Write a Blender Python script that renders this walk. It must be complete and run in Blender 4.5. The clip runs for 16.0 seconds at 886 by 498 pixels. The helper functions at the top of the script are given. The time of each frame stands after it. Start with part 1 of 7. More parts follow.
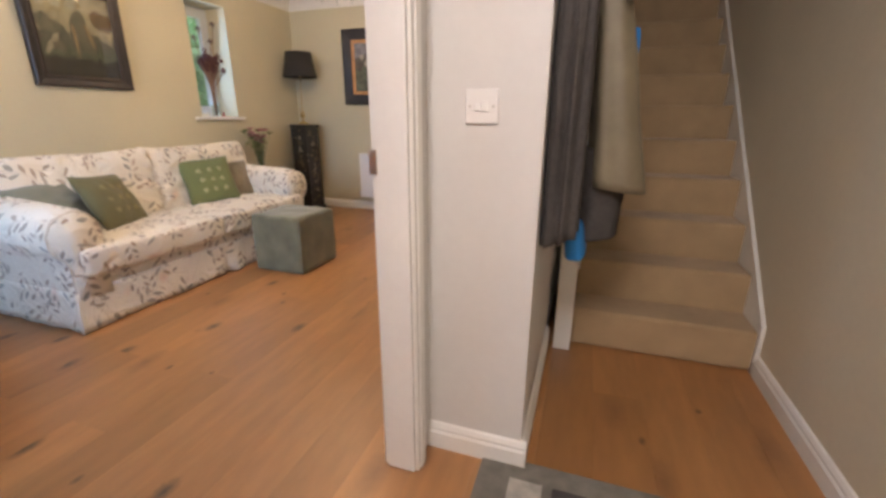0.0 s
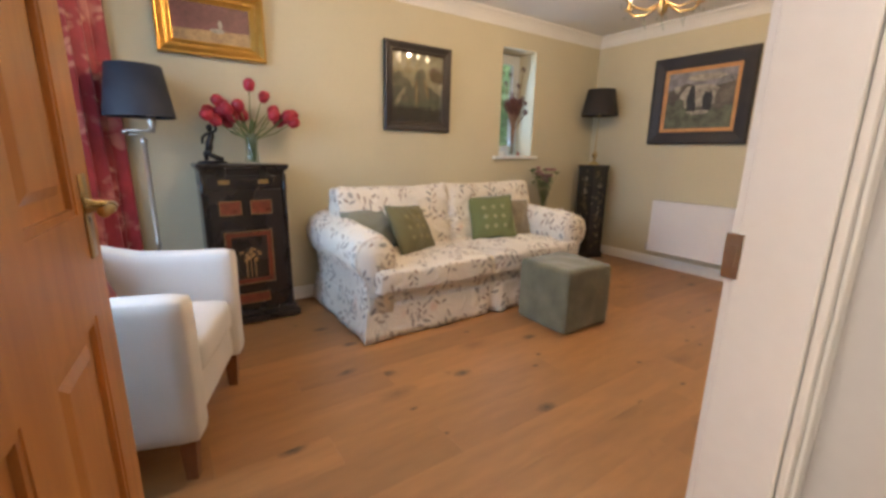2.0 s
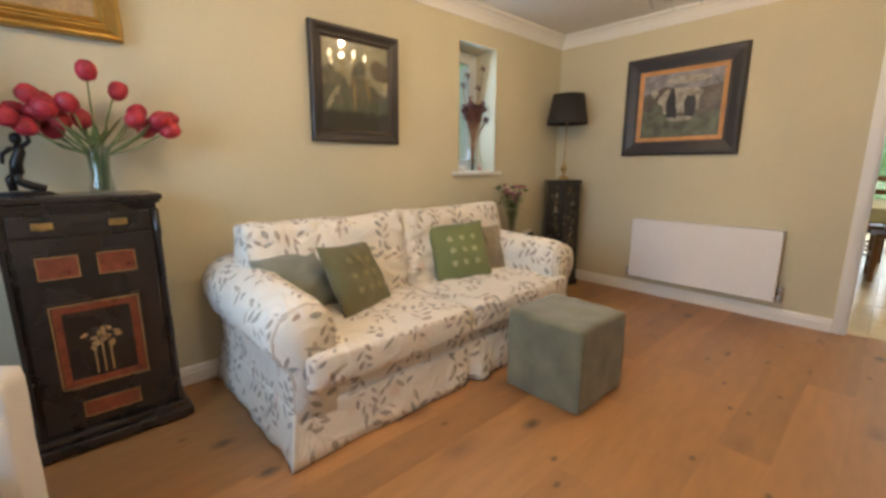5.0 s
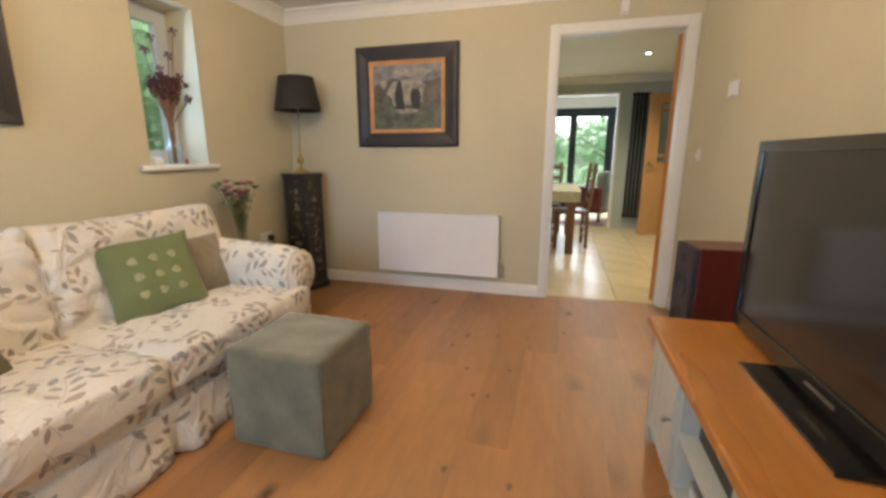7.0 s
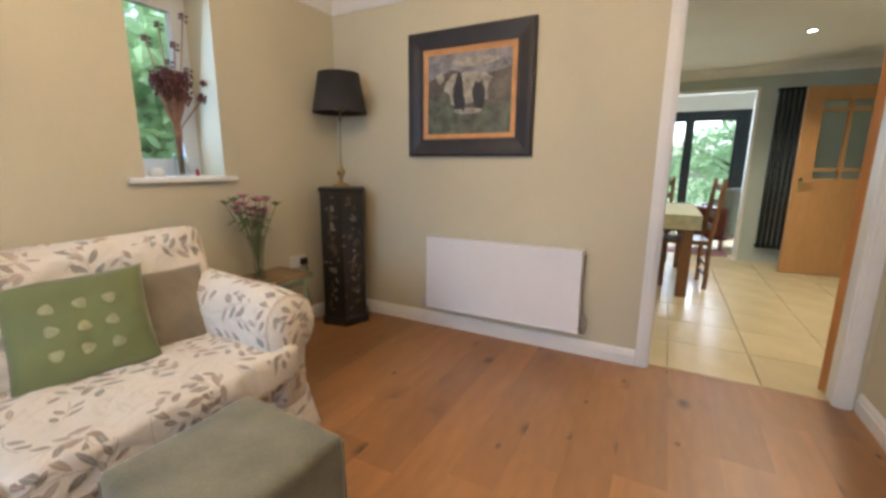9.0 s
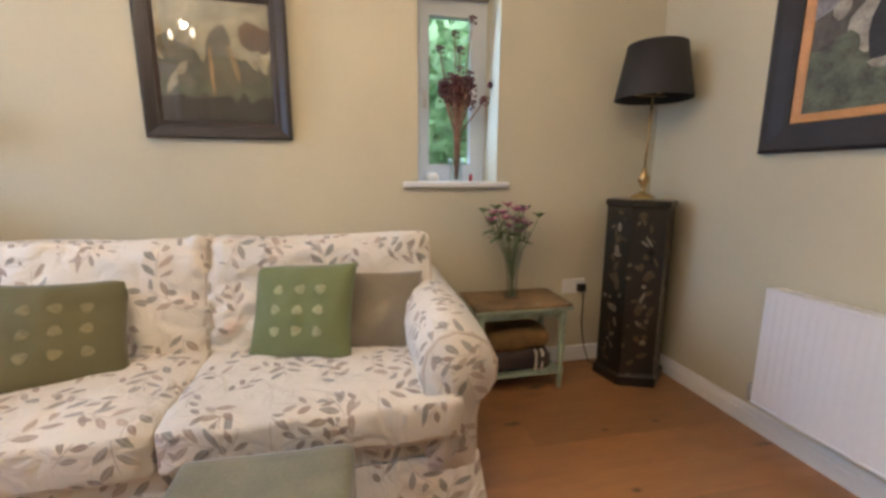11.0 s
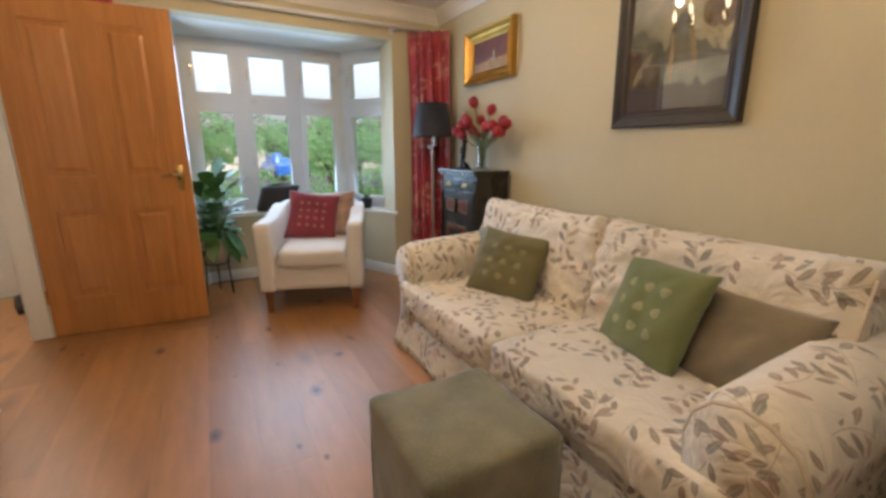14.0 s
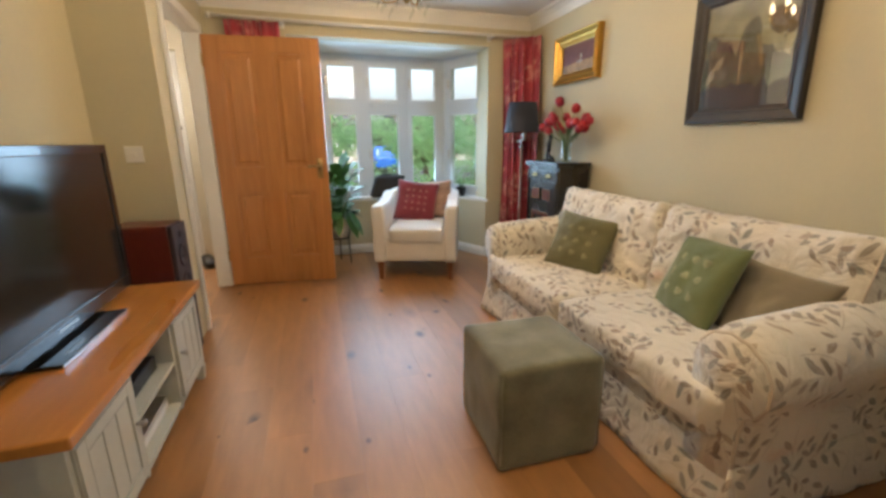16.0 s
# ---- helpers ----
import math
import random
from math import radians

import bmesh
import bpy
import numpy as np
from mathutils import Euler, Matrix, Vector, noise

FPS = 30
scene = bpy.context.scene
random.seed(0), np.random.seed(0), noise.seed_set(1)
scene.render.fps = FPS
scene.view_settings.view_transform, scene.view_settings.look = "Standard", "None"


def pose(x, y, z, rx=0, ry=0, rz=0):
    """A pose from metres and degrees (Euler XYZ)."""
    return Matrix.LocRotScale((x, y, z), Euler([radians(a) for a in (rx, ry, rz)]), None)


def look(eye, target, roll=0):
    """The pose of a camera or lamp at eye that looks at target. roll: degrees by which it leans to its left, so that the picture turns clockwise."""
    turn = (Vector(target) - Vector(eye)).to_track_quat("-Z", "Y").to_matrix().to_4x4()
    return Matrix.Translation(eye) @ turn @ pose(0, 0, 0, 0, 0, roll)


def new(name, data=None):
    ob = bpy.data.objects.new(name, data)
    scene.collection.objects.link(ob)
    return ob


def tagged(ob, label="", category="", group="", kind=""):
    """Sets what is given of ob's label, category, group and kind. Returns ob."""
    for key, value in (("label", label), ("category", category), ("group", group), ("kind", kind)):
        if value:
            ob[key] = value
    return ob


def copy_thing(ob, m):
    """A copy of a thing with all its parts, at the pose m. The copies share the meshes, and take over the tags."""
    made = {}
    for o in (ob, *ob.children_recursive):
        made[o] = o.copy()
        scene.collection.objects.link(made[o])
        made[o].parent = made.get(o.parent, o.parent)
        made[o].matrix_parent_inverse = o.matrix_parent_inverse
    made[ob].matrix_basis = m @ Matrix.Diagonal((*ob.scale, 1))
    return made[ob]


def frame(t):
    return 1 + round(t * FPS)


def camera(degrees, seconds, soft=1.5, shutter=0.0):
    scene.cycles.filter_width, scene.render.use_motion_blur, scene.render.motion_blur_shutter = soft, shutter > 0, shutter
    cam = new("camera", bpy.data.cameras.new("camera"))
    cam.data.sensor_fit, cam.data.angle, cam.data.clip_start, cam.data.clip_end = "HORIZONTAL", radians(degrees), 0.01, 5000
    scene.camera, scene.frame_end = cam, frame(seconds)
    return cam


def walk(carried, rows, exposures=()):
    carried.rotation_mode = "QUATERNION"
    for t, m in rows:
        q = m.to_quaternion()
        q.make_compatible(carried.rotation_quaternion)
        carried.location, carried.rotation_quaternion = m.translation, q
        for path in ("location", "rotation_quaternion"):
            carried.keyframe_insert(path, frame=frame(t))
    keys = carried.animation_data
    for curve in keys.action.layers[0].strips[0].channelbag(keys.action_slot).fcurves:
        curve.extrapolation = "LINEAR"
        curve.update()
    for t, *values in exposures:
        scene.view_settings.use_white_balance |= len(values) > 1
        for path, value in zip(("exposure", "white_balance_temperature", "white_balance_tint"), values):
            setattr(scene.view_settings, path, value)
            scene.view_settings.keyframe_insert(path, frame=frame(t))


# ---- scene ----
cam = camera(93.6, 16.0, 3.1)
PATH = [
    (0, (3.395, 0.508, 1.089), (2.782, 2.312, 0.482), 0.2),
    (0.5, (3.277, 0.608, 1.099), (2.368, 2.297, 0.533), 0.2),
    (1, (3.197, 0.661, 1.108), (1.998, 2.172, 0.582), 0.3),
    (1.5, (3.149, 0.742, 1.106), (1.711, 2.043, 0.618), 0.6),
    (2, (3.11, 0.831, 1.111), (1.504, 1.932, 0.655), 0.9),
    (2.5, (3.004, 0.908, 1.108), (1.292, 1.849, 0.68), 1.0),
    (3, (2.832, 0.967, 1.113), (1.064, 1.814, 0.714), 0.9),
    (5.5, (2.356, 1.298, 1.137), (1.151, 2.841, 0.729), -0.3),
    (6, (2.337, 1.392, 1.148), (1.433, 3.123, 0.716), -0.2),
    (6.5, (2.355, 1.494, 1.147), (1.692, 3.329, 0.706), 0.0),
    (7, (2.357, 1.625, 1.135), (1.833, 3.505, 0.7), 0.0),
    (7.5, (2.317, 1.826, 1.135), (1.829, 3.72, 0.715), -0.0),
    (8, (2.291, 2.0, 1.14), (1.752, 3.883, 0.732), 0.0),
    (10.5, (2.288, 3.119, 1.149), (0.54, 4.018, 0.78), 0.7),
    (11, (2.184, 3.258, 1.115), (0.261, 3.679, 0.764), 0.4),
    (11.5, (2.118, 3.372, 1.097), (0.15, 3.289, 0.746), 0.6),
    (12, (2.073, 3.51, 1.12), (0.2, 2.924, 0.737), 0.6),
    (12.5, (1.989, 3.609, 1.125), (0.317, 2.588, 0.721), 0.4),
    (13, (1.967, 3.698, 1.158), (0.562, 2.342, 0.723), -0.1),
    (13.5, (1.881, 3.842, 1.169), (0.764, 2.245, 0.717), -0.0),
    (14, (1.92, 3.936, 1.16), (0.971, 2.237, 0.697), 0.2),
    (14.5, (1.985, 4.073, 1.15), (1.143, 2.322, 0.676), 0.2),
    (15, (1.996, 4.211, 1.175), (1.275, 2.411, 0.685), 0.1),
    (15.5, (2.04, 4.32, 1.183), (1.417, 2.486, 0.682), -0.2),
    (16, (2.128, 4.395, 1.183), (1.566, 2.541, 0.686), -0.4),
]
EXPOSURES = [(0.0, 0.32, 5900, 20), (1.0, 0.2, 6050, 20), (1.6, 0.13, 6100, 20), (2.5, 0.22, 6200, 17), (3.0, 0.22, 6150, 17), (5.5, 0.2, 6250, 14), (8.0, 0.4, 5700, 15), (11.0, 0.36, 5450, 18), (12.0, 0.26, 5150, 19), (13.0, -0.05, 5850, 20), (14.5, 0.0, 6350, 15), (16.0, 0.12, 6250, 12)]
walk(cam, [(t, look(eye, target, roll)) for t, eye, target, roll in PATH], EXPOSURES)
BAY_W = 24
LAMP_W = 19

# ---- world and light ----
world = bpy.data.worlds.new("world")
scene.world = world
world.use_nodes = True
wn = world.node_tree
sky = wn.nodes.new("ShaderNodeTexSky")
sky.sky_type, sky.sun_disc = "NISHITA", False
sky.sun_elevation, sky.sun_rotation = radians(45), radians(20)
sky.air_density, sky.dust_density = 1.0, 6.0
haze = wn.nodes.new("ShaderNodeHueSaturation")
haze.inputs["Saturation"].default_value, haze.inputs["Value"].default_value = 0.35, 3.0
wn.links.new(sky.outputs[0], haze.inputs["Color"])
wn.links.new(haze.outputs[0], wn.nodes["Background"].inputs[0])
wn.nodes["Background"].inputs[1].default_value = 0.15
sun = new("sun", bpy.data.lights.new("sun", "SUN"))
sun.data.energy, sun.data.angle, sun.data.color = 2.2, radians(20), (1.0, 0.96, 0.9)
sun.matrix_world = look((0, 0, 0), (-0.25, -0.65, -0.75))


def area_lamp(name, eye, target, w, h, watts, color):
    lamp = new(name, bpy.data.lights.new(name, "AREA"))
    lamp.data.shape, lamp.data.size, lamp.data.size_y = "RECTANGLE", w, h
    lamp.data.energy, lamp.data.color = watts, color
    lamp.matrix_world = look(eye, target)
    return lamp


def bulb_lamp(name, at, watts, color, radius=0.03):
    lamp = new(name, bpy.data.lights.new(name, "POINT"))
    lamp.data.energy, lamp.data.color, lamp.data.shadow_soft_size = watts, color, radius
    lamp.location = at
    return lamp


DAY = (0.52, 0.76, 1.0)
bay_lamp = area_lamp("bay_daylight", (1.36, -0.20, 1.35), (1.36, 2.0, 0.8), 1.2, 1.2, BAY_W, DAY)
bay_lamp.data.spread = radians(140)
area_lamp("bay_side_daylight", (0.605, 0.03, 1.35), (2.0, 0.83, 1.0), 0.4, 1.2, BAY_W * 0.16, DAY)
area_lamp("bay_far_side_daylight", (2.115, 0.03, 1.35), (0.72, 0.83, 1.0), 0.4, 1.2, BAY_W * 0.18, DAY)
area_lamp("small_window_daylight", (-0.15, 3.82, 1.6), (2.0, 3.82, 1.2), 0.3, 0.85, 2.4, DAY)
area_lamp("kitchen_daylight", (2.4, 11.2, 1.3), (2.4, 5.0, 0.8), 3.0, 1.9, 30, (0.78, 0.92, 1.0))
WARM = (1.0, 0.71, 0.39)
CHANDELIERS = ((1.57, 3.45), (1.57, 1.90))
for cx, cy in CHANDELIERS:
    for s in (-1, 1):
        bulb_lamp("chandelier_bulb", (cx + 0.195 * s, cy + 0.1125 * s, 2.165), LAMP_W * 0.75, WARM, 0.02)
for y in (6.2, 7.35):
    spot = new("kitchen_spot", bpy.data.lights.new("kitchen_spot", "SPOT"))
    spot.data.energy, spot.data.color, spot.data.spot_size, spot.data.spot_blend = 54, (1.0, 0.82, 0.52), radians(130), 0.6
    spot.data.shadow_soft_size = 0.03
    spot.matrix_world = look((3.27, y, 2.30), (2.9, y, 0))
# Unseen fill lamp under the hall ceiling, added to brighten hall and stair wall.
area_lamp("hall_fill_light", (3.25, -0.15, 2.28), (4.05, 1.9, 0.7), 0.6, 0.4, 42, (1.0, 0.89, 0.76))
# Weak unseen fill, added high over the stairs to lift their shade.
area_lamp("upper_stair_fill", (3.75, 4.6, 4.6), (3.75, 3.0, 0.8), 0.5, 0.5, 0.8, (1.0, 0.70, 0.38))

# ---- materials ----


def mat(name, base, rough=0.6, metal=0.0, vary=0.12, scale=6.0, fine=60.0, bump=0.15, dark=None, coat=0.0, sheen=0.0, each=0.0, stretch=(1, 1, 1), spec=0.5):
    """A surface with broad stains, fine grain and relief."""
    m = bpy.data.materials.new(name)
    m.use_nodes = True
    nt = m.node_tree
    n, l = nt.nodes, nt.links
    b = n["Principled BSDF"]
    b.inputs["Metallic"].default_value = metal
    b.inputs["Coat Weight"].default_value = coat
    b.inputs["Sheen Weight"].default_value = sheen
    b.inputs["Specular IOR Level"].default_value = spec
    tc = n.new("ShaderNodeTexCoord")
    mp = n.new("ShaderNodeMapping")
    mp.inputs["Scale"].default_value = stretch
    l.new(tc.outputs["Object"], mp.inputs[0])
    big, small = n.new("ShaderNodeTexNoise"), n.new("ShaderNodeTexNoise")
    big.inputs["Scale"].default_value, big.inputs["Detail"].default_value = scale, 3
    small.inputs["Scale"].default_value, small.inputs["Detail"].default_value = fine, 2
    l.new(mp.outputs[0], big.inputs["Vector"])
    l.new(mp.outputs[0], small.inputs["Vector"])
    add = n.new("ShaderNodeMath")
    add.operation = "MULTIPLY_ADD"
    l.new(small.outputs["Fac"], add.inputs[0])
    add.inputs[1].default_value = 0.45
    l.new(big.outputs["Fac"], add.inputs[2])
    ramp = n.new("ShaderNodeValToRGB")
    low = dark or tuple(c * (1 - 2 * vary) for c in base)
    high = tuple(min(1, c * (1 + vary)) for c in base)
    ramp.color_ramp.elements[0].position, ramp.color_ramp.elements[0].color = 0.38, (*low, 1)
    ramp.color_ramp.elements[1].position, ramp.color_ramp.elements[1].color = 0.98, (*high, 1)
    l.new(add.outputs[0], ramp.inputs[0])
    col = ramp.outputs[0]
    if each:
        info, hsv = n.new("ShaderNodeObjectInfo"), n.new("ShaderNodeHueSaturation")
        mr = n.new("ShaderNodeMapRange")
        mr.inputs["To Min"].default_value, mr.inputs["To Max"].default_value = 1 - each, 1 + each
        l.new(info.outputs["Random"], mr.inputs[0])
        l.new(mr.outputs[0], hsv.inputs["Value"])
        l.new(col, hsv.inputs["Color"])
        col = hsv.outputs[0]
    l.new(col, b.inputs["Base Color"])
    rr = n.new("ShaderNodeMapRange")
    rr.inputs["To Min"].default_value, rr.inputs["To Max"].default_value = max(0.02, rough - 0.08), min(1, rough + 0.08)
    l.new(big.outputs["Fac"], rr.inputs[0])
    l.new(rr.outputs[0], b.inputs["Roughness"])
    if bump:
        bp = n.new("ShaderNodeBump")
        bp.inputs["Strength"].default_value, bp.inputs["Distance"].default_value = bump, 0.004
        l.new(small.outputs["Fac"], bp.inputs["Height"])
        l.new(bp.outputs[0], b.inputs["Normal"])
    return m


def spots(m, scale, stretch, size, color, amount=0.5, seed=0.0, turn=True, soft=0.12, rib=False, per=False, patch=0.0):
    """Lays scattered oval marks (leaves, knots) over a material's colour."""
    nt = m.node_tree
    n, l = nt.nodes, nt.links
    b = n["Principled BSDF"]
    under = b.inputs["Base Color"].links[0].from_socket
    tc = n.new("ShaderNodeTexCoord")
    off = n.new("ShaderNodeMapping")
    off.inputs["Location"].default_value = (seed, seed * 1.7, seed * 0.6)
    l.new(tc.outputs["Object"], off.inputs[0])
    src = off.outputs[0]
    if per:
        info, shift = n.new("ShaderNodeObjectInfo"), n.new("ShaderNodeVectorMath")
        shift.operation = "MULTIPLY_ADD"
        shift.inputs[1].default_value = (37, 23, 3)
        l.new(info.outputs["Random"], shift.inputs[0])
        l.new(src, shift.inputs[2])
        src = shift.outputs[0]
    vo = n.new("ShaderNodeTexVoronoi")
    vo.inputs["Scale"].default_value = scale
    l.new(src, vo.inputs["Vector"])
    sub = n.new("ShaderNodeVectorMath")
    sub.operation = "SUBTRACT"
    sc = n.new("ShaderNodeVectorMath")
    sc.operation = "SCALE"
    sc.inputs["Scale"].default_value = 1.0
    l.new(vo.outputs["Position"], sc.inputs[0])
    l.new(src, sub.inputs[0])
    l.new(sc.outputs[0], sub.inputs[1])
    vec = sub.outputs[0]
    if turn:
        rot = n.new("ShaderNodeVectorRotate")
        rot.rotation_type = "EULER_XYZ"
        k = n.new("ShaderNodeVectorMath")
        k.operation = "SCALE"
        k.inputs["Scale"].default_value = 6.28
        l.new(vo.outputs["Color"], k.inputs[0])
        l.new(vec, rot.inputs["Vector"])
        l.new(k.outputs[0], rot.inputs["Rotation"])
        vec = rot.outputs[0]
    mul = n.new("ShaderNodeVectorMath")
    mul.operation = "MULTIPLY"
    mul.inputs[1].default_value = stretch
    l.new(vec, mul.inputs[0])
    ln = n.new("ShaderNodeVectorMath")
    ln.operation = "LENGTH"
    l.new(mul.outputs[0], ln.inputs[0])
    wob = n.new("ShaderNodeTexNoise")
    wob.inputs["Scale"].default_value = 1.6 / size
    l.new(src, wob.inputs["Vector"])
    wa = n.new("ShaderNodeMath")
    wa.operation = "MULTIPLY_ADD"
    wa.inputs[1].default_value = size * 0.9
    l.new(wob.outputs["Fac"], wa.inputs[0])
    l.new(ln.outputs["Value"], wa.inputs[2])
    mr = n.new("ShaderNodeMapRange")
    mr.inputs["From Min"].default_value, mr.inputs["From Max"].default_value = size * (1.45 - soft), size * (1.45 + soft)
    mr.inputs["To Min"].default_value, mr.inputs["To Max"].default_value = 1, 0
    l.new(wa.outputs[0], mr.inputs[0])
    sep = n.new("ShaderNodeSeparateColor")
    l.new(vo.outputs["Color"], sep.inputs[0])
    cmp = n.new("ShaderNodeMath")
    cmp.operation = "LESS_THAN"
    cmp.inputs[1].default_value = amount
    l.new(sep.outputs[1], cmp.inputs[0])
    fac = n.new("ShaderNodeMath")
    fac.operation = "MULTIPLY"
    l.new(mr.outputs[0], fac.inputs[0])
    l.new(cmp.outputs[0], fac.inputs[1])
    out = fac.outputs[0]
    if rib:
        sx = n.new("ShaderNodeSeparateXYZ")
        l.new(mul.outputs[0], sx.inputs[0])
        ab = n.new("ShaderNodeMath")
        ab.operation = "ABSOLUTE"
        l.new(sx.outputs[1], ab.inputs[0])
        rb = n.new("ShaderNodeMapRange")
        rb.inputs["From Min"].default_value, rb.inputs["From Max"].default_value = size * 0.03, size * 0.12
        rb.inputs["To Min"].default_value, rb.inputs["To Max"].default_value = 0.35, 1.0
        l.new(ab.outputs[0], rb.inputs[0])
        f2 = n.new("ShaderNodeMath")
        f2.operation = "MULTIPLY"
        l.new(out, f2.inputs[0])
        l.new(rb.outputs[0], f2.inputs[1])
        out = f2.outputs[0]
    if patch:
        pn, pr, pm = n.new("ShaderNodeTexNoise"), n.new("ShaderNodeMapRange"), n.new("ShaderNodeMath")
        pn.inputs["Scale"].default_value, pn.inputs["Detail"].default_value = patch, 1
        pr.inputs["From Min"].default_value, pr.inputs["From Max"].default_value = 0.44, 0.50
        pm.operation = "MULTIPLY"
        l.new(src, pn.inputs["Vector"])
        l.new(pn.outputs["Fac"], pr.inputs[0])
        l.new(pr.outputs[0], pm.inputs[0])
        l.new(out, pm.inputs[1])
        out = pm.outputs[0]
    mix = n.new("ShaderNodeMix")
    mix.data_type = "RGBA"
    mix.inputs[7].default_value = (*color, 1)
    l.new(out, mix.inputs[0])
    l.new(under, mix.inputs[6])
    l.new(mix.outputs[2], b.inputs["Base Color"])
    return m


def sprigs(m, scale, seed, tones, amount=0.9, keep=0.75, leaf=(0.027, 0.0125), pitch=0.05, lean=52.0, reach=0.075):
    """Prints leafy sprigs over a cloth: a curved stem in each cell with leaves set along both its sides."""
    nt = m.node_tree
    n, l = nt.nodes, nt.links
    b = n["Principled BSDF"]
    under = b.inputs["Base Color"].links[0].from_socket

    def calc(op, *args):
        nd = n.new("ShaderNodeMath")
        nd.operation = op
        for i, a in enumerate(args):
            if isinstance(a, (int, float)):
                nd.inputs[i].default_value = a
            else:
                l.new(a, nd.inputs[i])
        return nd.outputs[0]

    def fade(x, full, none):
        nd = n.new("ShaderNodeMapRange")
        nd.inputs["From Min"].default_value, nd.inputs["From Max"].default_value = full, none
        nd.inputs["To Min"].default_value, nd.inputs["To Max"].default_value = 1, 0
        l.new(x, nd.inputs[0])
        return nd.outputs[0]

    tc, geo = n.new("ShaderNodeTexCoord"), n.new("ShaderNodeNewGeometry")
    at, nrm = n.new("ShaderNodeSeparateXYZ"), n.new("ShaderNodeSeparateXYZ")
    l.new(tc.outputs["Object"], at.inputs[0])
    l.new(geo.outputs["Normal"], nrm.inputs[0])
    ax, ay, az = (calc("ABSOLUTE", nrm.outputs[i]) for i in range(3))
    flat = calc("GREATER_THAN", az, calc("MAXIMUM", ax, ay))
    upright = calc("SUBTRACT", 1.0, flat)
    front = calc("MULTIPLY", calc("GREATER_THAN", ax, ay), upright)
    x, y, z = at.outputs
    u0 = calc("ADD", calc("MULTIPLY", y, front), calc("MULTIPLY", x, calc("SUBTRACT", 1.0, front)))
    v0 = calc("ADD", calc("MULTIPLY", y, flat), calc("MULTIPLY", z, upright))
    p = n.new("ShaderNodeCombineXYZ")
    l.new(calc("ADD", u0, seed), p.inputs[0])
    l.new(calc("ADD", v0, seed * 1.37), p.inputs[1])
    vo = n.new("ShaderNodeTexVoronoi")
    vo.voronoi_dimensions = "2D"
    vo.inputs["Scale"].default_value, vo.inputs["Randomness"].default_value = scale, 0.75
    l.new(p.outputs[0], vo.inputs["Vector"])
    off = n.new("ShaderNodeVectorMath")
    off.operation = "SUBTRACT"
    l.new(p.outputs[0], off.inputs[0])
    l.new(vo.outputs["Position"], off.inputs[1])
    d = n.new("ShaderNodeSeparateXYZ")
    l.new(off.outputs[0], d.inputs[0])
    rnd3 = n.new("ShaderNodeSeparateColor")
    l.new(vo.outputs["Color"], rnd3.inputs[0])
    turn = calc("MULTIPLY", rnd3.outputs[0], 6.2832)
    co, si = calc("COSINE", turn), calc("SINE", turn)
    u = calc("ADD", calc("MULTIPLY", d.outputs[0], co), calc("MULTIPLY", d.outputs[1], si))
    v = calc("SUBTRACT", calc("MULTIPLY", d.outputs[1], co), calc("MULTIPLY", d.outputs[0], si))
    bend = calc("MULTIPLY", calc("SUBTRACT", rnd3.outputs[1], 0.5), 9.0)
    v = calc("ADD", v, calc("MULTIPLY", bend, calc("MULTIPLY", u, u)))
    side = calc("GREATER_THAN", v, 0.0)
    us = calc("ADD", u, calc("MULTIPLY", side, pitch / 2))
    num = calc("FLOOR", calc("DIVIDE", us, pitch))
    mid = calc("MULTIPLY", calc("ADD", num, 0.5), pitch)
    uu = calc("SUBTRACT", us, mid)
    vv = calc("SUBTRACT", calc("ABSOLUTE", v), leaf[0] * 0.86)
    c, sn = math.cos(radians(lean)), math.sin(radians(lean))
    along = calc("ADD", calc("MULTIPLY", uu, c), calc("MULTIPLY", vv, sn))
    across = calc("ABSOLUTE", calc("SUBTRACT", calc("MULTIPLY", vv, c), calc("MULTIPLY", uu, sn)))
    which = n.new("ShaderNodeCombineXYZ")
    l.new(num, which.inputs[0])
    l.new(side, which.inputs[1])
    l.new(calc("MULTIPLY", rnd3.outputs[2], 91.0), which.inputs[2])
    white = n.new("ShaderNodeTexWhiteNoise")
    l.new(which.outputs[0], white.inputs["Vector"])
    one = white.outputs["Value"]
    wob = n.new("ShaderNodeTexNoise")
    wob.inputs["Scale"].default_value = 70
    l.new(p.outputs[0], wob.inputs["Vector"])
    q = calc("DIVIDE", along, leaf[0])
    body = calc("ADD", calc("DIVIDE", across, leaf[1]), calc("MULTIPLY", q, q))
    body = calc("ADD", body, calc("MULTIPLY", calc("SUBTRACT", wob.outputs["Fac"], 0.5), 0.55))
    shown = fade(body, 0.88, 1.06)
    shown = calc("MULTIPLY", shown, calc("LESS_THAN", one, keep))
    shown = calc("MULTIPLY", shown, calc("LESS_THAN", calc("ABSOLUTE", calc("SUBTRACT", mid, calc("MULTIPLY", side, pitch / 2))), reach * 0.95))
    rib = fade(across, 0.0004, 0.0016)
    shown = calc("MULTIPLY", shown, calc("SUBTRACT", 0.95, calc("MULTIPLY", rib, 0.4)))
    stalk = calc("MULTIPLY", fade(calc("ABSOLUTE", v), 0.0009, 0.0022), calc("LESS_THAN", calc("ABSOLUTE", u), reach))
    fac = calc("MULTIPLY", calc("MAXIMUM", shown, calc("MULTIPLY", stalk, 0.6)), calc("LESS_THAN", rnd3.outputs[1], amount))
    ramp = n.new("ShaderNodeValToRGB")
    els = ramp.color_ramp.elements
    els[0].position, els[0].color = 0.0, (*tones[0], 1)
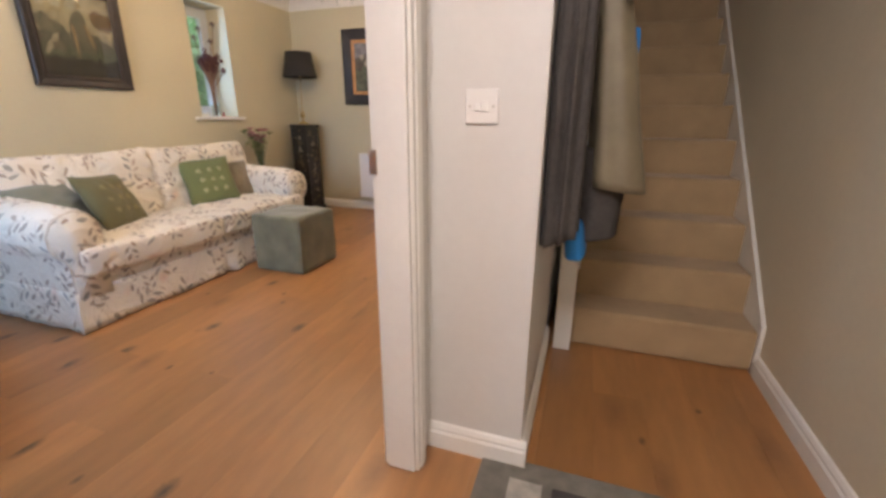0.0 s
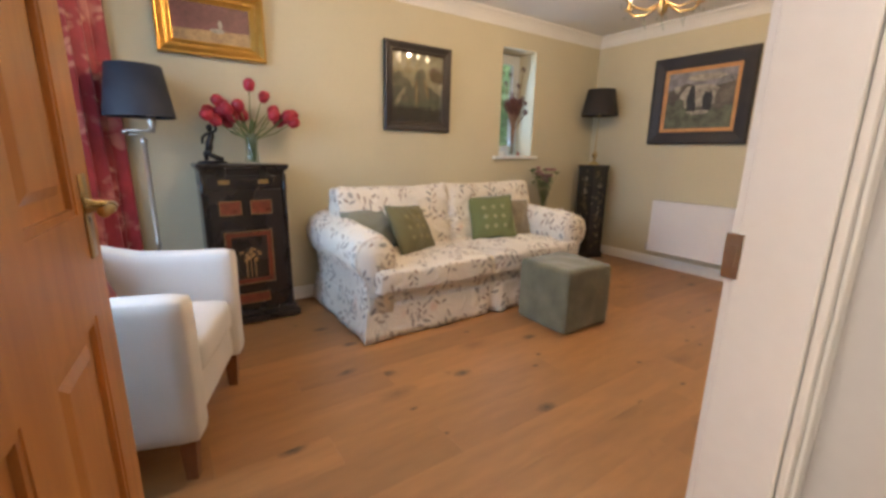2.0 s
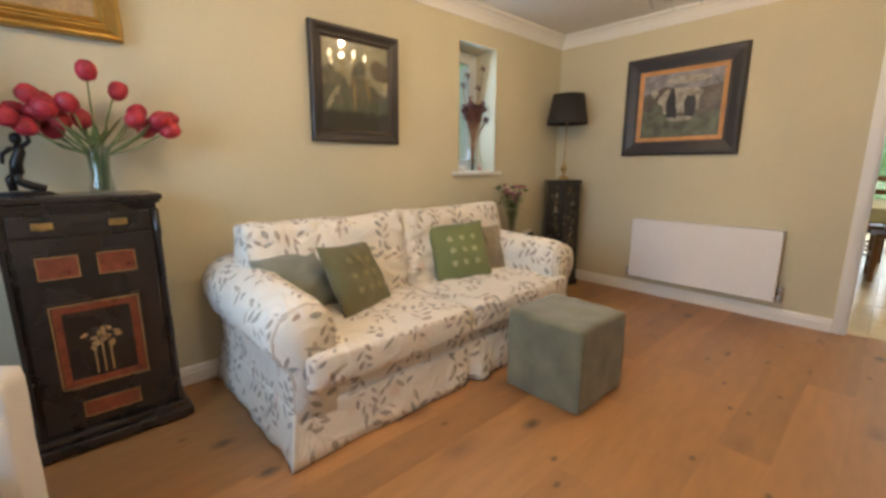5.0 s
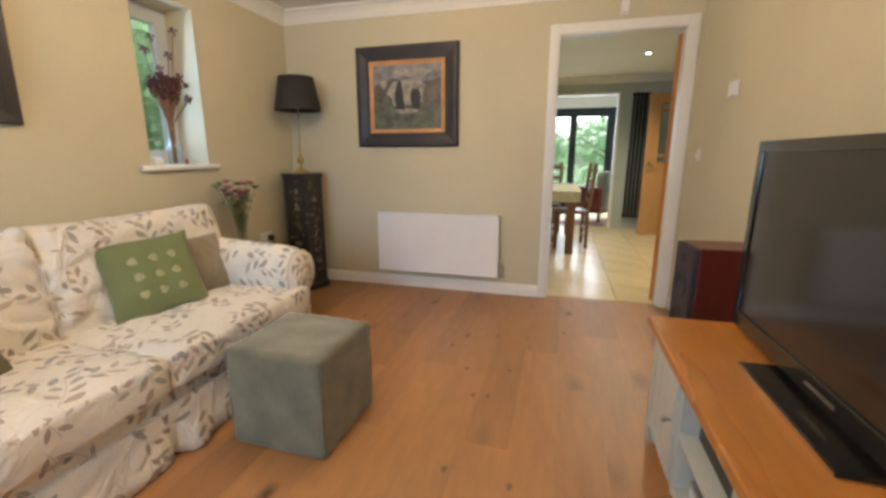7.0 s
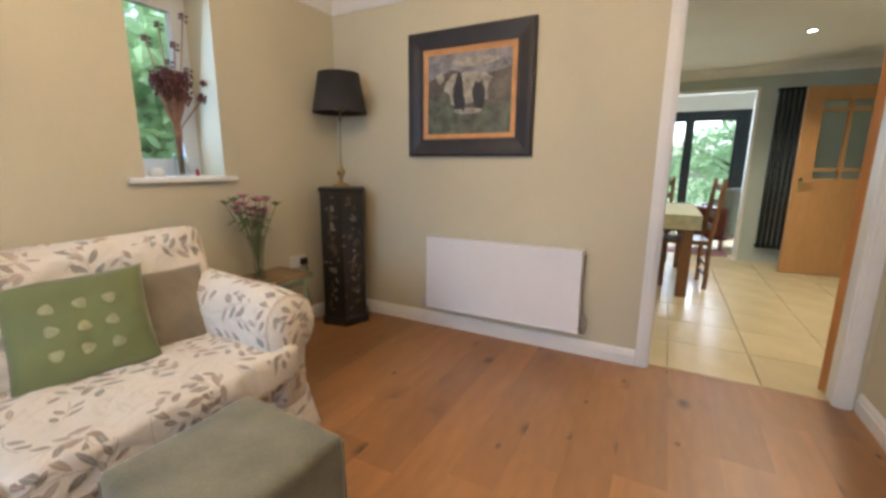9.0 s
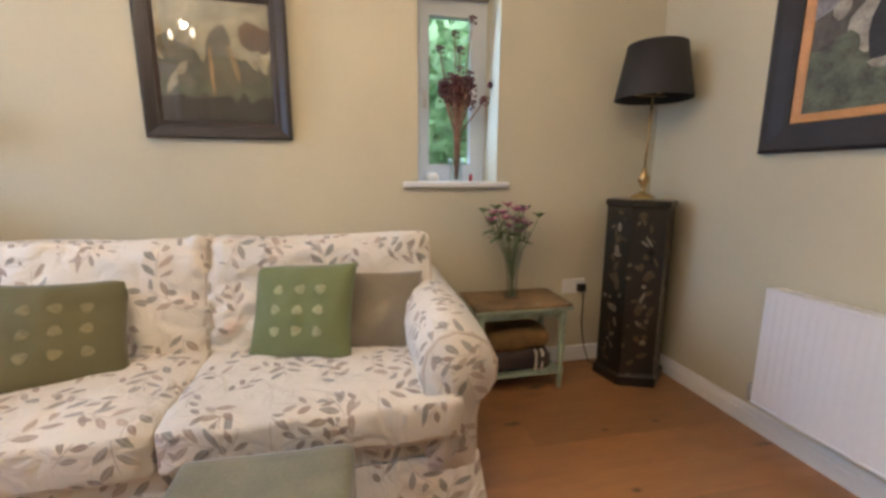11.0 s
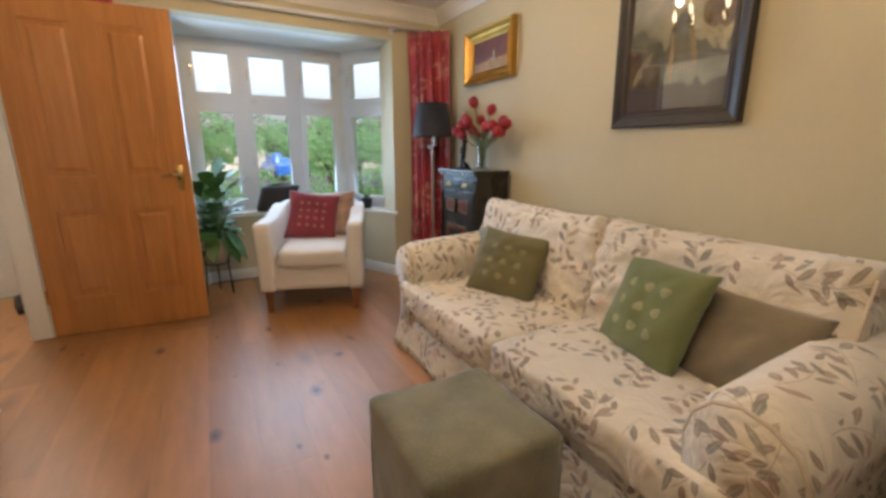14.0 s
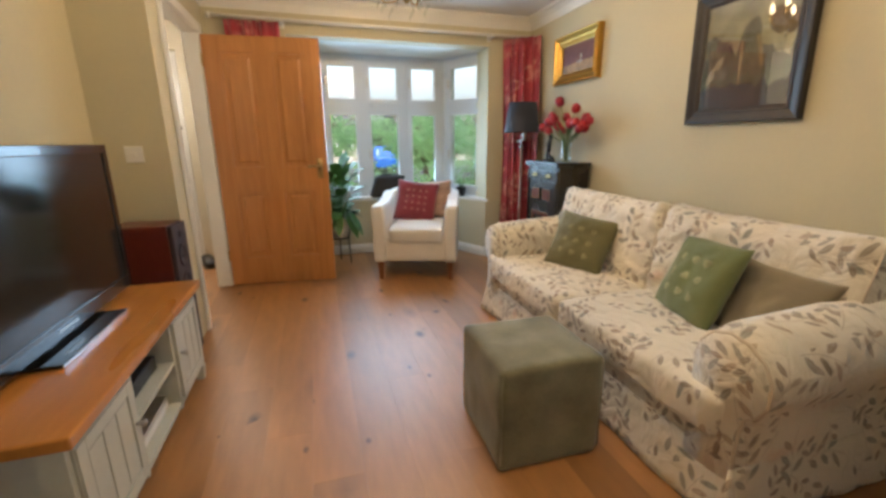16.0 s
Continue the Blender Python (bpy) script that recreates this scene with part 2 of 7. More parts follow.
    els[1].position, els[1].color = keep, (*tones[-1], 1)
    for i, tone in enumerate(tones[1:-1]):
        els.new(keep * (i + 1) / (len(tones) - 1)).color = (*tone, 1)
    l.new(one, ramp.inputs[0])
    mix = n.new("ShaderNodeMix")
    mix.data_type = "RGBA"
    l.new(fac, mix.inputs[0])
    l.new(under, mix.inputs[6])
    l.new(ramp.outputs[0], mix.inputs[7])
    l.new(mix.outputs[2], b.inputs["Base Color"])
    return m


def creases(m, scale, depth, amount):
    """Soft folds in a cloth, broader than its weave."""
    n, l = m.node_tree.nodes, m.node_tree.links
    b = n["Principled BSDF"]
    weave = b.inputs["Normal"].links[0].from_socket
    tc, no, bp = n.new("ShaderNodeTexCoord"), n.new("ShaderNodeTexNoise"), n.new("ShaderNodeBump")
    no.inputs["Scale"].default_value, no.inputs["Detail"].default_value, no.inputs["Distortion"].default_value = scale, 2, 1.6
    bp.inputs["Strength"].default_value, bp.inputs["Distance"].default_value = amount, depth
    l.new(tc.outputs["Object"], no.inputs["Vector"])
    l.new(no.outputs["Fac"], bp.inputs["Height"])
    l.new(weave, bp.inputs["Normal"])
    l.new(bp.outputs[0], b.inputs["Normal"])
    return m


def grain(m, color, scale=3.0, along=(14, 0.6, 14), amount=0.5):
    """Long wood grain laid over a material's colour."""
    nt = m.node_tree
    n, l = nt.nodes, nt.links
    b = n["Principled BSDF"]
    under = b.inputs["Base Color"].links[0].from_socket
    tc, mp, no = n.new("ShaderNodeTexCoord"), n.new("ShaderNodeMapping"), n.new("ShaderNodeTexNoise")
    mp.inputs["Scale"].default_value = along
    info, add = n.new("ShaderNodeObjectInfo"), n.new("ShaderNodeVectorMath")
    l.new(tc.outputs["Object"], mp.inputs[0])
    add.operation = "MULTIPLY_ADD"
    add.inputs[1].default_value = (31, 17, 23)
    l.new(info.outputs["Random"], add.inputs[0])
    l.new(mp.outputs[0], add.inputs[2])
    l.new(add.outputs[0], no.inputs["Vector"])
    no.inputs["Scale"].default_value, no.inputs["Detail"].default_value, no.inputs["Distortion"].default_value = scale, 5, 0.8
    mr = n.new("ShaderNodeMapRange")
    mr.inputs["From Min"].default_value, mr.inputs["From Max"].default_value = 0.38, 0.72
    mr.inputs["To Max"].default_value = amount
    l.new(no.outputs["Fac"], mr.inputs[0])
    mix = n.new("ShaderNodeMix")
    mix.data_type = "RGBA"
    mix.inputs[7].default_value = (*color, 1)
    l.new(mr.outputs[0], mix.inputs[0])
    l.new(under, mix.inputs[6])
    l.new(mix.outputs[2], b.inputs["Base Color"])
    return m


def glass(name, tint=(1, 1, 1), rough=0.0):
    m = bpy.data.materials.new(name)
    m.use_nodes = True
    b = m.node_tree.nodes["Principled BSDF"]
    b.inputs["Base Color"].default_value = (*tint, 1)
    b.inputs["Transmission Weight"].default_value = 1
    b.inputs["Roughness"].default_value = rough
    b.inputs["IOR"].default_value = 1.45
    return m


def thin_glass(name, gloss=0.06, least=0.035):
    m = bpy.data.materials.new(name)
    m.use_nodes = True
    n, l = m.node_tree.nodes, m.node_tree.links
    tr, gl, mx, fr = n.new("ShaderNodeBsdfTransparent"), n.new("ShaderNodeBsdfGlossy"), n.new("ShaderNodeMixShader"), n.new("ShaderNodeLayerWeight")
    tr.inputs[0].default_value = (0.93, 0.96, 0.95, 1)
    gl.inputs["Roughness"].default_value = 0.02
    fr.inputs["Blend"].default_value = 0.12 + gloss
    half = n.new("ShaderNodeMath")
    half.operation = "MULTIPLY_ADD"
    half.inputs[1].default_value, half.inputs[2].default_value = 0.55, least
    l.new(fr.outputs["Facing"], half.inputs[0])
    l.new(half.outputs[0], mx.inputs[0])
    l.new(tr.outputs[0], mx.inputs[1])
    l.new(gl.outputs[0], mx.inputs[2])
    l.new(mx.outputs[0], n["Material Output"].inputs[0])
    return m


def glow(name, color, strength):
    m = bpy.data.materials.new(name)
    m.use_nodes = True
    b = m.node_tree.nodes["Principled BSDF"]
    b.inputs["Base Color"].default_value = (*color, 1)
    b.inputs["Emission Color"].default_value = (*color, 1)
    b.inputs["Emission Strength"].default_value = strength
    return m


WALL = mat("wall_paint", (0.57, 0.52, 0.365), 0.75, vary=0.025, scale=2.5, fine=40, bump=0)
WALL_HALL = mat("hall_paint", (0.64, 0.625, 0.60), 0.75, vary=0.025, scale=2.5, fine=40, bump=0)
WALL_STAIR = mat("stair_wall_paint", (0.66, 0.60, 0.46), 0.75, vary=0.03, scale=2.5, fine=40, bump=0)
WALL_KIT = mat("kitchen_paint", (0.46, 0.52, 0.47), 0.7, vary=0.04, scale=2.5, fine=180, bump=0.05)
CEIL = mat("ceiling_paint", (0.78, 0.77, 0.74), 0.85, vary=0.03, scale=2, fine=120, bump=0.06)
GLOSS = mat("white_gloss_paint", (0.80, 0.79, 0.75), 0.32, vary=0.03, scale=4, fine=40, bump=0.03)
# White plastic, greyed and blued: the bay frames' backlit shade is in this colour.
UPVC = mat("backlit_white_plastic", (0.58, 0.62, 0.66), 0.3, vary=0.02, scale=3, fine=30, bump=0)
RADW = mat("radiator_enamel", (0.80, 0.79, 0.79), 0.35, vary=0.02, scale=3, fine=40, bump=0)
PLANK = mat("oak_plank", (0.40, 0.188, 0.060), 0.42, vary=0.18, scale=1.4, fine=26, bump=0.06, each=0.18, stretch=(1, 0.22, 1), spec=0.95)
grain(PLANK, (0.25, 0.115, 0.042), 1.6, (5.5, 0.55, 5.5), 0.5)
spots(PLANK, 2.2, (1.5, 0.65, 0.02), 0.045, (0.22, 0.10, 0.036), 0.45, 9.1, turn=False, soft=0.9, per=True)
spots(PLANK, 2.3, (1.4, 0.8, 0.02), 0.030, (0.060, 0.028, 0.012), 0.27, 3.1, turn=False, soft=0.75, per=True)
spots(PLANK, 4.0, (1.5, 0.9, 0.02), 0.014, (0.09, 0.040, 0.016), 0.13, 7.7, turn=False, soft=0.7, per=True)
PINE = mat("varnished_pine_door", (0.52, 0.228, 0.064), 0.35, vary=0.12, scale=2, fine=30, bump=0.05, coat=0.15, stretch=(1, 1, 0.2))
grain(PINE, (0.36, 0.14, 0.034), 2.0, (10, 10, 0.7), 0.6)
OAKTOP = mat("oiled_oak_top", (0.56, 0.24, 0.055), 0.3, vary=0.12, scale=3, fine=40, bump=0.05, coat=0.2, stretch=(1, 0.25, 1))
grain(OAKTOP, (0.42, 0.16, 0.03), 2.0, (12, 0.8, 12), 0.5)
SAGE = mat("sage_grey_paint", (0.52, 0.54, 0.49), 0.45, vary=0.05, scale=5, fine=60, bump=0.06)
FLORAL = mat("floral_cotton", (0.76, 0.71, 0.62), 0.9, vary=0.05, scale=5, fine=240, bump=0.25, sheen=0.2)
spots(FLORAL, 5.0, (1.0, 1.0, 0.5), 0.028, (0.70, 0.55, 0.46), 0.3, 17.9, soft=0.5)
sprigs(FLORAL, 5.0, 3.1, ((0.36, 0.33, 0.29), (0.28, 0.28, 0.25), (0.37, 0.29, 0.22), (0.50, 0.40, 0.31)), 0.85, 0.74, (0.033, 0.0112), 0.054, 46.0, 0.088)
sprigs(FLORAL, 7.5, 8.7, ((0.35, 0.25, 0.19), (0.27, 0.23, 0.19), (0.47, 0.39, 0.33)), 0.75, 0.66, (0.024, 0.0090), 0.042, 42.0, 0.055)
creases(FLORAL, 8.0, 0.03, 0.8)
PIPING = mat("cream_piping", (0.62, 0.54, 0.44), 0.9, vary=0.08, scale=20, fine=300, bump=0.2)
GREENC = mat("green_cushion_cloth", (0.155, 0.18, 0.068), 0.9, vary=0.08, scale=6, fine=260, bump=0.4, sheen=0.2)
DARKGREEN = mat("olive_cushion_cloth", (0.135, 0.125, 0.055), 0.9, vary=0.08, scale=6, fine=260, bump=0.4, sheen=0.2)
DOTS = mat("pale_woven_dot", (0.34, 0.345, 0.19), 0.95, vary=0.15, scale=60, fine=300, bump=0.4)
DOTSD = mat("olive_woven_dot", (0.24, 0.215, 0.11), 0.95, vary=0.15, scale=60, fine=300, bump=0.4)
TAUPE = mat("taupe_velvet", (0.22, 0.185, 0.125), 0.9, vary=0.12, scale=7, fine=200, bump=0.2, sheen=0.5)
GREYGREEN = mat("grey_green_velvet", (0.21, 0.215, 0.165), 0.9, vary=0.12, scale=7, fine=200, bump=0.2, sheen=0.5)
POUF = mat("sage_suede", (0.165, 0.16, 0.10), 0.92, vary=0.24, scale=8, fine=160, bump=0.22, sheen=0.35)
CREAM = mat("cream_upholstery", (0.70, 0.67, 0.635), 0.88, vary=0.04, scale=5, fine=260, bump=0.25, sheen=0.2)
MAROON = mat("maroon_cloth", (0.23, 0.03, 0.045), 0.9, vary=0.15, scale=7, fine=200, bump=0.3, sheen=0.3)
MAROOND = mat("maroon_dot", (0.36, 0.15, 0.14), 0.95, vary=0.15, scale=60, fine=300, bump=0.3)
ROSE = mat("faded_rose_cloth", (0.42, 0.27, 0.20), 0.9, vary=0.25, scale=14, fine=160, bump=0.2, sheen=0.2)
CURTAIN = mat("red_silk_curtain", (0.38, 0.030, 0.048), 0.5, vary=0.2, scale=9, fine=120, bump=0.2, sheen=0.3)
spots(CURTAIN, 7.0, (1.0, 0.7, 0.6), 0.040, (0.55, 0.19, 0.17), 0.6, 2.0, soft=0.55, patch=9.0)
spots(CURTAIN, 15.0, (0.7, 1.6, 0.6), 0.020, (0.60, 0.26, 0.22), 0.6, 6.0, soft=0.5, patch=5.0)
LEGWOOD = mat("walnut_leg", (0.24, 0.095, 0.038), 0.4, vary=0.2, scale=10, fine=60, bump=0.05, stretch=(1, 1, 0.2))
EBONY = mat("ebonised_wood", (0.018, 0.013, 0.011), 0.28, vary=0.3, scale=6, fine=60, bump=0.06, coat=0.3)
BURR = mat("burr_panel", (0.17, 0.035, 0.015), 0.3, vary=0.35, scale=22, fine=90, bump=0.03, coat=0.3)
INLAY = mat("gilt_inlay", (0.34, 0.19, 0.07), 0.4, vary=0.2, scale=30, fine=100, bump=0.05)
LACQUER = mat("black_lacquer", (0.014, 0.012, 0.009), 0.3, vary=0.3, scale=6, fine=60, bump=0.04, coat=0.3)
spots(LACQUER, 16.0, (1, 1.7, 1), 0.014, (0.15, 0.12, 0.075), 0.55, 1.3, soft=0.4)
spots(LACQUER, 9.0, (1, 5.0, 1), 0.022, (0.13, 0.085, 0.035), 0.4, 7.3, soft=0.4)
OLDGILT = mat("faded_gilt", (0.085, 0.062, 0.030), 0.5, vary=0.3, scale=40, fine=160, bump=0.1)
PEARL = mat("mother_of_pearl", (0.20, 0.17, 0.115), 0.4, vary=0.2, scale=40, fine=160, bump=0.1)
BLACKF = mat("black_frame_wood", (0.022, 0.017, 0.016), 0.42, vary=0.25, scale=9, fine=90, bump=0.15)
BROWNF = mat("dark_brown_frame", (0.035, 0.022, 0.015), 0.5, vary=0.25, scale=12, fine=90, bump=0.25)
ORANGEF = mat("orange_gilt_slip", (0.54, 0.27, 0.10), 0.5, vary=0.15, scale=12, fine=90, bump=0.1)
GILT = mat("gilt_frame", (0.50, 0.29, 0.065), 0.33, metal=0.9, vary=0.12, scale=9, fine=50, bump=0.05)
BRASS = mat("aged_brass", (0.52, 0.37, 0.16), 0.3, metal=1.0, vary=0.2, scale=14, fine=80, bump=0.05)
NICKEL = mat("brushed_steel", (0.55, 0.53, 0.50), 0.3, metal=1.0, vary=0.1, scale=14, fine=120, bump=0.05)
CHROME = mat("chrome", (0.75, 0.75, 0.76), 0.12, metal=1.0, vary=0.05, scale=10, fine=60, bump=0)
SHADEK = mat("black_lampshade", (0.022, 0.019, 0.018), 0.75, vary=0.2, scale=12, fine=220, bump=0.25)
SHADEB = mat("navy_lampshade", (0.018, 0.022, 0.036), 0.7, vary=0.2, scale=12, fine=220, bump=0.25)
TVBLK = mat("gloss_black_plastic", (0.012, 0.012, 0.012), 0.16, vary=0.15, scale=6, fine=40, bump=0, coat=0.4)
SCREEN = mat("dark_screen", (0.020, 0.020, 0.019), 0.12, vary=0.06, scale=3, fine=40, bump=0)
SPKWOOD = mat("rosewood_veneer", (0.125, 0.020, 0.012), 0.35, vary=0.2, scale=5, fine=60, bump=0.04, coat=0.2, stretch=(1, 1, 0.2))
SPKFRONT = mat("dark_speaker_cloth", (0.045, 0.032, 0.040), 0.8, vary=0.2, scale=12, fine=200, bump=0.3)
MINT = mat("worn_mint_paint", (0.31, 0.38, 0.27), 0.55, vary=0.25, scale=12, fine=80, bump=0.15)
WORNTOP = mat("worn_brown_top", (0.24, 0.155, 0.075), 0.45, vary=0.4, scale=7, fine=60, bump=0.1)
spots(WORNTOP, 8.0, (1, 1.6, 1), 0.03, (0.30, 0.34, 0.23), 0.5, 4.0, soft=0.5)
BLANKET = mat("striped_wool", (0.20, 0.115, 0.035), 0.95, vary=0.3, scale=9, fine=200, bump=0.4)
BLANKETD = mat("dark_wool", (0.05, 0.035, 0.03), 0.95, vary=0.3, scale=9, fine=200, bump=0.4)
STRIPE = mat("cream_wool", (0.55, 0.50, 0.40), 0.95, vary=0.1, scale=9, fine=200, bump=0.3)
LEAF = mat("glossy_leaf", (0.060, 0.16, 0.036), 0.4, vary=0.35, scale=14, fine=60, bump=0.1)
LEAFL = mat("pale_leaf", (0.15, 0.20, 0.07), 0.5, vary=0.35, scale=20, fine=60, bump=0.1)
TULIP = mat("red_petal", (0.40, 0.020, 0.036), 0.5, vary=0.3, scale=30, fine=120, bump=0.1)
PINKP = mat("pink_petal", (0.50, 0.20, 0.26), 0.5, vary=0.3, scale=30, fine=120, bump=0.1)
DRIED = mat("dried_seed_head", (0.115, 0.035, 0.035), 0.8, vary=0.35, scale=40, fine=160, bump=0.3)
STEMB = mat("dry_stem", (0.25, 0.14, 0.09), 0.8, vary=0.3, scale=40, fine=160, bump=0.3)
BRONZE = mat("dark_bronze", (0.016, 0.014, 0.014), 0.35, metal=0.5, vary=0.3, scale=20, fine=120, bump=0.1)
CERAM = mat("white_glazed_pot", (0.72, 0.71, 0.66), 0.25, vary=0.05, scale=7, fine=40, bump=0.02)
BLKPOT = mat("black_pot", (0.018, 0.018, 0.02), 0.4, vary=0.2, scale=7, fine=40, bump=0.05)
SOIL = mat("potting_soil", (0.05, 0.03, 0.02), 0.95, vary=0.4, scale=40, fine=200, bump=0.6)
CARPET = mat("cream_stair_carpet", (0.42, 0.30, 0.165), 0.97, vary=0.08, scale=8, fine=300, bump=0.3, sheen=0.2)
COATG = mat("olive_waxed_cotton", (0.17, 0.14, 0.085), 0.6, vary=0.12, scale=7, fine=30, bump=0.0)
COATD = mat("charcoal_corduroy", (0.055, 0.048, 0.043), 0.85, vary=0.25, scale=8, fine=60, bump=0.05)
BLUE = mat("bright_blue_cloth", (0.02, 0.20, 0.55), 0.7, vary=0.15, scale=10, fine=160, bump=0.2)
MATW = mat("woven_door_mat", (0.20, 0.185, 0.155), 0.97, vary=0.2, scale=20, fine=400, bump=0.7)
MATP = mat("pale_mat_square", (0.48, 0.45, 0.39), 0.97, vary=0.2, scale=20, fine=400, bump=0.7)
MATD = mat("dark_mat_square", (0.075, 0.065, 0.06), 0.97, vary=0.2, scale=20, fine=400, bump=0.7)
TILE = mat("cream_floor_tile", (0.70, 0.59, 0.36), 0.25, vary=0.06, scale=4, fine=40, bump=0.02, each=0.05)
GROUT = mat("grout", (0.58, 0.49, 0.31), 0.9, vary=0.1, scale=20, fine=200, bump=0.2)
SUB = mat("dark_subfloor", (0.13, 0.065, 0.03), 0.9, vary=0.2, scale=10, fine=100, bump=0.1)
ANTHR = mat("anthracite_metal", (0.035, 0.04, 0.045), 0.4, metal=0.3, vary=0.1, scale=6, fine=60, bump=0.02)
OAKL = mat("pale_oak_door", (0.50, 0.27, 0.10), 0.4, vary=0.12, scale=2, fine=30, bump=0.05, stretch=(1, 1, 0.2))
FROST = glass("frosted_glass", (0.9, 0.95, 0.95), 0.6)
OAKF = mat("dining_oak", (0.24, 0.12, 0.05), 0.4, vary=0.2, scale=4, fine=60, bump=0.05, stretch=(1, 1, 0.3))
CLOTH = mat("pale_tablecloth", (0.55, 0.56, 0.40), 0.85, vary=0.15, scale=20, fine=120, bump=0.1)
PLASTIC = mat("white_switch_plastic", (0.76, 0.75, 0.73), 0.35, vary=0.02, scale=10, fine=60, bump=0)
BLKPL = mat("black_plastic", (0.015, 0.015, 0.016), 0.4, vary=0.2, scale=10, fine=60, bump=0.05)
BRICK = mat("weathered_pale_brick", (0.42, 0.36, 0.31), 0.9, vary=0.25, scale=10, fine=60, bump=0.4)
ROOF = mat("slate_roof", (0.11, 0.10, 0.105), 0.8, vary=0.25, scale=5, fine=40, bump=0.4)
GRASS = mat("grass", (0.07, 0.13, 0.03), 0.95, vary=0.4, scale=3, fine=60, bump=0.5)
ASPH = mat("asphalt", (0.055, 0.055, 0.055), 0.9, vary=0.2, scale=3, fine=120, bump=0.5)
HEDGE = mat("hedge_leaf", (0.17, 0.29, 0.12), 0.6, vary=0.5, scale=1.2, fine=20, bump=0.2)
hn = HEDGE.node_tree
thru, both = hn.nodes.new("ShaderNodeBsdfTranslucent"), hn.nodes.new("ShaderNodeMixShader")
thru.inputs[0].default_value = (0.48, 0.72, 0.40, 1)
both.inputs[0].default_value = 0.5
hn.links.new(hn.nodes["Principled BSDF"].outputs[0], both.inputs[1])
hn.links.new(thru.outputs[0], both.inputs[2])
hn.links.new(both.outputs[0], hn.nodes["Material Output"].inputs[0])
CARBLUE = mat("blue_car_paint", (0.02, 0.10, 0.38), 0.2, vary=0.05, scale=4, fine=30, bump=0, coat=0.6)
TYRE = mat("tyre_rubber", (0.02, 0.02, 0.02), 0.85, vary=0.2, scale=20, fine=100, bump=0.2)
BARK = mat("bark", (0.10, 0.07, 0.045), 0.9, vary=0.3, scale=12, fine=60, bump=0.6)
PANE = thin_glass("window_glass")
PICGLASS = thin_glass("picture_glass", 0.08, 0.085)
VASE = thin_glass("clear_vase_glass", 0.1)
BULB = glow("candle_bulb", (1.0, 0.80, 0.50), 10.0)
SPOT = glow("spotlight_lens", (1.0, 0.95, 0.85), 10.0)

# ---- building helpers ----


def part(name, bm, material, parent=None, label="", smooth=False, kind=""):
    """Links a bmesh as one mesh object, under a thing or a part if one is given."""
    me = bpy.data.meshes.new(name)
    bmesh.ops.recalc_face_normals(bm, faces=bm.faces)
    if smooth:
        for f in bm.faces:
            f.smooth = True
    bm.to_mesh(me)
    bm.free()
    for mm in (material if isinstance(material, (list, tuple)) else (material,)):
        me.materials.append(mm)
    ob = new(name, me)
    if parent:
        ob.parent = parent
    return tagged(ob, label, kind=kind)


def thing(name, label, category, m=None, group=""):
    ob = new(name)
    ob.empty_display_size = 0.1
    if m is not None:
        ob.matrix_basis = m
    return tagged(ob, label, category, group)


def structure(name, bm, material, label="", smooth=False):
    return part(name, bm, material, None, label, smooth, "structure")


def box(bm, a, b, bev=0.0, seg=2, m=None):
    lo, hi = [min(p, q) for p, q in zip(a, b)], [max(p, q) for p, q in zip(a, b)]
    mat4 = Matrix.LocRotScale([(p + q) / 2 for p, q in zip(lo, hi)], None, [q - p for p, q in zip(lo, hi)])
    r = bmesh.ops.create_cube(bm, size=1, matrix=mat4)
    vs = r["verts"]
    if bev:
        old = set(bm.verts) - set(vs)
        es = {e for v in vs for e in v.link_edges}
        bmesh.ops.bevel(bm, geom=list(es), offset=bev, segments=seg, affect="EDGES", profile=0.5)
        vs = [v for v in bm.verts if v not in old]
    if m is not None:
        bmesh.ops.transform(bm, matrix=m, verts=vs)
    return vs


def rbox(bm, c, half, r, n=8, bulge=0.0, rough=0.0, m=None, seed=0.0):
    """A soft box: rounded by r, bulged and slightly uneven."""
    old = set(bm.verts)
    res = bmesh.ops.create_cube(bm, size=2)
    es = list({e for v in res["verts"] for e in v.link_edges})
    bmesh.ops.subdivide_edges(bm, edges=es, cuts=n, use_grid_fill=True)
    vs = [v for v in bm.verts if v not in old]
    h = Vector(half)
    for v in vs:
        q = v.co.copy()
        p = Vector((q.x * h.x, q.y * h.y, q.z * h.z))
        inner = Vector([max(-(hh - r), min(hh - r, pp)) for pp, hh in zip(p, h)])
        d = p - inner
        if d.length > 1e-6:
            p = inner + d.normalized() * r
        if bulge:
            k = (1 - q.x * q.x) * (1 - q.y * q.y), (1 - q.y * q.y) * (1 - q.z * q.z), (1 - q.x * q.x) * (1 - q.z * q.z)
            p.z += bulge * math.copysign(max(0, k[0]) ** 0.7, q.z) * (abs(q.z) > 0.99)
            p.x += bulge * 0.5 * math.copysign(max(0, k[1]) ** 0.7, q.x) * (abs(q.x) > 0.99)
            p.y += bulge * 0.5 * math.copysign(max(0, k[2]) ** 0.7, q.y) * (abs(q.y) > 0.99)
        if rough:
            s = Vector((seed, seed * 2, 0))
            p += rough * Vector((noise.noise(p * 9 + s), noise.noise(p * 9 + s + Vector((7, 1, 3))), noise.noise(p * 9 + s + Vector((1, 8, 2)))))
        v.co = p + Vector(c)
    if m is not None:
        bmesh.ops.transform(bm, matrix=m, verts=vs)
    return vs


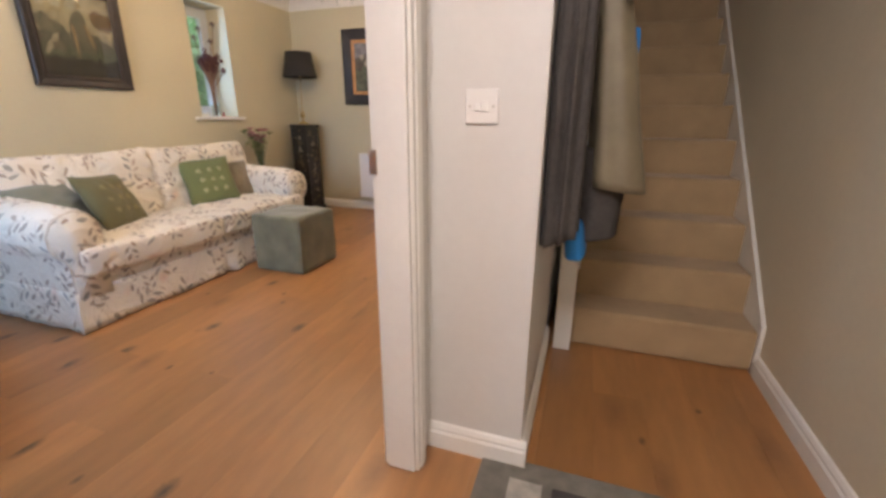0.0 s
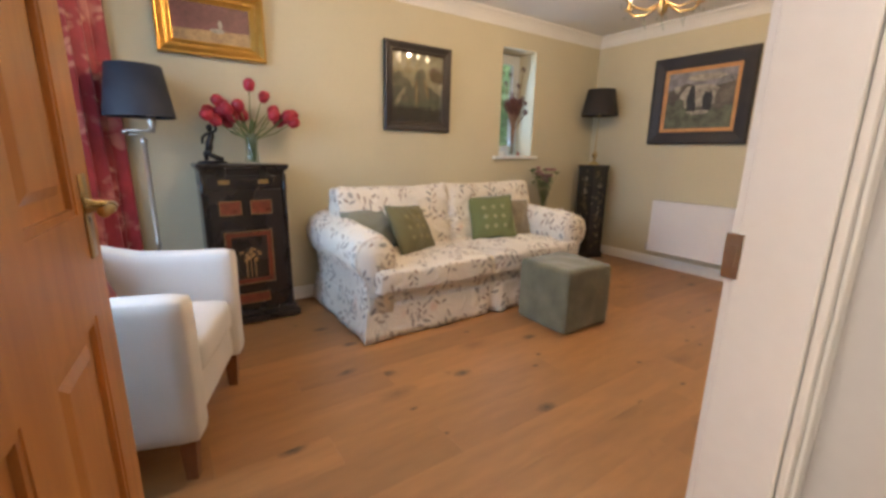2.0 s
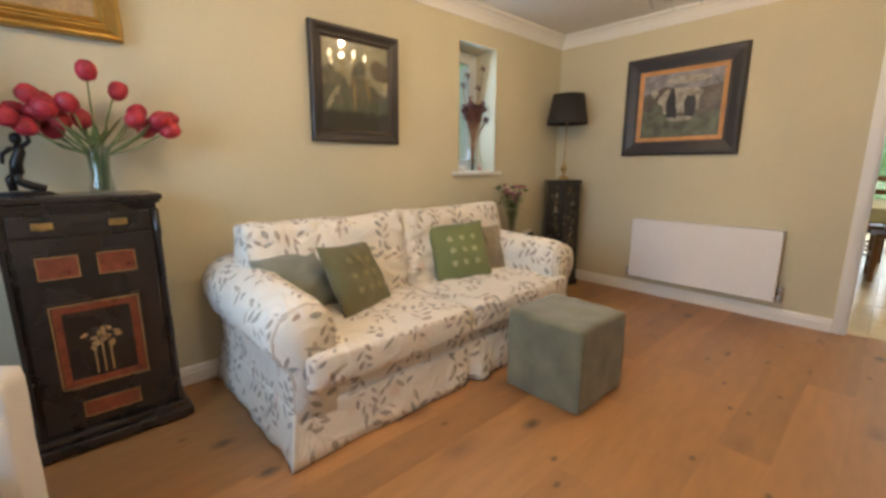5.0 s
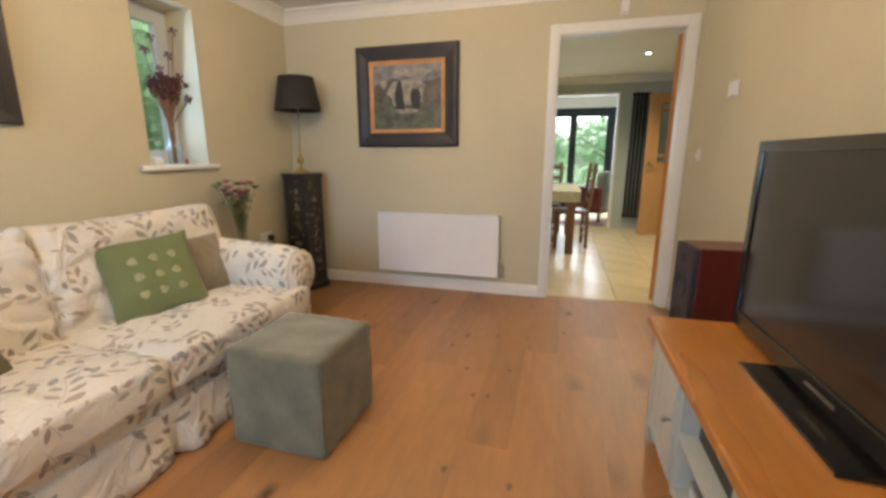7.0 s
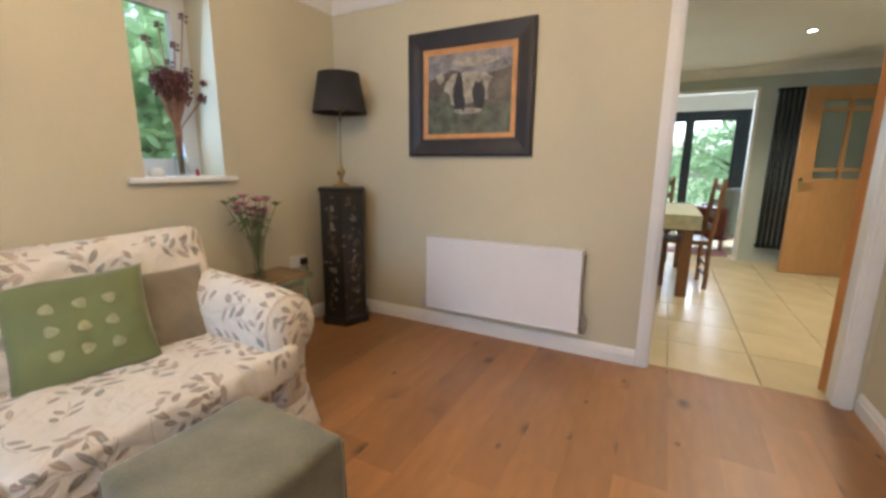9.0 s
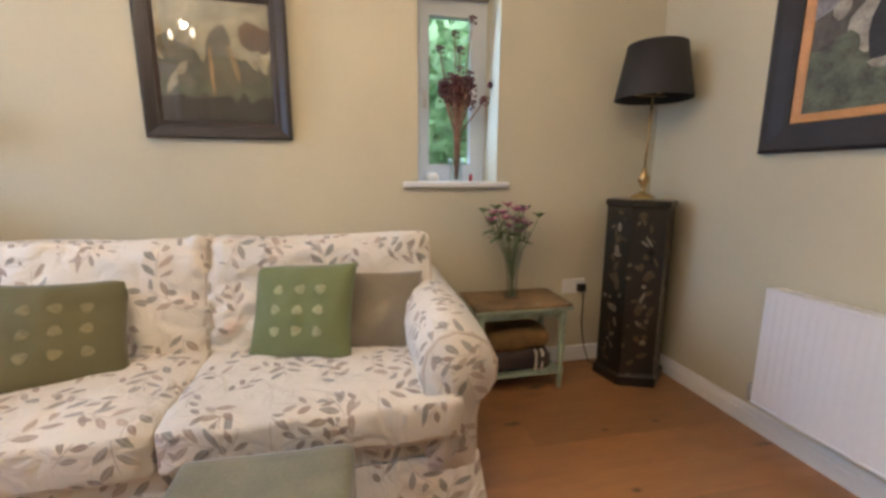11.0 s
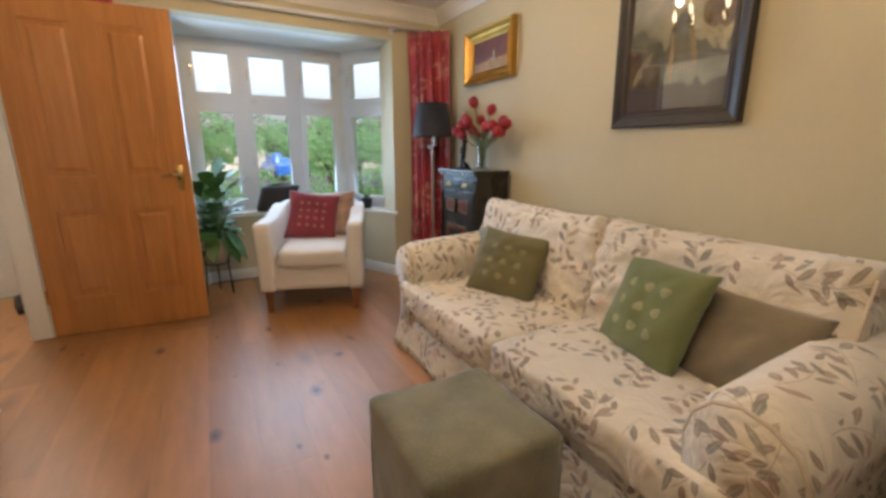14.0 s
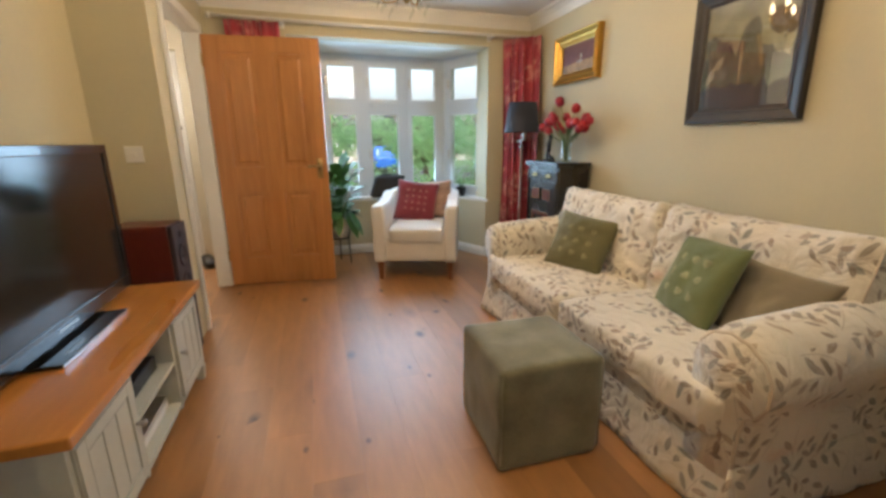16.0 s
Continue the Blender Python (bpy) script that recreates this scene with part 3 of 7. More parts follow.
def lathe(bm, prof, segs=24, m=None, cap=True):
    """Turns a profile of (radius, height) round the z axis."""
    rings = []
    for r, z in prof:
        rings.append([bm.verts.new((r * math.cos(2 * math.pi * i / segs), r * math.sin(2 * math.pi * i / segs), z)) for i in range(segs)])
    for a, b in zip(rings, rings[1:]):
        for i in range(segs):
            bm.faces.new((a[i], a[(i + 1) % segs], b[(i + 1) % segs], b[i]))
    if cap:
        bm.faces.new(rings[0][::-1])
        bm.faces.new(rings[-1])
    vs = [v for r in rings for v in r]
    if m is not None:
        bmesh.ops.transform(bm, matrix=m, verts=vs)
    return vs


def tube(bm, pts, r, n=8, taper=1.0, m=None):
    """A round bar along a line of points."""
    pts = [Vector(p) for p in pts]
    rings, side = [], None
    for i, p in enumerate(pts):
        d = (pts[min(i + 1, len(pts) - 1)] - pts[max(i - 1, 0)]).normalized()
        if side is None:
            side = d.orthogonal().normalized()
        side = (side - d * side.dot(d)).normalized()
        up = d.cross(side)
        rr = r * (1 + (taper - 1) * i / max(1, len(pts) - 1))
        rings.append([bm.verts.new(p + rr * (math.cos(2 * math.pi * k / n) * side + math.sin(2 * math.pi * k / n) * up)) for k in range(n)])
    for a, b in zip(rings, rings[1:]):
        for k in range(n):
            bm.faces.new((a[k], a[(k + 1) % n], b[(k + 1) % n], b[k]))
    bm.faces.new(rings[0][::-1])
    bm.faces.new(rings[-1])
    vs = [v for q in rings for v in q]
    if m is not None:
        bmesh.ops.transform(bm, matrix=m, verts=vs)
    return vs


def prism(bm, outline, depth, m=None, bev=0.0):
    """A flat outline of (u, v), made depth thick along +z."""
    lo = [bm.verts.new((u, v, 0)) for u, v in outline]
    hi = [bm.verts.new((u, v, depth)) for u, v in outline]
    fs = [bm.faces.new(lo[::-1]), bm.faces.new(hi)]
    k = len(lo)
    for i in range(k):
        fs.append(bm.faces.new((lo[i], lo[(i + 1) % k], hi[(i + 1) % k], hi[i])))
    vs = lo + hi
    if bev:
        old = set(bm.verts) - set(vs)
        es = [e for f in fs[:2] for e in f.edges]
        bmesh.ops.bevel(bm, geom=es, offset=bev, segments=2, affect="EDGES", profile=0.5)
        vs = [v for v in bm.verts if v not in old]
    if m is not None:
        bmesh.ops.transform(bm, matrix=m, verts=vs)
    return vs


def run(bm, prof, a, b, into):
    """Sweeps a moulding profile of (out from the wall, height) from a to b; into: the way the wall faces."""
    a, b, n = Vector((*a, 0)), Vector((*b, 0)), Vector((*into, 0)).normalized()
    rings = [[bm.verts.new(p + n * u + Vector((0, 0, z))) for u, z in prof] for p in (a, b)]
    k = len(prof)
    for i in range(k):
        bm.faces.new((rings[0][i], rings[0][(i + 1) % k], rings[1][(i + 1) % k], rings[1][i]))
    bm.faces.new(rings[0][::-1])
    bm.faces.new(rings[1])


def seg(bm, p, q, z0, z1, t0, t1):
    """An upright slab along p to q, from t0 to t1 to the right of that way."""
    p, q = Vector(p), Vector(q)
    d = (q - p).normalized()
    n = Vector((d.y, -d.x))
    base = [p + n * t0, q + n * t0, q + n * t1, p + n * t1]
    lo = [bm.verts.new((v.x, v.y, z0)) for v in base]
    hi = [bm.verts.new((v.x, v.y, z1)) for v in base]
    bm.faces.new(lo[::-1])
    bm.faces.new(hi)
    for i in range(4):
        bm.faces.new((lo[i], lo[(i + 1) % 4], hi[(i + 1) % 4], hi[i]))


H, HS = 2.32, 5.0
SKIRT = [(0, 0), (0.018, 0), (0.018, 0.06), (0.013, 0.068), (0.013, 0.077), (0.007, 0.09), (0, 0.095)]
COVE = [(0, H - 0.10), (0.012, H - 0.10), (0.016, H - 0.085), (0.035, H - 0.05), (0.06, H - 0.025), (0.085, H - 0.014), (0.088, H), (0, H)]

# ---- the setting ----
bm = bmesh.new()
box(bm, (-0.30, 0.10, 0), (0, 3.60, HS / 2))
box(bm, (-0.30, 4.03, 0), (0, 5.10, HS / 2))
box(bm, (-0.30, 3.60, 0), (0, 4.03, 1.065))
box(bm, (-0.30, 3.60, 2.06), (0, 4.03, HS / 2))
structure("wall_west", bm, WALL, "painted stone-coloured wall with a deep window recess")

KX0, KX1 = 2.30, 3.12
bm = bmesh.new()
box(bm, (0, 5.0, 0), (KX0 - 0.03, 5.10, H + 0.1))
box(bm, (KX1 + 0.03, 5.0, 0), (3.22, 5.10, H + 0.1))
box(bm, (KX0 - 0.03, 5.0, 2.02), (KX1 + 0.03, 5.10, H + 0.1))
structure("wall_north", bm, WALL, "painted stone-coloured wall with a doorway")

bm = bmesh.new()
box(bm, (3.22, 1.72, 0), (3.255, 5.10, H + 0.1))
box(bm, (2.925, 1.67, 0), (3.255, 1.72, H + 0.1))
box(bm, (2.88, 1.507, 0), (2.925, 1.72, H + 0.1))
box(bm, (2.88, 0.10, 0), (2.925, 0.60, H + 0.1))
box(bm, (2.88, 0.60, 2.02), (2.925, 1.507, H + 0.1))
structure("wall_east", bm, WALL, "painted stone-coloured wall with a recess")

bm = bmesh.new()
box(bm, (3.255, 1.67, 0), (3.285, 5.6, HS))
box(bm, (2.925, 1.62, 0), (3.285, 1.67, HS))
box(bm, (2.925, 1.507, 0), (2.97, 1.62, H + 0.1))
box(bm, (2.925, -0.5, 0), (2.97, 0.60, H + 0.1))
box(bm, (2.925, 0.60, 2.02), (2.97, 1.507, H + 0.1))
structure("wall_hall", bm, WALL_HALL, "off-white painted hall wall")
bm = bmesh.new()
box(bm, (4.195, -0.6, 0), (4.35, 5.7, HS))
box(bm, (3.285, 5.6, 0), (4.195, 5.7, HS))
box(bm, (2.97, 1.62, H + 0.1), (4.195, 1.72, HS))
box(bm, (2.925, -0.6, 0), (3.32, -0.5, H + 0.1))
box(bm, (4.14, -0.6, 0), (4.195, -0.5, H + 0.1))
box(bm, (3.32, -0.6, 2.06), (4.14, -0.5, H + 0.1))
structure("wall_stair", bm, WALL_STAIR, "stone-coloured painted stair wall")

BAY = [(0.45, 0.40), (0.72, -0.17), (2.00, -0.17), (2.27, 0.40)]
SILLZ = 0.58
bm = bmesh.new()
box(bm, (-0.30, 0.10, 0), (0.45, 0.40, H + 0.1))
box(bm, (2.27, 0.10, 0), (2.88, 0.40, H + 0.1))
box(bm, (0.45, 0.25, 2.06), (2.27, 0.40, H + 0.1))
structure("wall_south", bm, WALL, "painted front wall round a bay window")
bm = bmesh.new()
for p, q in zip(BAY, BAY[1:]):
    seg(bm, p, q, 0, SILLZ, 0, 0.26)
for x in (0.56, 2.16):
    box(bm, (x - 0.12, -0.40, 0), (x + 0.12, -0.20, SILLZ - 0.002))
structure("wall_bay", bm, WALL, "painted wall under the bay window")

bm = bmesh.new()
box(bm, (0, 0.40, H), (2.88, 5.0, H + 0.1))
box(bm, (2.88, 1.72, H), (3.22, 5.0, H + 0.1))
structure("ceiling", bm, CEIL, "white painted ceiling")
bm = bmesh.new()
prism(bm, [(0.10, 0.25), (0.10, -0.50), (2.62, -0.50), (2.62, 0.25)], 0.25, Matrix.Translation((0, 0, 2.062)))
structure("ceiling_bay", bm, CEIL, "white ceiling of the bay")
bm = bmesh.new()
box(bm, (2.97, -0.5, H), (4.195, 1.62, H + 0.1))
box(bm, (3.285, 1.62, HS), (4.195, 5.6, HS + 0.1))
structure("ceiling_hall", bm, CEIL, "white hall ceiling")

bm = bmesh.new()
run(bm, SKIRT, (0, 0.40), (0, 5.0), (1, 0))
run(bm, SKIRT, (0.018, 5.0), (KX0 - 0.075, 5.0), (0, -1))
run(bm, SKIRT, (3.22, 1.72), (3.22, 5.0), (-1, 0))
run(bm, SKIRT, (2.90, 1.72), (3.20, 1.72), (0, 1))
run(bm, SKIRT, (0.018, 0.40), (0.45, 0.40), (0, 1))
run(bm, SKIRT, (2.27, 0.40), (2.86, 0.40), (0, 1))
for p, q in zip(BAY, BAY[1:]):
    d = Vector(q) - Vector(p)
    run(bm, SKIRT, p, q, (-d.y, d.x))
structure("baseboard", bm, GLOSS, "white moulded skirting board")
bm = bmesh.new()
run(bm, SKIRT, (2.97, 1.62), (3.303, 1.62), (0, -1))
run(bm, SKIRT, (3.285, 1.62), (3.285, 2.46), (1, 0))
run(bm, SKIRT, (4.195, -0.5), (4.195, 2.48), (-1, 0))
run(bm, SKIRT, (2.97, -0.48), (2.97, 0.55), (1, 0))
structure("baseboard_hall", bm, GLOSS, "white moulded skirting board in the hall")
bm = bmesh.new()
run(bm, COVE, (0, 0.40), (0, 5.0), (1, 0))
run(bm, COVE, (0, 5.0), (3.22, 5.0), (0, -1))
run(bm, COVE, (3.22, 1.72), (3.22, 5.0), (-1, 0))
run(bm, COVE, (2.88, 1.72), (3.22, 1.72), (0, 1))
run(bm, COVE, (2.88, 0.40), (2.88, 1.80), (-1, 0))
run(bm, COVE, (0, 0.40), (2.88, 0.40), (0, 1))
structure("cornice_trim", bm, GLOSS, "white plaster coving")


def lining(name, axis, u0, u1, wall0, wall1, top, material, label, arch=0.065, faces=(True, True)):
    """Door lining with architraves; the wall runs along axis from u0 to u1 and is wall0 to wall1 thick."""
    def pt(u, w, z):
        return (u, w, z) if axis == "x" else (w, u, z)
    ob = tagged(new(name), label, kind="structure")
    for nm, a, b in (("jamb", u0 - 0.03, u0), ("jamb", u1, u1 + 0.03)):
        b2 = bmesh.new()
        box(b2, pt(a, wall0 - 0.002, 0), pt(b, wall1 + 0.002, top), 0.003)
        part(nm, b2, material, ob)
    b2 = bmesh.new()
    box(b2, pt(u0 - 0.03, wall0 - 0.002, top), pt(u1 + 0.03, wall1 + 0.002, top + 0.03), 0.003)
    part("head", b2, material, ob)
    for on, w, s in ((faces[0], wall0, -1), (faces[1], wall1, 1)):
        if not on:
            continue
        for a, b, z0, z1 in ((u0 - 0.008 - arch, u0 - 0.008, 0, top + 0.008 + arch), (u1 + 0.008, u1 + 0.008 + arch, 0, top + 0.008 + arch), (u0 - 0.008, u1 + 0.008, top + 0.008, top + 0.008 + arch)):
            b2 = bmesh.new()
            box(b2, pt(a, w + s * 0.003, z0), pt(b, w + s * 0.014, z1), 0.003)
            if z0 == 0:
                mid = (a + b) / 2
                box(b2, pt(mid - 0.016, w + s * 0.014, z0), pt(mid + 0.020, w + s * 0.020, z1), 0.004)
            part("architrave", b2, material, ob)
    return ob


lining("doorframe_kitchen", "x", KX0, KX1, 5.0, 5.10, 1.985, GLOSS, "white gloss door frame to the kitchen")
lining("doorframe_hall", "y", 0.63, 1.477, 2.88, 2.97, 1.985, GLOSS, "white gloss door frame to the hall")

# window recess sill
bm = bmesh.new()
box(bm, (-0.22, 3.602, 1.065), (0.0, 4.028, 1.08))
box(bm, (0.0, 3.52, 1.052), (0.035, 4.095, 1.08), 0.006)
structure("sill_trim", bm, GLOSS, "white painted window sill board")


def window_unit(name, p, q, z0, z1, lights, label, transom=None, opener=0.045, depth=0.07, post=0.05, stile=None):
    """A framed window along p to q, its outer side to the right of that way, with casements and panes."""
    p, q = Vector(p), Vector(q)
    d, L = (q - p).normalized(), (q - p).length
    ob = tagged(new(name), label, kind="structure")
    edges = [i * L / lights for i in range(lights + 1)]
    b2 = bmesh.new()
    for e in edges:
        a = max(0, e - post / 2) if e > 0 else 0
        c = min(L, e + post / 2) if e < L else L
        if e == 0:
            c = post
        if e == L:
            a = L - post
        seg(b2, p + d * a, p + d * c, z0, z1, 0, depth)
    for za, zb in ((z0, z0 + post), (z1 - post, z1)) + (((transom, transom + 0.06),) if transom else ()):
        for e0, e1 in zip(edges, edges[1:]):
            a = e0 + (post if e0 == 0 else post / 2)
            c = e1 - (post if e1 == L else post / 2)
            seg(b2, p + d * a, p + d * c, za, zb, 0.002, depth - 0.002)
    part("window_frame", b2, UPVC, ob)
    for e0, e1 in zip(edges, edges[1:]):
        a = e0 + (post if e0 == 0 else post / 2)
        c = e1 - (post if e1 == L else post / 2)
        rows = ((z0 + post, transom), (transom + 0.06, z1 - post)) if transom else ((z0 + post, z1 - post),)
        for za, zb in rows:
            b2 = bmesh.new()
            o, w = opener, stile or opener
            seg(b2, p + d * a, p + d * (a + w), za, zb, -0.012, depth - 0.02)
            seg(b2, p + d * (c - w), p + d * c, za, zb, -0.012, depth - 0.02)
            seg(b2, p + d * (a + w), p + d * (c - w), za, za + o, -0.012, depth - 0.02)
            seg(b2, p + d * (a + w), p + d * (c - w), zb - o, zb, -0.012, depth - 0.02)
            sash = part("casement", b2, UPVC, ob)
            b2 = bmesh.new()
            seg(b2, p + d * (a + w), p + d * (c - w), za + o, zb - o, 0.012, 0.016)
            pane = part("pane", b2, PANE, sash)
            pane.visible_shadow = False
            b2 = bmesh.new()
            n = Vector((d.y, -d.x))
            mid = p + d * (c - w / 2) - n * 0.02
            zc = za + (zb - za) * 0.4
            box(b2, (mid.x - 0.008, mid.y - 0.008, zc), (mid.x + 0.008, mid.y + 0.008, zc + 0.09), 0.003)
            part("handle", b2, NICKEL, sash)
    return ob


WB = [(0.37, 0.26), (0.685, -0.29), (2.035, -0.29), (2.35, 0.26)]
window_unit("window_1", WB[1], WB[2], SILLZ + 0.03, 2.06, 3, "white plastic bay window with three lights", 1.52, 0.05, 0.07, 0.06, 0.05)
window_unit("window_2", WB[0], WB[1], SILLZ + 0.03, 2.06, 1, "white plastic splayed side light of the bay", 1.52, 0.05, 0.07, 0.06, 0.05)
window_unit("window_3", WB[2], WB[3], SILLZ + 0.03, 2.06, 1, "white plastic splayed side light of the bay", 1.52, 0.05, 0.07, 0.06, 0.05)
window_unit("window_4", (-0.22, 4.03), (-0.22, 3.60), 1.08, 2.06, 1, "small white casement window in a deep recess", None, 0.05, 0.06, 0.045)
bm = bmesh.new()
pts = [(0.44, 0.43), (0.73, -0.13), (1.99, -0.13), (2.28, 0.43), (2.36, 0.30), (2.09, -0.33), (0.63, -0.33), (0.36, 0.30)]
prism(bm, pts, 0.03, Matrix.Translation((0, 0, SILLZ)), 0.006)
structure("sill_bay_trim", bm, GLOSS, "white painted bay window sill board")

# floors
bm = bmesh.new()
box(bm, (0.0, -0.4, -0.10), (4.195, 5.05, -0.021))
structure("floor", bm, SUB, "oak plank floor with knots")
floor_ob = bpy.data.objects["floor"]
bm = bmesh.new()
box(bm, (-1.5, 5.051, -0.10), (5.2, 11.6, -0.012))
structure("floor_kitchen", bm, GROUT, "pale cream tiled kitchen floor")
bm = bmesh.new()
prism(bm, [(-60, -80), (60, -80), (60, 80), (-60, 80)], 0.05, Matrix.Translation((0, 0, -0.40)))
structure("ground", bm, GRASS, "grass and garden ground outside")

# kitchen shell
bm = bmesh.new()
box(bm, (-1.5, 5.1, 0), (-1.4, 11.5, H))
box(bm, (4.7, 5.1, 0), (4.8, 11.5, H))
box(bm, (3.22, 5.1, 0), (3.285, 5.2, H))
box(bm, (4.2, 5.7, 0), (4.7, 5.8, H))
box(bm, (-1.4, 5.101, 0), (0, 5.15, H))
box(bm, (3.17, 8.80, 0), (4.7, 8.92, H))
box(bm, (-1.4, 8.80, 0), (0.6, 8.92, H))
box(bm, (0.6, 8.80, 2.10), (3.17, 8.92, H))
structure("wall_kitchen", bm, WALL_KIT, "pale sage painted kitchen walls")
bm = bmesh.new()
box(bm, (-1.4, 5.1, H), (4.7, 8.92, H + 0.1))
box(bm, (-1.4, 8.92, 2.45), (4.7, 11.5, 2.55))
box(bm, (-1.4, 8.921, H - 0.05), (4.7, 8.94, 2.45))
structure("ceiling_kitchen", bm, CEIL, "white kitchen ceiling")
bm = bmesh.new()
run(bm, COVE, (-1.4, 8.80), (4.7, 8.80), (0, -1))
structure("cornice_kitchen_trim", bm, GLOSS, "white coving in the kitchen")
bm = bmesh.new()
box(bm, (3.14, 8.785, 0), (3.172, 8.93, 2.098), 0.003)
box(bm, (0.6, 8.785, 2.06), (3.14, 8.93, 2.098), 0.003)
structure("opening_trim", bm, GLOSS, "white lining of the opening to the garden room")

# ---- living room: seating ----


def pillow(bm, w, h, t, m, n=14, seed=0.0, sag=0.0):
    """A stuffed square cushion in the x-z plane, with pointed corners."""
    sides = []
    for s in (-1, 1):
        g = []
        for i in range(n + 1):
            row = []
            for j in range(n + 1):
                u, v = 2 * i / n - 1, 2 * j / n - 1
                edge = (1 - u ** 4) * (1 - v ** 4)
                k = max(0.0, (1 - u * u) * (1 - v * v)) ** 0.45
                x = w / 2 * u * (1 - 0.07 * (1 - abs(v) ** 2.0))
                z = h / 2 * v * (1 - 0.07 * (1 - abs(u) ** 2.0))
                y = s * t / 2 * k * (1 + 0.25 * noise.noise(Vector((u * 1.7 + seed, v * 1.7, s))))
                z -= sag * (1 - u * u) * max(0, v) * h
                row.append((x, y + 0.01 * edge * noise.noise(Vector((u * 4, v * 4, seed))), z))
            g.append(row)
        sides.append(g)
    vmap, vs = {}, []
    for si, g in enumerate(sides):
        for i in range(n + 1):
            for j in range(n + 1):
                rim = i in (0, n) or j in (0, n)
                key = (i, j) if rim else (i, j, si)
                if key not in vmap:
                    vmap[key] = bm.verts.new(g[i][j])
                    vs.append(vmap[key])
        for i in range(n):
            for j in range(n):
                ks = [(a, b) if (a in (0, n) or b in (0, n)) else (a, b, si) for a, b in ((i, j), (i + 1, j), (i + 1, j + 1), (i, j + 1))]
                try:
                    bm.faces.new([vmap[k] for k in ks])
                except ValueError:
                    pass
    bmesh.ops.transform(bm, matrix=m, verts=vs)


def cushion(label, m, w, h, t, cloth, dot=None, seed=0.0, rows=3):
    ob = thing("cushion", label, "cushion", m)
    bm = bmesh.new()
    pillow(bm, w, h, t, Matrix.Identity(4), n=22, seed=seed)
    part("cover", bm, cloth, ob, smooth=True)
    def front(uu, vv):
        k = max(0.0, (1 - uu * uu) * (1 - vv * vv)) ** 0.45
        y = -t / 2 * k * (1 + 0.25 * noise.noise(Vector((uu * 1.7 + seed, vv * 1.7, -1))))
        y += 0.01 * (1 - uu ** 4) * (1 - vv ** 4) * noise.noise(Vector((uu * 4, vv * 4, seed)))
        return Vector((w / 2 * uu * (1 - 0.07 * (1 - vv * vv)), y, h / 2 * vv * (1 - 0.07 * (1 - uu * uu))))

    rn2 = random.Random(int(seed * 10))
    for i in range(rows if dot else 0):
        for j in range(rows):
            cu, cv = (i - (rows - 1) / 2) * 0.42 * 3 / rows + rn2.uniform(-0.015, 0.015), (j - (rows - 1) / 2) * 0.42 * 3 / rows + rn2.uniform(-0.015, 0.015)
            r = 0.11 * 3 / rows
            bm = bmesh.new()
            rings = []
            for q, lift in ((1.0, -0.002), (0.85, 0.0012), (0.5, 0.0020), (0.15, 0.0022)):
                ring = []
                for k in range(14):
                    a = 2 * math.pi * k / 14
                    rr = r * q * (1 + 0.12 * math.sin(a * 3 + i + 2 * j))
                    ring.append(bm.verts.new(front(cu + rr * math.cos(a), cv + rr * math.sin(a)) - Vector((0, lift, 0))))
                rings.append(ring)
            for p, q in zip(rings, rings[1:]):
                for k in range(14):
                    bm.faces.new((p[k], p[(k + 1) % 14], q[(k + 1) % 14], q[k]))
            bm.faces.new(rings[-1])
            part("dot", bm, dot, ob, smooth=True)
    return ob


def facing(at, across, up):
    """The pose of a cushion from its middle and the ways along its width and height."""
    x = Vector(across).normalized()
    z = Vector(up)
    z = (z - x * z.dot(x)).normalized()
    y = z.cross(x)
    return Matrix(((x.x, y.x, z.x, at[0]), (x.y, y.y, z.y, at[1]), (x.z, y.z, z.z, at[2]), (0, 0, 0, 1)))


SX0, SX1, SY0, SY1 = 0.07, 1.02, 1.70, 3.70
sofa = thing("sofa", "two-seater slipcovered sofa in cream cotton with brown and grey leaf print", "sofa")
bm = bmesh.new()
rbox(bm, ((SX0 + 0.985) / 2, (SY0 + SY1) / 2, 0.165), ((0.985 - SX0) / 2, (SY1 - SY0) / 2 - 0.12, 0.14), 0.025, 10, rough=0.010)
part("base", bm, FLORAL, sofa, smooth=True)
# skirt of four pleated panels
def skirt(p, q, nrm, pleats):
    bm = bmesh.new()
    p, q, nrm = Vector((*p, 0)), Vector((*q, 0)), Vector((*nrm, 0))
    N = 60
    cols = []
    for i in range(N + 1):
        u = i / N
        dip = sum(0.03 * math.exp(-((u - c) / 0.012) ** 2) for c in pleats)
        col = []
        for j in range(7):
            v = j / 6
            out = 0.002 + 0.026 * (1 - v) ** 1.1 + (1 - v) ** 1.4 * (0.045 * math.exp(-((u - 0.535) / 0.03) ** 2) * (len(pleats) > 1) + 0.010 * math.exp(-(u / 0.05) ** 2) + 0.010 * math.exp(-((1 - u) / 0.05) ** 2)) + 0.008 * (1 - v) * math.sin(u * 23 + 1.3) * math.sin(u * 9) - dip * (1 - v)
            a = p.lerp(q, u) + nrm * out + (q - p).normalized() * (2 * u - 1) * (0.004 + out)
            col.append(bm.verts.new((a.x, a.y, 0.008 + v * 0.205)))
        cols.append(col)
    for a, b in zip(cols, cols[1:]):
        for j in range(6):
            bm.faces.new((a[j], b[j], b[j + 1], a[j + 1]))
    r = bmesh.ops.extrude_face_region(bm, geom=bm.faces[:])
    bmesh.ops.translate(bm, vec=-nrm * 0.008, verts=[v for v in r["geom"] if isinstance(v, bmesh.types.BMVert)])
    return part("skirt", bm, FLORAL, sofa, smooth=True)


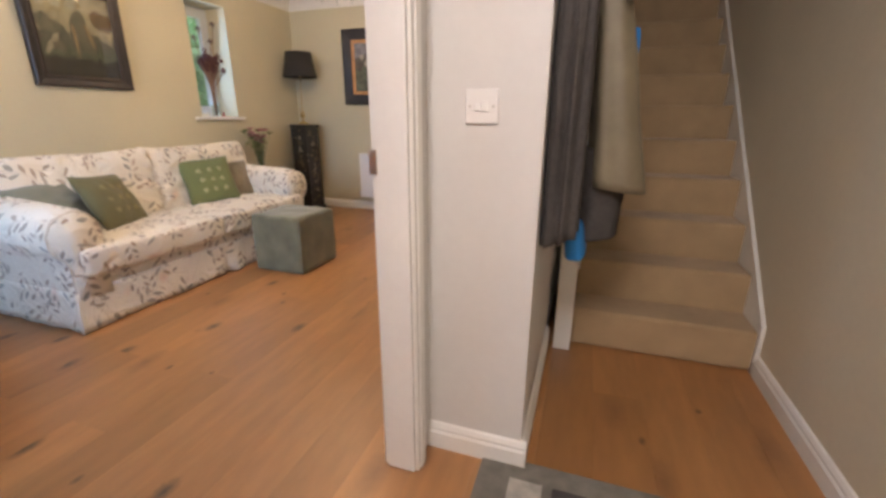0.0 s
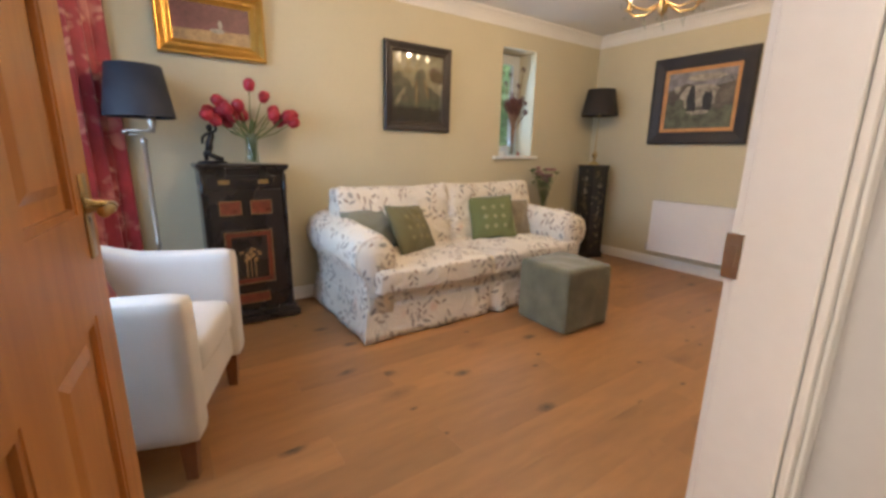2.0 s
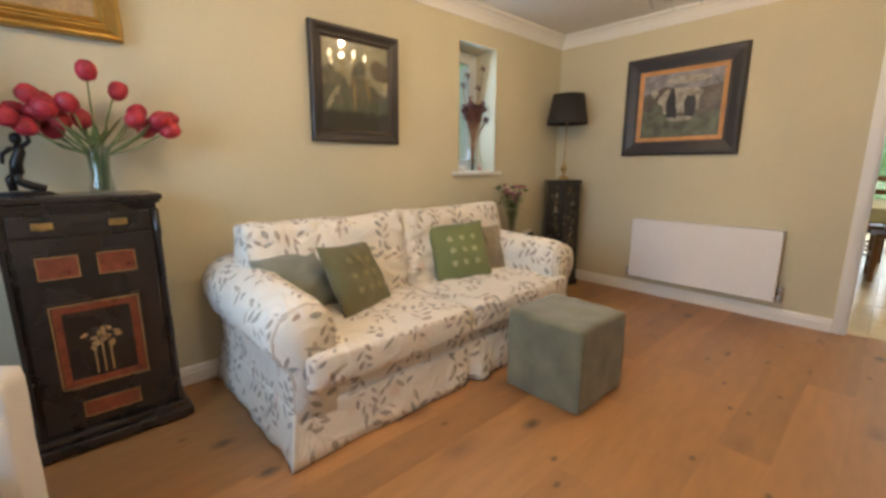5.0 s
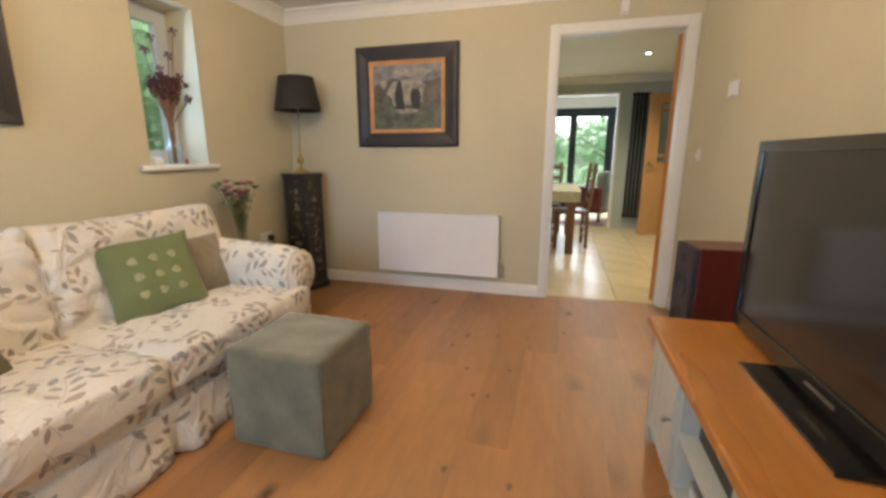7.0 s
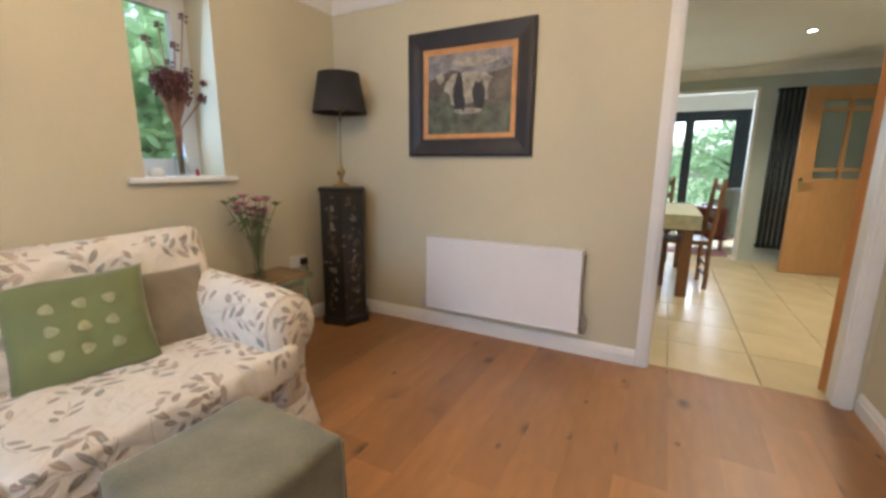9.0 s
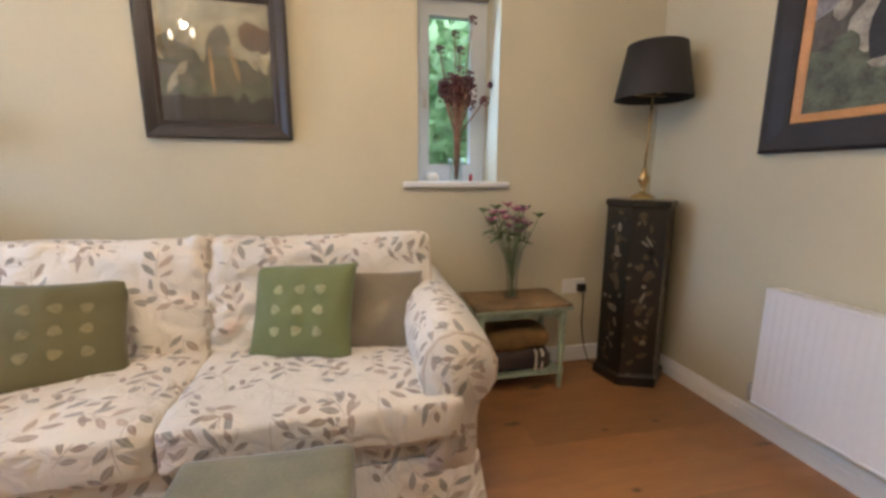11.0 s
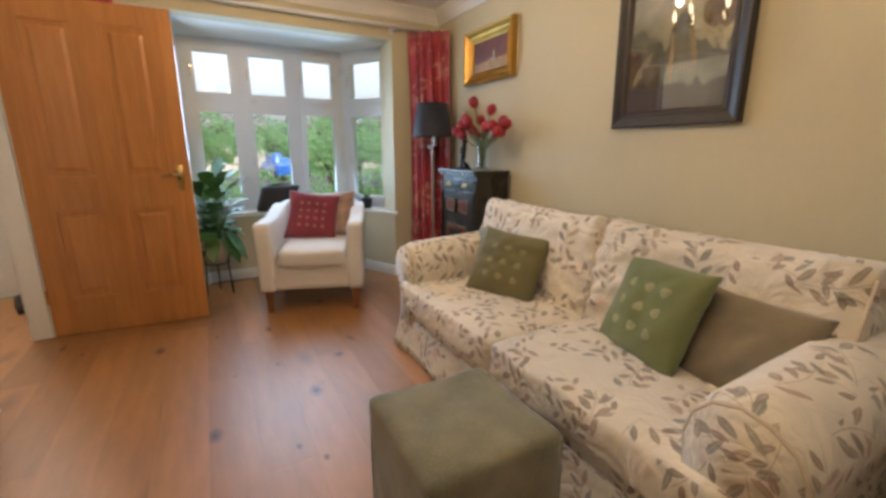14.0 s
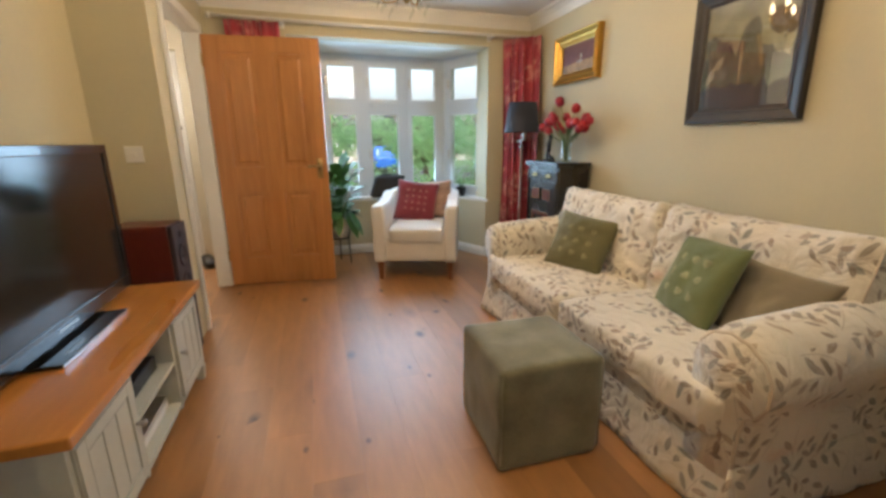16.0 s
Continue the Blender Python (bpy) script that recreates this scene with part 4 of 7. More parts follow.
skirt((0.99, SY0 + 0.06), (0.99, SY1 - 0.06), (1, 0), (0.5, 0.5))
skirt((0.99, SY0 + 0.06), (SX0, SY0 + 0.06), (0, -1), ())
skirt((SX0, SY1 - 0.06), (0.99, SY1 - 0.06), (0, 1), ())


def sofa_arm(y, s):
    """A rolled arm; s: which way its roll leans out."""
    prof = [(-0.10, 0.10), (-0.105, 0.30), (-0.105, 0.42), (-0.115, 0.52), (-0.10, 0.585), (-0.06, 0.632), (0.0, 0.652), (0.06, 0.638), (0.115, 0.60), (0.145, 0.54), (0.145, 0.475), (0.12, 0.425), (0.085, 0.395), (0.075, 0.33), (0.075, 0.2), (0.075, 0.10)]
    bm = bmesh.new()
    NX = 16
    rings = []
    for i in range(NX + 1):
        u = i / NX
        x = SX0 + 0.04 + u * (0.985 - SX0 - 0.04)
        end = min(1.0, (1 - u) * NX / 1.5)
        sh = 1 - 0.10 * (1 - end) ** 2
        ring = []
        for a, z in prof:
            zz = 0.38 + (z - 0.38) * sh + 0.035 * (1 - u) * (z > 0.45)
            yy = y + s * a * sh
            w = 0.006 * noise.noise(Vector((x * 7, yy * 7, z * 7)))
            ring.append(bm.verts.new((x + (0.012 if i == NX else 0), yy + w, zz + w)))
        rings.append(ring)
    k = len(prof)
    for a, b in zip(rings, rings[1:]):
        for i in range(k):
            bm.faces.new((a[i], a[(i + 1) % k], b[(i + 1) % k], b[i]))
    bm.faces.new(rings[0])
    bm.faces.new(rings[-1])
    arm = part("armrest", bm, FLORAL, sofa, smooth=True)
    bm = bmesh.new()
    tube(bm, [(0.985, y + s * a * 0.93, 0.38 + (z - 0.38) * 0.92) for a, z in prof], 0.006, 6)
    part("piping", bm, PIPING, arm, smooth=True)


sofa_arm(SY0 + 0.135, -1)
sofa_arm(SY1 - 0.135, 1)
bm = bmesh.new()
rbox(bm, (0.17, (SY0 + SY1) / 2, 0.41), (0.09, (SY1 - SY0) / 2 - 0.15, 0.325), 0.06, 10, rough=0.012)
part("backrest", bm, FLORAL, sofa, smooth=True)
for i, yc in enumerate((2.255, 3.145)):
    bm = bmesh.new()
    rbox(bm, (0.65, yc, 0.352), (0.375, 0.443, 0.076), 0.028, 22, bulge=0.017, rough=0.010, seed=i * 3.0)
    seat = part("seat_cushion", bm, FLORAL, sofa, smooth=True)
    bm = bmesh.new()
    ring = [(1.003, yc - 0.405, 0.404), (1.014, yc, 0.408), (1.003, yc + 0.405, 0.404), (0.975, yc + 0.433, 0.404), (0.32, yc + 0.437, 0.404)]
    tube(bm, ring, 0.006, 6)
    part("piping", bm, PIPING, seat, smooth=True)
    bm = bmesh.new()
    tube(bm, [(x + 0.004, y, z - 0.108) for x, y, z in ring], 0.005, 6)
    part("piping", bm, PIPING, seat, smooth=True)
    bm = bmesh.new()
    vs = rbox(bm, (0, 0, 0), (0.11, 0.438, 0.24), 0.032, 30, bulge=0.034, rough=0.012, seed=i * 5.0 + 1)
    inner = 1 if i == 0 else -1
    for v in vs:
        yy, zz = v.co.y / 0.438, v.co.z / 0.24
        if zz > 0:
            v.co.z += 0.030 * abs(yy) ** 5 * zz - 0.012 * zz * (1 - yy * yy)
        if v.co.x > 0:
            pull = max(0.0, inner * yy) ** 1.5 * (0.5 + 0.5 * max(0.0, -zz)) + 0.25 * max(0.0, zz) ** 3
            slant = v.co.z * 0.85 + inner * v.co.y * 0.45
            v.co.x += pull * 0.070 * noise.noise(Vector((slant * 26, (v.co.y - inner * v.co.z) * 5, i * 3.0)))
            v.co.x += 0.014 * noise.noise(Vector((v.co.y * 11, v.co.z * 14, i * 7.0)))
    bmesh.ops.transform(bm, matrix=pose(0.365, yc, 0.60, 0, -9, 0), verts=vs)
    back = part("back_cushion", bm, FLORAL, sofa, smooth=True)
    for s in (-1, 1):
        bm = bmesh.new()
        tube(bm, [(0.085, s * 0.432, -0.22), (0.105, s * 0.436, -0.10), (0.105, s * 0.438, 0.08), (0.085, s * 0.436, 0.22)], 0.004, 8, m=pose(0.365, yc, 0.60, 0, -9, 0))
        part("piping", bm, PIPING, back, smooth=True)

# loose cushions on the sofa (front faces -y before turning)
cushion("dark olive square cushion with woven dots, leaning on the sofa", facing((0.607, 2.275, 0.575), (-0.15, 0.366, -0.03), (-0.158, -0.07, 0.31)), 0.40, 0.38, 0.13, DARKGREEN, DOTSD, 1.0)
cushion("grey-green velvet cushion slumped against the sofa arm", facing((0.50, 2.03, 0.58), (-0.06, 0.36, 0.04), (-0.16, -0.04, 0.31)), 0.40, 0.34, 0.12, GREYGREEN, None, 2.0)
cushion("green square cushion with pale woven dots on the sofa", facing((0.56, 3.06, 0.59), (0.106, 0.375, 0.01), (-0.135, 0.044, 0.33)), 0.41, 0.39, 0.13, GREENC, DOTS, 3.0)
cushion("taupe velvet cushion tucked behind a green one", facing((0.52, 3.35, 0.56), (0.03, 0.36, -0.02), (-0.14, 0.0, 0.33)), 0.36, 0.35, 0.12, TAUPE, None, 4.0)

pouf = thing("pouf", "cube footstool in worn sage green suede", "footstool", pose(1.355, 3.03, 0, 0, 0, -1))
bm = bmesh.new()
rbox(bm, (0, 0, 0.208), (0.209, 0.209, 0.206), 0.018, 20, bulge=0.005, rough=0.007)
part("body", bm, POUF, pouf, smooth=True)
for sx, sy in ((-1, -1), (1, -1), (1, 1), (-1, 1)):
    bm = bmesh.new()
    tube(bm, [(sx * 0.203, sy * 0.203, 0.03), (sx * 0.2045, sy * 0.2045, 0.2), (sx * 0.203, sy * 0.203, 0.39)], 0.0035, 6)
    part("corner_seam", bm, POUF, pouf, smooth=True)

chair = thing("armchair", "cream upholstered tub armchair on short walnut legs", "armchair", pose(1.225, 0.635, 0, 0, 0, -20))
bm = bmesh.new()
rbox(bm, (0, -0.02, 0.275), (0.34, 0.35, 0.112), 0.022, 8, rough=0.003)
part("base", bm, CREAM, chair, smooth=True)
bm = bmesh.new()
rbox(bm, (0, 0.05, 0.395), (0.235, 0.30, 0.07), 0.035, 8, bulge=0.015, rough=0.003)
part("seat_cushion", bm, CREAM, chair, smooth=True)
for s in (-1, 1):
    bm = bmesh.new()
    vs = rbox(bm, (s * 0.308, 0.01, 0.410), (0.058, 0.355, 0.250), 0.026, 12, rough=0.003)
    for v in vs:
        if v.co.z > 0.45:
            k = (v.co.z - 0.45) / 0.2
            v.co.x += s * 0.012 * k
            v.co.z += 0.07 * k * max(0, -v.co.y) / 0.35
    part("armrest", bm, CREAM, chair, smooth=True)
bm = bmesh.new()
vs = rbox(bm, (0, -0.30, 0.44), (0.33, 0.075, 0.30), 0.05, 10, rough=0.003)
for v in vs:
    if v.co.z > 0.4:
        v.co.y -= 0.10 * (v.co.z - 0.4) / 0.3
part("backrest", bm, CREAM, chair, smooth=True)
for sx in (-1, 1):
    for y, lean in ((0.31, 0.0), (-0.32, -0.02)):
        bm = bmesh.new()
        lathe(bm, [(0.026, 0.0), (0.039, 0.17)], 4, pose(sx * 0.305, y, 0, 0, 0, 45))
        part("leg", bm, LEGWOOD, chair)
cushion("maroon square cushion with small dots on the armchair", chair.matrix_basis @ pose(0.03, -0.10, 0.64, -24, 7, 180), 0.40, 0.40, 0.12, MAROON, MAROOND, 6.0, 4)
cushion("faded floral cushion behind the maroon one", chair.matrix_basis @ pose(-0.11, -0.19, 0.64, -20, -3, 180), 0.40, 0.38, 0.10, ROSE, None, 8.0)

# ---- living room: doors ----


def panel_door(name, label, m, w, h, panels, material, glazed=(), handle_side=1, lever=True, glaze=None):
    """A leaf from its hinge edge along +x, 40 mm thick, standing on the floor."""
    ob = tagged(new(name), label, "door", kind="structure")
    ob.matrix_basis = m
    T = 0.02
    xs = sorted({0, w, *[p[0] for p in panels], *[p[2] for p in panels]})
    zs = sorted({0.008, h, *[p[1] for p in panels], *[p[3] for p in panels]})
    bm = bmesh.new()
    for x0, x1 in zip(xs, xs[1:]):
        for z0, z1 in zip(zs, zs[1:]):
            if not any(p[0] <= x0 and x1 <= p[2] and p[1] <= z0 and z1 <= p[3] for p in panels):
                box(bm, (x0, -T, z0), (x1, T, z1))
    leaf = part("leaf", bm, material, ob)
    for i, (x0, z0, x1, z1) in enumerate(panels):
        if i in glazed:
            bm = bmesh.new()
            box(bm, (x0, -0.003, z0), (x1, 0.003, z1))
            part("pane", bm, glaze or PANE, ob)
            continue
        bm = bmesh.new()
        box(bm, (x0, -0.007, z0), (x1, 0.007, z1))
        for s in (-1, 1):
            vs = box(bm, (x0 + 0.04, s * 0.007, z0 + 0.04), (x1 - 0.04, s * 0.015, z1 - 0.04))
            for v in vs:
                if abs(v.co.y) > 0.01:
                    v.co.x += 0.018 * (1 if v.co.x < (x0 + x1) / 2 else -1)
                    v.co.z += 0.018 * (1 if v.co.z < (z0 + z1) / 2 else -1)
        part("panel", bm, material, ob)
        bm = bmesh.new()
        for s in (-1, 1):
            for a, b in (((x0, z0), (x1, z0 + 0.012)), ((x0, z1 - 0.012), (x1, z1)), ((x0, z0 + 0.012), (x0 + 0.012, z1 - 0.012)), ((x1 - 0.012, z0 + 0.012), (x1, z1 - 0.012))):
                box(bm, (a[0], s * 0.007, a[1]), (b[0], s * 0.017, b[1]))
        part("bead", bm, material, ob)
    if lever:
        for s in (-1, 1):
            bm = bmesh.new()
            box(bm, (w - 0.082, s * T, 0.90), (w - 0.038, s * (T + 0.004), 1.06), 0.0015, 1)
            lathe(bm, [(0.016, 0.0), (0.016, 0.006), (0.012, 0.010), (0.009, 0.045)], 16, Matrix.Translation((w - 0.06, s * T, 1.0)) @ Matrix.Rotation(radians(-90 * s), 4, "X"))
            tube(bm, [(w - 0.06, s * (T + 0.042), 1.0), (w - 0.10, s * (T + 0.047), 1.0), (w - 0.155, s * (T + 0.044), 0.998)], 0.0095, 8)
            part("door_handle", bm, BRASS, ob, "aged brass lever handle", smooth=True)
    for z in (0.22, 1.75):
        bm = bmesh.new()
        tube(bm, [(-0.004, -T - 0.004, z), (-0.004, -T - 0.004, z + 0.09)], 0.006, 8)
        part("hinge", bm, BRASS, ob)
    return ob


FOUR = [(0.115, 0.235, 0.365, 0.80), (0.485, 0.235, 0.735, 0.80), (0.115, 0.99, 0.365, 1.865), (0.485, 0.99, 0.735, 1.865)]
panel_door("door_1", "varnished pine four-panel door standing open into the room", pose(2.862, 0.615, 0, 0, 0, 174.3), 0.85, 1.975, FOUR, PINE)
panel_door("door_2", "varnished pine door folded open into the kitchen", pose(3.115, 5.135, 0, 0, 0, 42), 0.80, 1.975, [(0.115, 0.235, 0.345, 0.80), (0.455, 0.235, 0.685, 0.80)], PINE)
panel_door("door_3", "oak door with tall glass panes standing in the kitchen", pose(4.20, 8.40, 0, 0, 0, 189), 0.705, 1.99, [(0.13, 1.05, 0.30, 1.13), (0.13, 1.16, 0.30, 1.74), (0.13, 1.77, 0.30, 1.85), (0.33, 1.05, 0.55, 1.13), (0.33, 1.16, 0.55, 1.74), (0.33, 1.77, 0.55, 1.85)], OAKL, (0, 1, 2, 3, 4, 5))
front = panel_door("door_4", "white front door seen in the hall", pose(3.33, -0.535, 0, 0, 0, 0), 0.80, 2.05, [(0.15, 0.2, 0.65, 0.85), (0.15, 1.10, 0.65, 1.9)], GLOSS, lever=False)
for s in (1,):
    bm = bmesh.new()
    box(bm, (0.04, 0.02, 0.82), (0.075, 0.03, 1.05), 0.004)
    tube(bm, [(0.057, 0.03, 0.98), (0.057, 0.06, 0.98), (0.16, 0.065, 0.98)], 0.008, 8)
    part("door_handle", bm, BLKPL, front, "black lever handle", smooth=True)
    bm = bmesh.new()
    box(bm, (0.03, 0.02, 1.32), (0.09, 0.032, 1.36), 0.004)
    part("latch", bm, BLKPL, front)
bm = bmesh.new()
box(bm, (2.864, 1.475, 0.945), (2.886, 1.4775, 1.008), 0.0008, 1)
box(bm, (2.870, 1.4735, 0.96), (2.880, 1.4755, 0.993), 0.0006, 1)
tagged(part("strike_plate", bm, NICKEL), "worn steel strike plate on the white door frame", "strike plate")

# ---- living room: television corner ----
unit = thing("tv_unit", "low sage grey television unit with a thick oak top", "tv unit", pose(2.725, 2.12, 0))
UL, UD, UH = 1.225, 0.465, 0.52
bm = bmesh.new()
box(bm, (0, 0, UH - 0.036), (UD, UL, UH), 0.006)
part("top", bm, OAKTOP, unit, "thick oiled oak top")
bm = bmesh.new()
for y0, y1 in ((0.03, 0.05), (0.40, 0.42), (0.805, 0.825), (UL - 0.05, UL - 0.03)):
    box(bm, (0.035, y0, 0.06), (UD - 0.01, y1, UH - 0.036))
box(bm, (0.035, 0.05, 0.075), (UD - 0.01, UL - 0.05, 0.095))
box(bm, (UD - 0.025, 0.05, 0.095), (UD - 0.012, UL - 0.05, UH - 0.036))
box(bm, (0.036, 0.42, 0.275), (UD - 0.026, 0.805, 0.29))
box(bm, (0.033, 0.05, UH - 0.066), (0.05, UL - 0.05, UH - 0.0365))
part("carcass", bm, SAGE, unit)
for y0, y1 in ((0.055, 0.395), (0.83, UL - 0.055)):
    bm = bmesh.new()
    box(bm, (0.030, y0, 0.10), (0.048, y1, UH - 0.07), 0.003)
    door = part("door", bm, SAGE, unit)
    for k in range(3):
        bm = bmesh.new()
        yy = y0 + 0.05 + k * 0.082
        box(bm, (0.0262, yy, 0.15), (0.0299, yy + 0.076, UH - 0.115), 0.001, 1)
        part("board", bm, SAGE, door)
    for a, b in (((y0 + 0.001, 0.101), (y0 + 0.043, UH - 0.071)), ((y1 - 0.043, 0.101), (y1 - 0.001, UH - 0.071)), ((y0 + 0.0435, 0.101), (y1 - 0.0435, 0.143)), ((y0 + 0.0435, UH - 0.108), (y1 - 0.0435, UH - 0.071))):
        bm = bmesh.new()
        box(bm, (0.0235, a[0], a[1]), (0.0299, b[0], b[1]), 0.001, 1)
        part("rail", bm, SAGE, door)
    bm = bmesh.new()
    lathe(bm, [(0.006, 0.0), (0.006, 0.012), (0.013, 0.02), (0.011, 0.03), (0.003, 0.034)], 12, Matrix.Translation((0.0245, y1 - 0.03 if y0 < 0.2 else y0 + 0.03, 0.30)) @ Matrix.Rotation(radians(-90), 4, "Y"))
    part("knob", bm, NICKEL, door, "small steel knob", smooth=True)
for x in (0.03, UD - 0.055):
    for y in (0.028, UL - 0.073):
        bm = bmesh.new()
        lathe(bm, [(0.024, 0), (0.033, 0.075)], 4, pose(x + 0.022, y + 0.022, 0, 0, 0, 45))
        part("leg", bm, SAGE, unit)
box_p = thing("media_player", "slim silver disc player on the unit's lower shelf", "media player", pose(2.80, 2.56, 0.096))
bm = bmesh.new()
box(bm, (0.0, 0, 0), (0.28, 0.34, 0.055), 0.004)
part("case", bm, NICKEL, box_p)
bm = bmesh.new()
box(bm, (-0.003, 0.02, 0.012), (0.0, 0.32, 0.04), 0.001)
part("front_panel", bm, PLASTIC, box_p)
hub = thing("set_top_box", "black set-top box on the unit's shelf", "set-top box", pose(2.81, 2.58, 0.291))
bm = bmesh.new()
box(bm, (0, 0, 0), (0.24, 0.33, 0.06), 0.005)
part("case", bm, BLKPL, hub)

tv = thing("television", "large flat black television on a glossy plinth", "television", pose(2.99, 2.735, 0.521, 0, 0, 0))
bm = bmesh.new()
box(bm, (-0.005, -0.54, 0.028), (0.012, 0.54, 0.085), 0.003)
box(bm, (-0.005, -0.54, 0.628), (0.012, 0.54, 0.662), 0.003)
box(bm, (-0.005, -0.54, 0.085), (0.012, -0.505, 0.628), 0.003)
box(bm, (-0.005, 0.505, 0.085), (0.012, 0.54, 0.628), 0.003)
part("bezel", bm, TVBLK, tv)
bm = bmesh.new()
box(bm, (0.001, -0.506, 0.084), (0.011, 0.506, 0.629))
part("screen", bm, SCREEN, tv, "dark glassy screen")
bm = bmesh.new()
box(bm, (0.0122, -0.53, 0.038), (0.07, 0.53, 0.652), 0.02)
part("back_shell", bm, BLKPL, tv)
bm = bmesh.new()
box(bm, (-0.006, -0.06, 0.050), (-0.0052, 0.06, 0.059))
part("badge", bm, NICKEL, tv)
bm = bmesh.new()
box(bm, (0.015, -0.12, 0.012), (0.05, 0.12, 0.06), 0.01)
part("neck", bm, TVBLK, tv)
bm = bmesh.new()
box(bm, (-0.085, -0.235, 0.0), (0.15, 0.235, 0.014), 0.004)
part("plinth", bm, TVBLK, tv, "gloss black plinth")
bm = bmesh.new()
box(bm, (-0.0875, -0.236, 0.002), (-0.0855, 0.236, 0.012))
part("trim", bm, CHROME, tv)


def speaker(m, label):
    ob = thing("loudspeaker", label, "loudspeaker", m, "loudspeakers")
    bm = bmesh.new()
    box(bm, (-0.125, -0.10, 0.012), (0.14, 0.10, 0.775), 0.004)
    part("cabinet", bm, SPKWOOD, ob)
    bm = bmesh.new()
    box(bm, (-0.15, -0.098, 0.016), (-0.1255, 0.098, 0.771), 0.006)
    baffle = part("baffle", bm, SPKFRONT, ob)
    for z, r in ((0.60, 0.062), (0.44, 0.062), (0.715, 0.02)):
        bm = bmesh.new()
        lathe(bm, [(r, 0), (r, 0.004), (r * 0.88, 0.006), (r * 0.8, 0.002), (r * 0.3, -0.008), (r * 0.28, 0.0), (r * 0.1, 0.004)], 24, Matrix.Translation((-0.1505, 0, z)) @ Matrix.Rotation(radians(-90), 4, "Y"))
        part("driver", bm, SPKFRONT, baffle, smooth=True)
    bm = bmesh.new()
    box(bm, (-0.14, -0.105, 0), (0.145, 0.105, 0.012), 0.002)
    part("base_plate", bm, BLKPL, ob)
    return ob


speaker(pose(3.03, 3.56, 0, 0, 0, 4), "rosewood floor loudspeaker with a dark front, beside the television unit")
speaker(pose(3.00, 1.87, 0, 0, 0, -3), "rosewood floor loudspeaker tucked beside the door corner")

# ---- living room: walls ----
rad = thing("radiator", "white panel radiator with grooved front", "radiator", pose(0.86, 4.995, 0.16))
RL, RH = 1.04, 0.51
bm = bmesh.new()
N = 132
prof = []
for i in range(N + 1):
    u = i / N * RL
    k = (u / 0.0315) % 1.0
    prof.append((u, -0.0868 if (k < 0.30 and 0.02 < u < RL - 0.02) else -0.088))
lo = [bm.verts.new((u, y, 0.012)) for u, y in prof]
hi = [bm.verts.new((u, y, RH - 0.012)) for u, y in prof]
for i in range(N):
    bm.faces.new((lo[i], lo[i + 1], hi[i + 1], hi[i]))
box(bm, (0, -0.0815, 0.01), (RL, -0.06, RH - 0.01))
part("panel", bm, RADW, rad)
bm = bmesh.new()
for i in range(26):
    box(bm, (0.03 + i * 0.038, -0.093, RH + 0.0005), (0.055 + i * 0.038, -0.03, RH + 0.003))
box(bm, (-0.003, -0.094, RH - 0.012), (RL + 0.003, -0.025, RH), 0.003)
box(bm, (-0.003, -0.094, 0.0), (RL + 0.003, -0.025, 0.012), 0.003)
box(bm, (-0.003, -0.090, 0.012), (0, -0.025, RH - 0.012))
box(bm, (RL, -0.090, 0.012), (RL + 0.003, -0.025, RH - 0.012))
part("casing", bm, RADW, rad)
for x in (0.15, RL - 0.15):
    bm = bmesh.new()
    box(bm, (x, -0.06, 0.05), (x + 0.04, 0.0, RH - 0.05))
    part("bracket", bm, RADW, rad)
for x, big in ((-0.03, False), (RL + 0.03, True)):
    bm = bmesh.new()
    lathe(bm, [(0.010, -0.004), (0.012, 0.0), (0.014, 0.004), (0.014, 0.05), (0.010, 0.055)] + ([(0.017, 0.06), (0.019, 0.10), (0.012, 0.11)] if big else [(0.012, 0.07), (0.004, 0.075)]), 14, Matrix.Translation((x, -0.06, 0.0)))
    tube(bm, [(x, -0.06, 0.03), (x + (0.03 if x < 0 else -0.03), -0.06, 0.03)], 0.010, 8)
    part("valve", bm, NICKEL, rad, smooth=True)


def picture(name, label, m, w, h, bars, canvas, glazed=False):
    """A framed picture in the x-z plane facing -y, its middle at the pose; bars: widths, depths and materials from the outside in."""
    ob = thing(name, label, "picture", m)
    a, b, y = w / 2, h / 2, 0.0
    for nm, wide, depth, inner_depth, mm in bars:
        bm = bmesh.new()
        rings = []
        for k, d in ((0, depth * 0.8), (0.12, depth), (0.35, depth * 0.9 + inner_depth * 0.1), (0.8, inner_depth * 0.9 + depth * 0.1), (1.0, inner_depth)):
            x, z = a - wide * k, b - wide * k
            rings.append([bm.verts.new((sx * x, -d, sz * z)) for sx, sz in ((-1, -1), (1, -1), (1, 1), (-1, 1))])
        rings.insert(0, [bm.verts.new((sx * a, 0, sz * b)) for sx, sz in ((-1, -1), (1, -1), (1, 1), (-1, 1))])
        rings.append([bm.verts.new((sx * (a - wide), 0, sz * (b - wide))) for sx, sz in ((-1, -1), (1, -1), (1, 1), (-1, 1))])
        for p, q in zip(rings, rings[1:]):
            for i in range(4):
                bm.faces.new((p[i], p[(i + 1) % 4], q[(i + 1) % 4], q[i]))
        part(nm, bm, mm, ob)
        a, b = a - wide, b - wide
    bm = bmesh.new()
    box(bm, (-a, -0.010, -b), (a, -0.002, b))
    part("canvas", bm, canvas, ob)
    if glazed:
        bm = bmesh.new()
        box(bm, (-a, -0.0165, -b), (a, -0.0150, b))
        part("glazing", bm, PICGLASS, ob)
    return ob, a, b


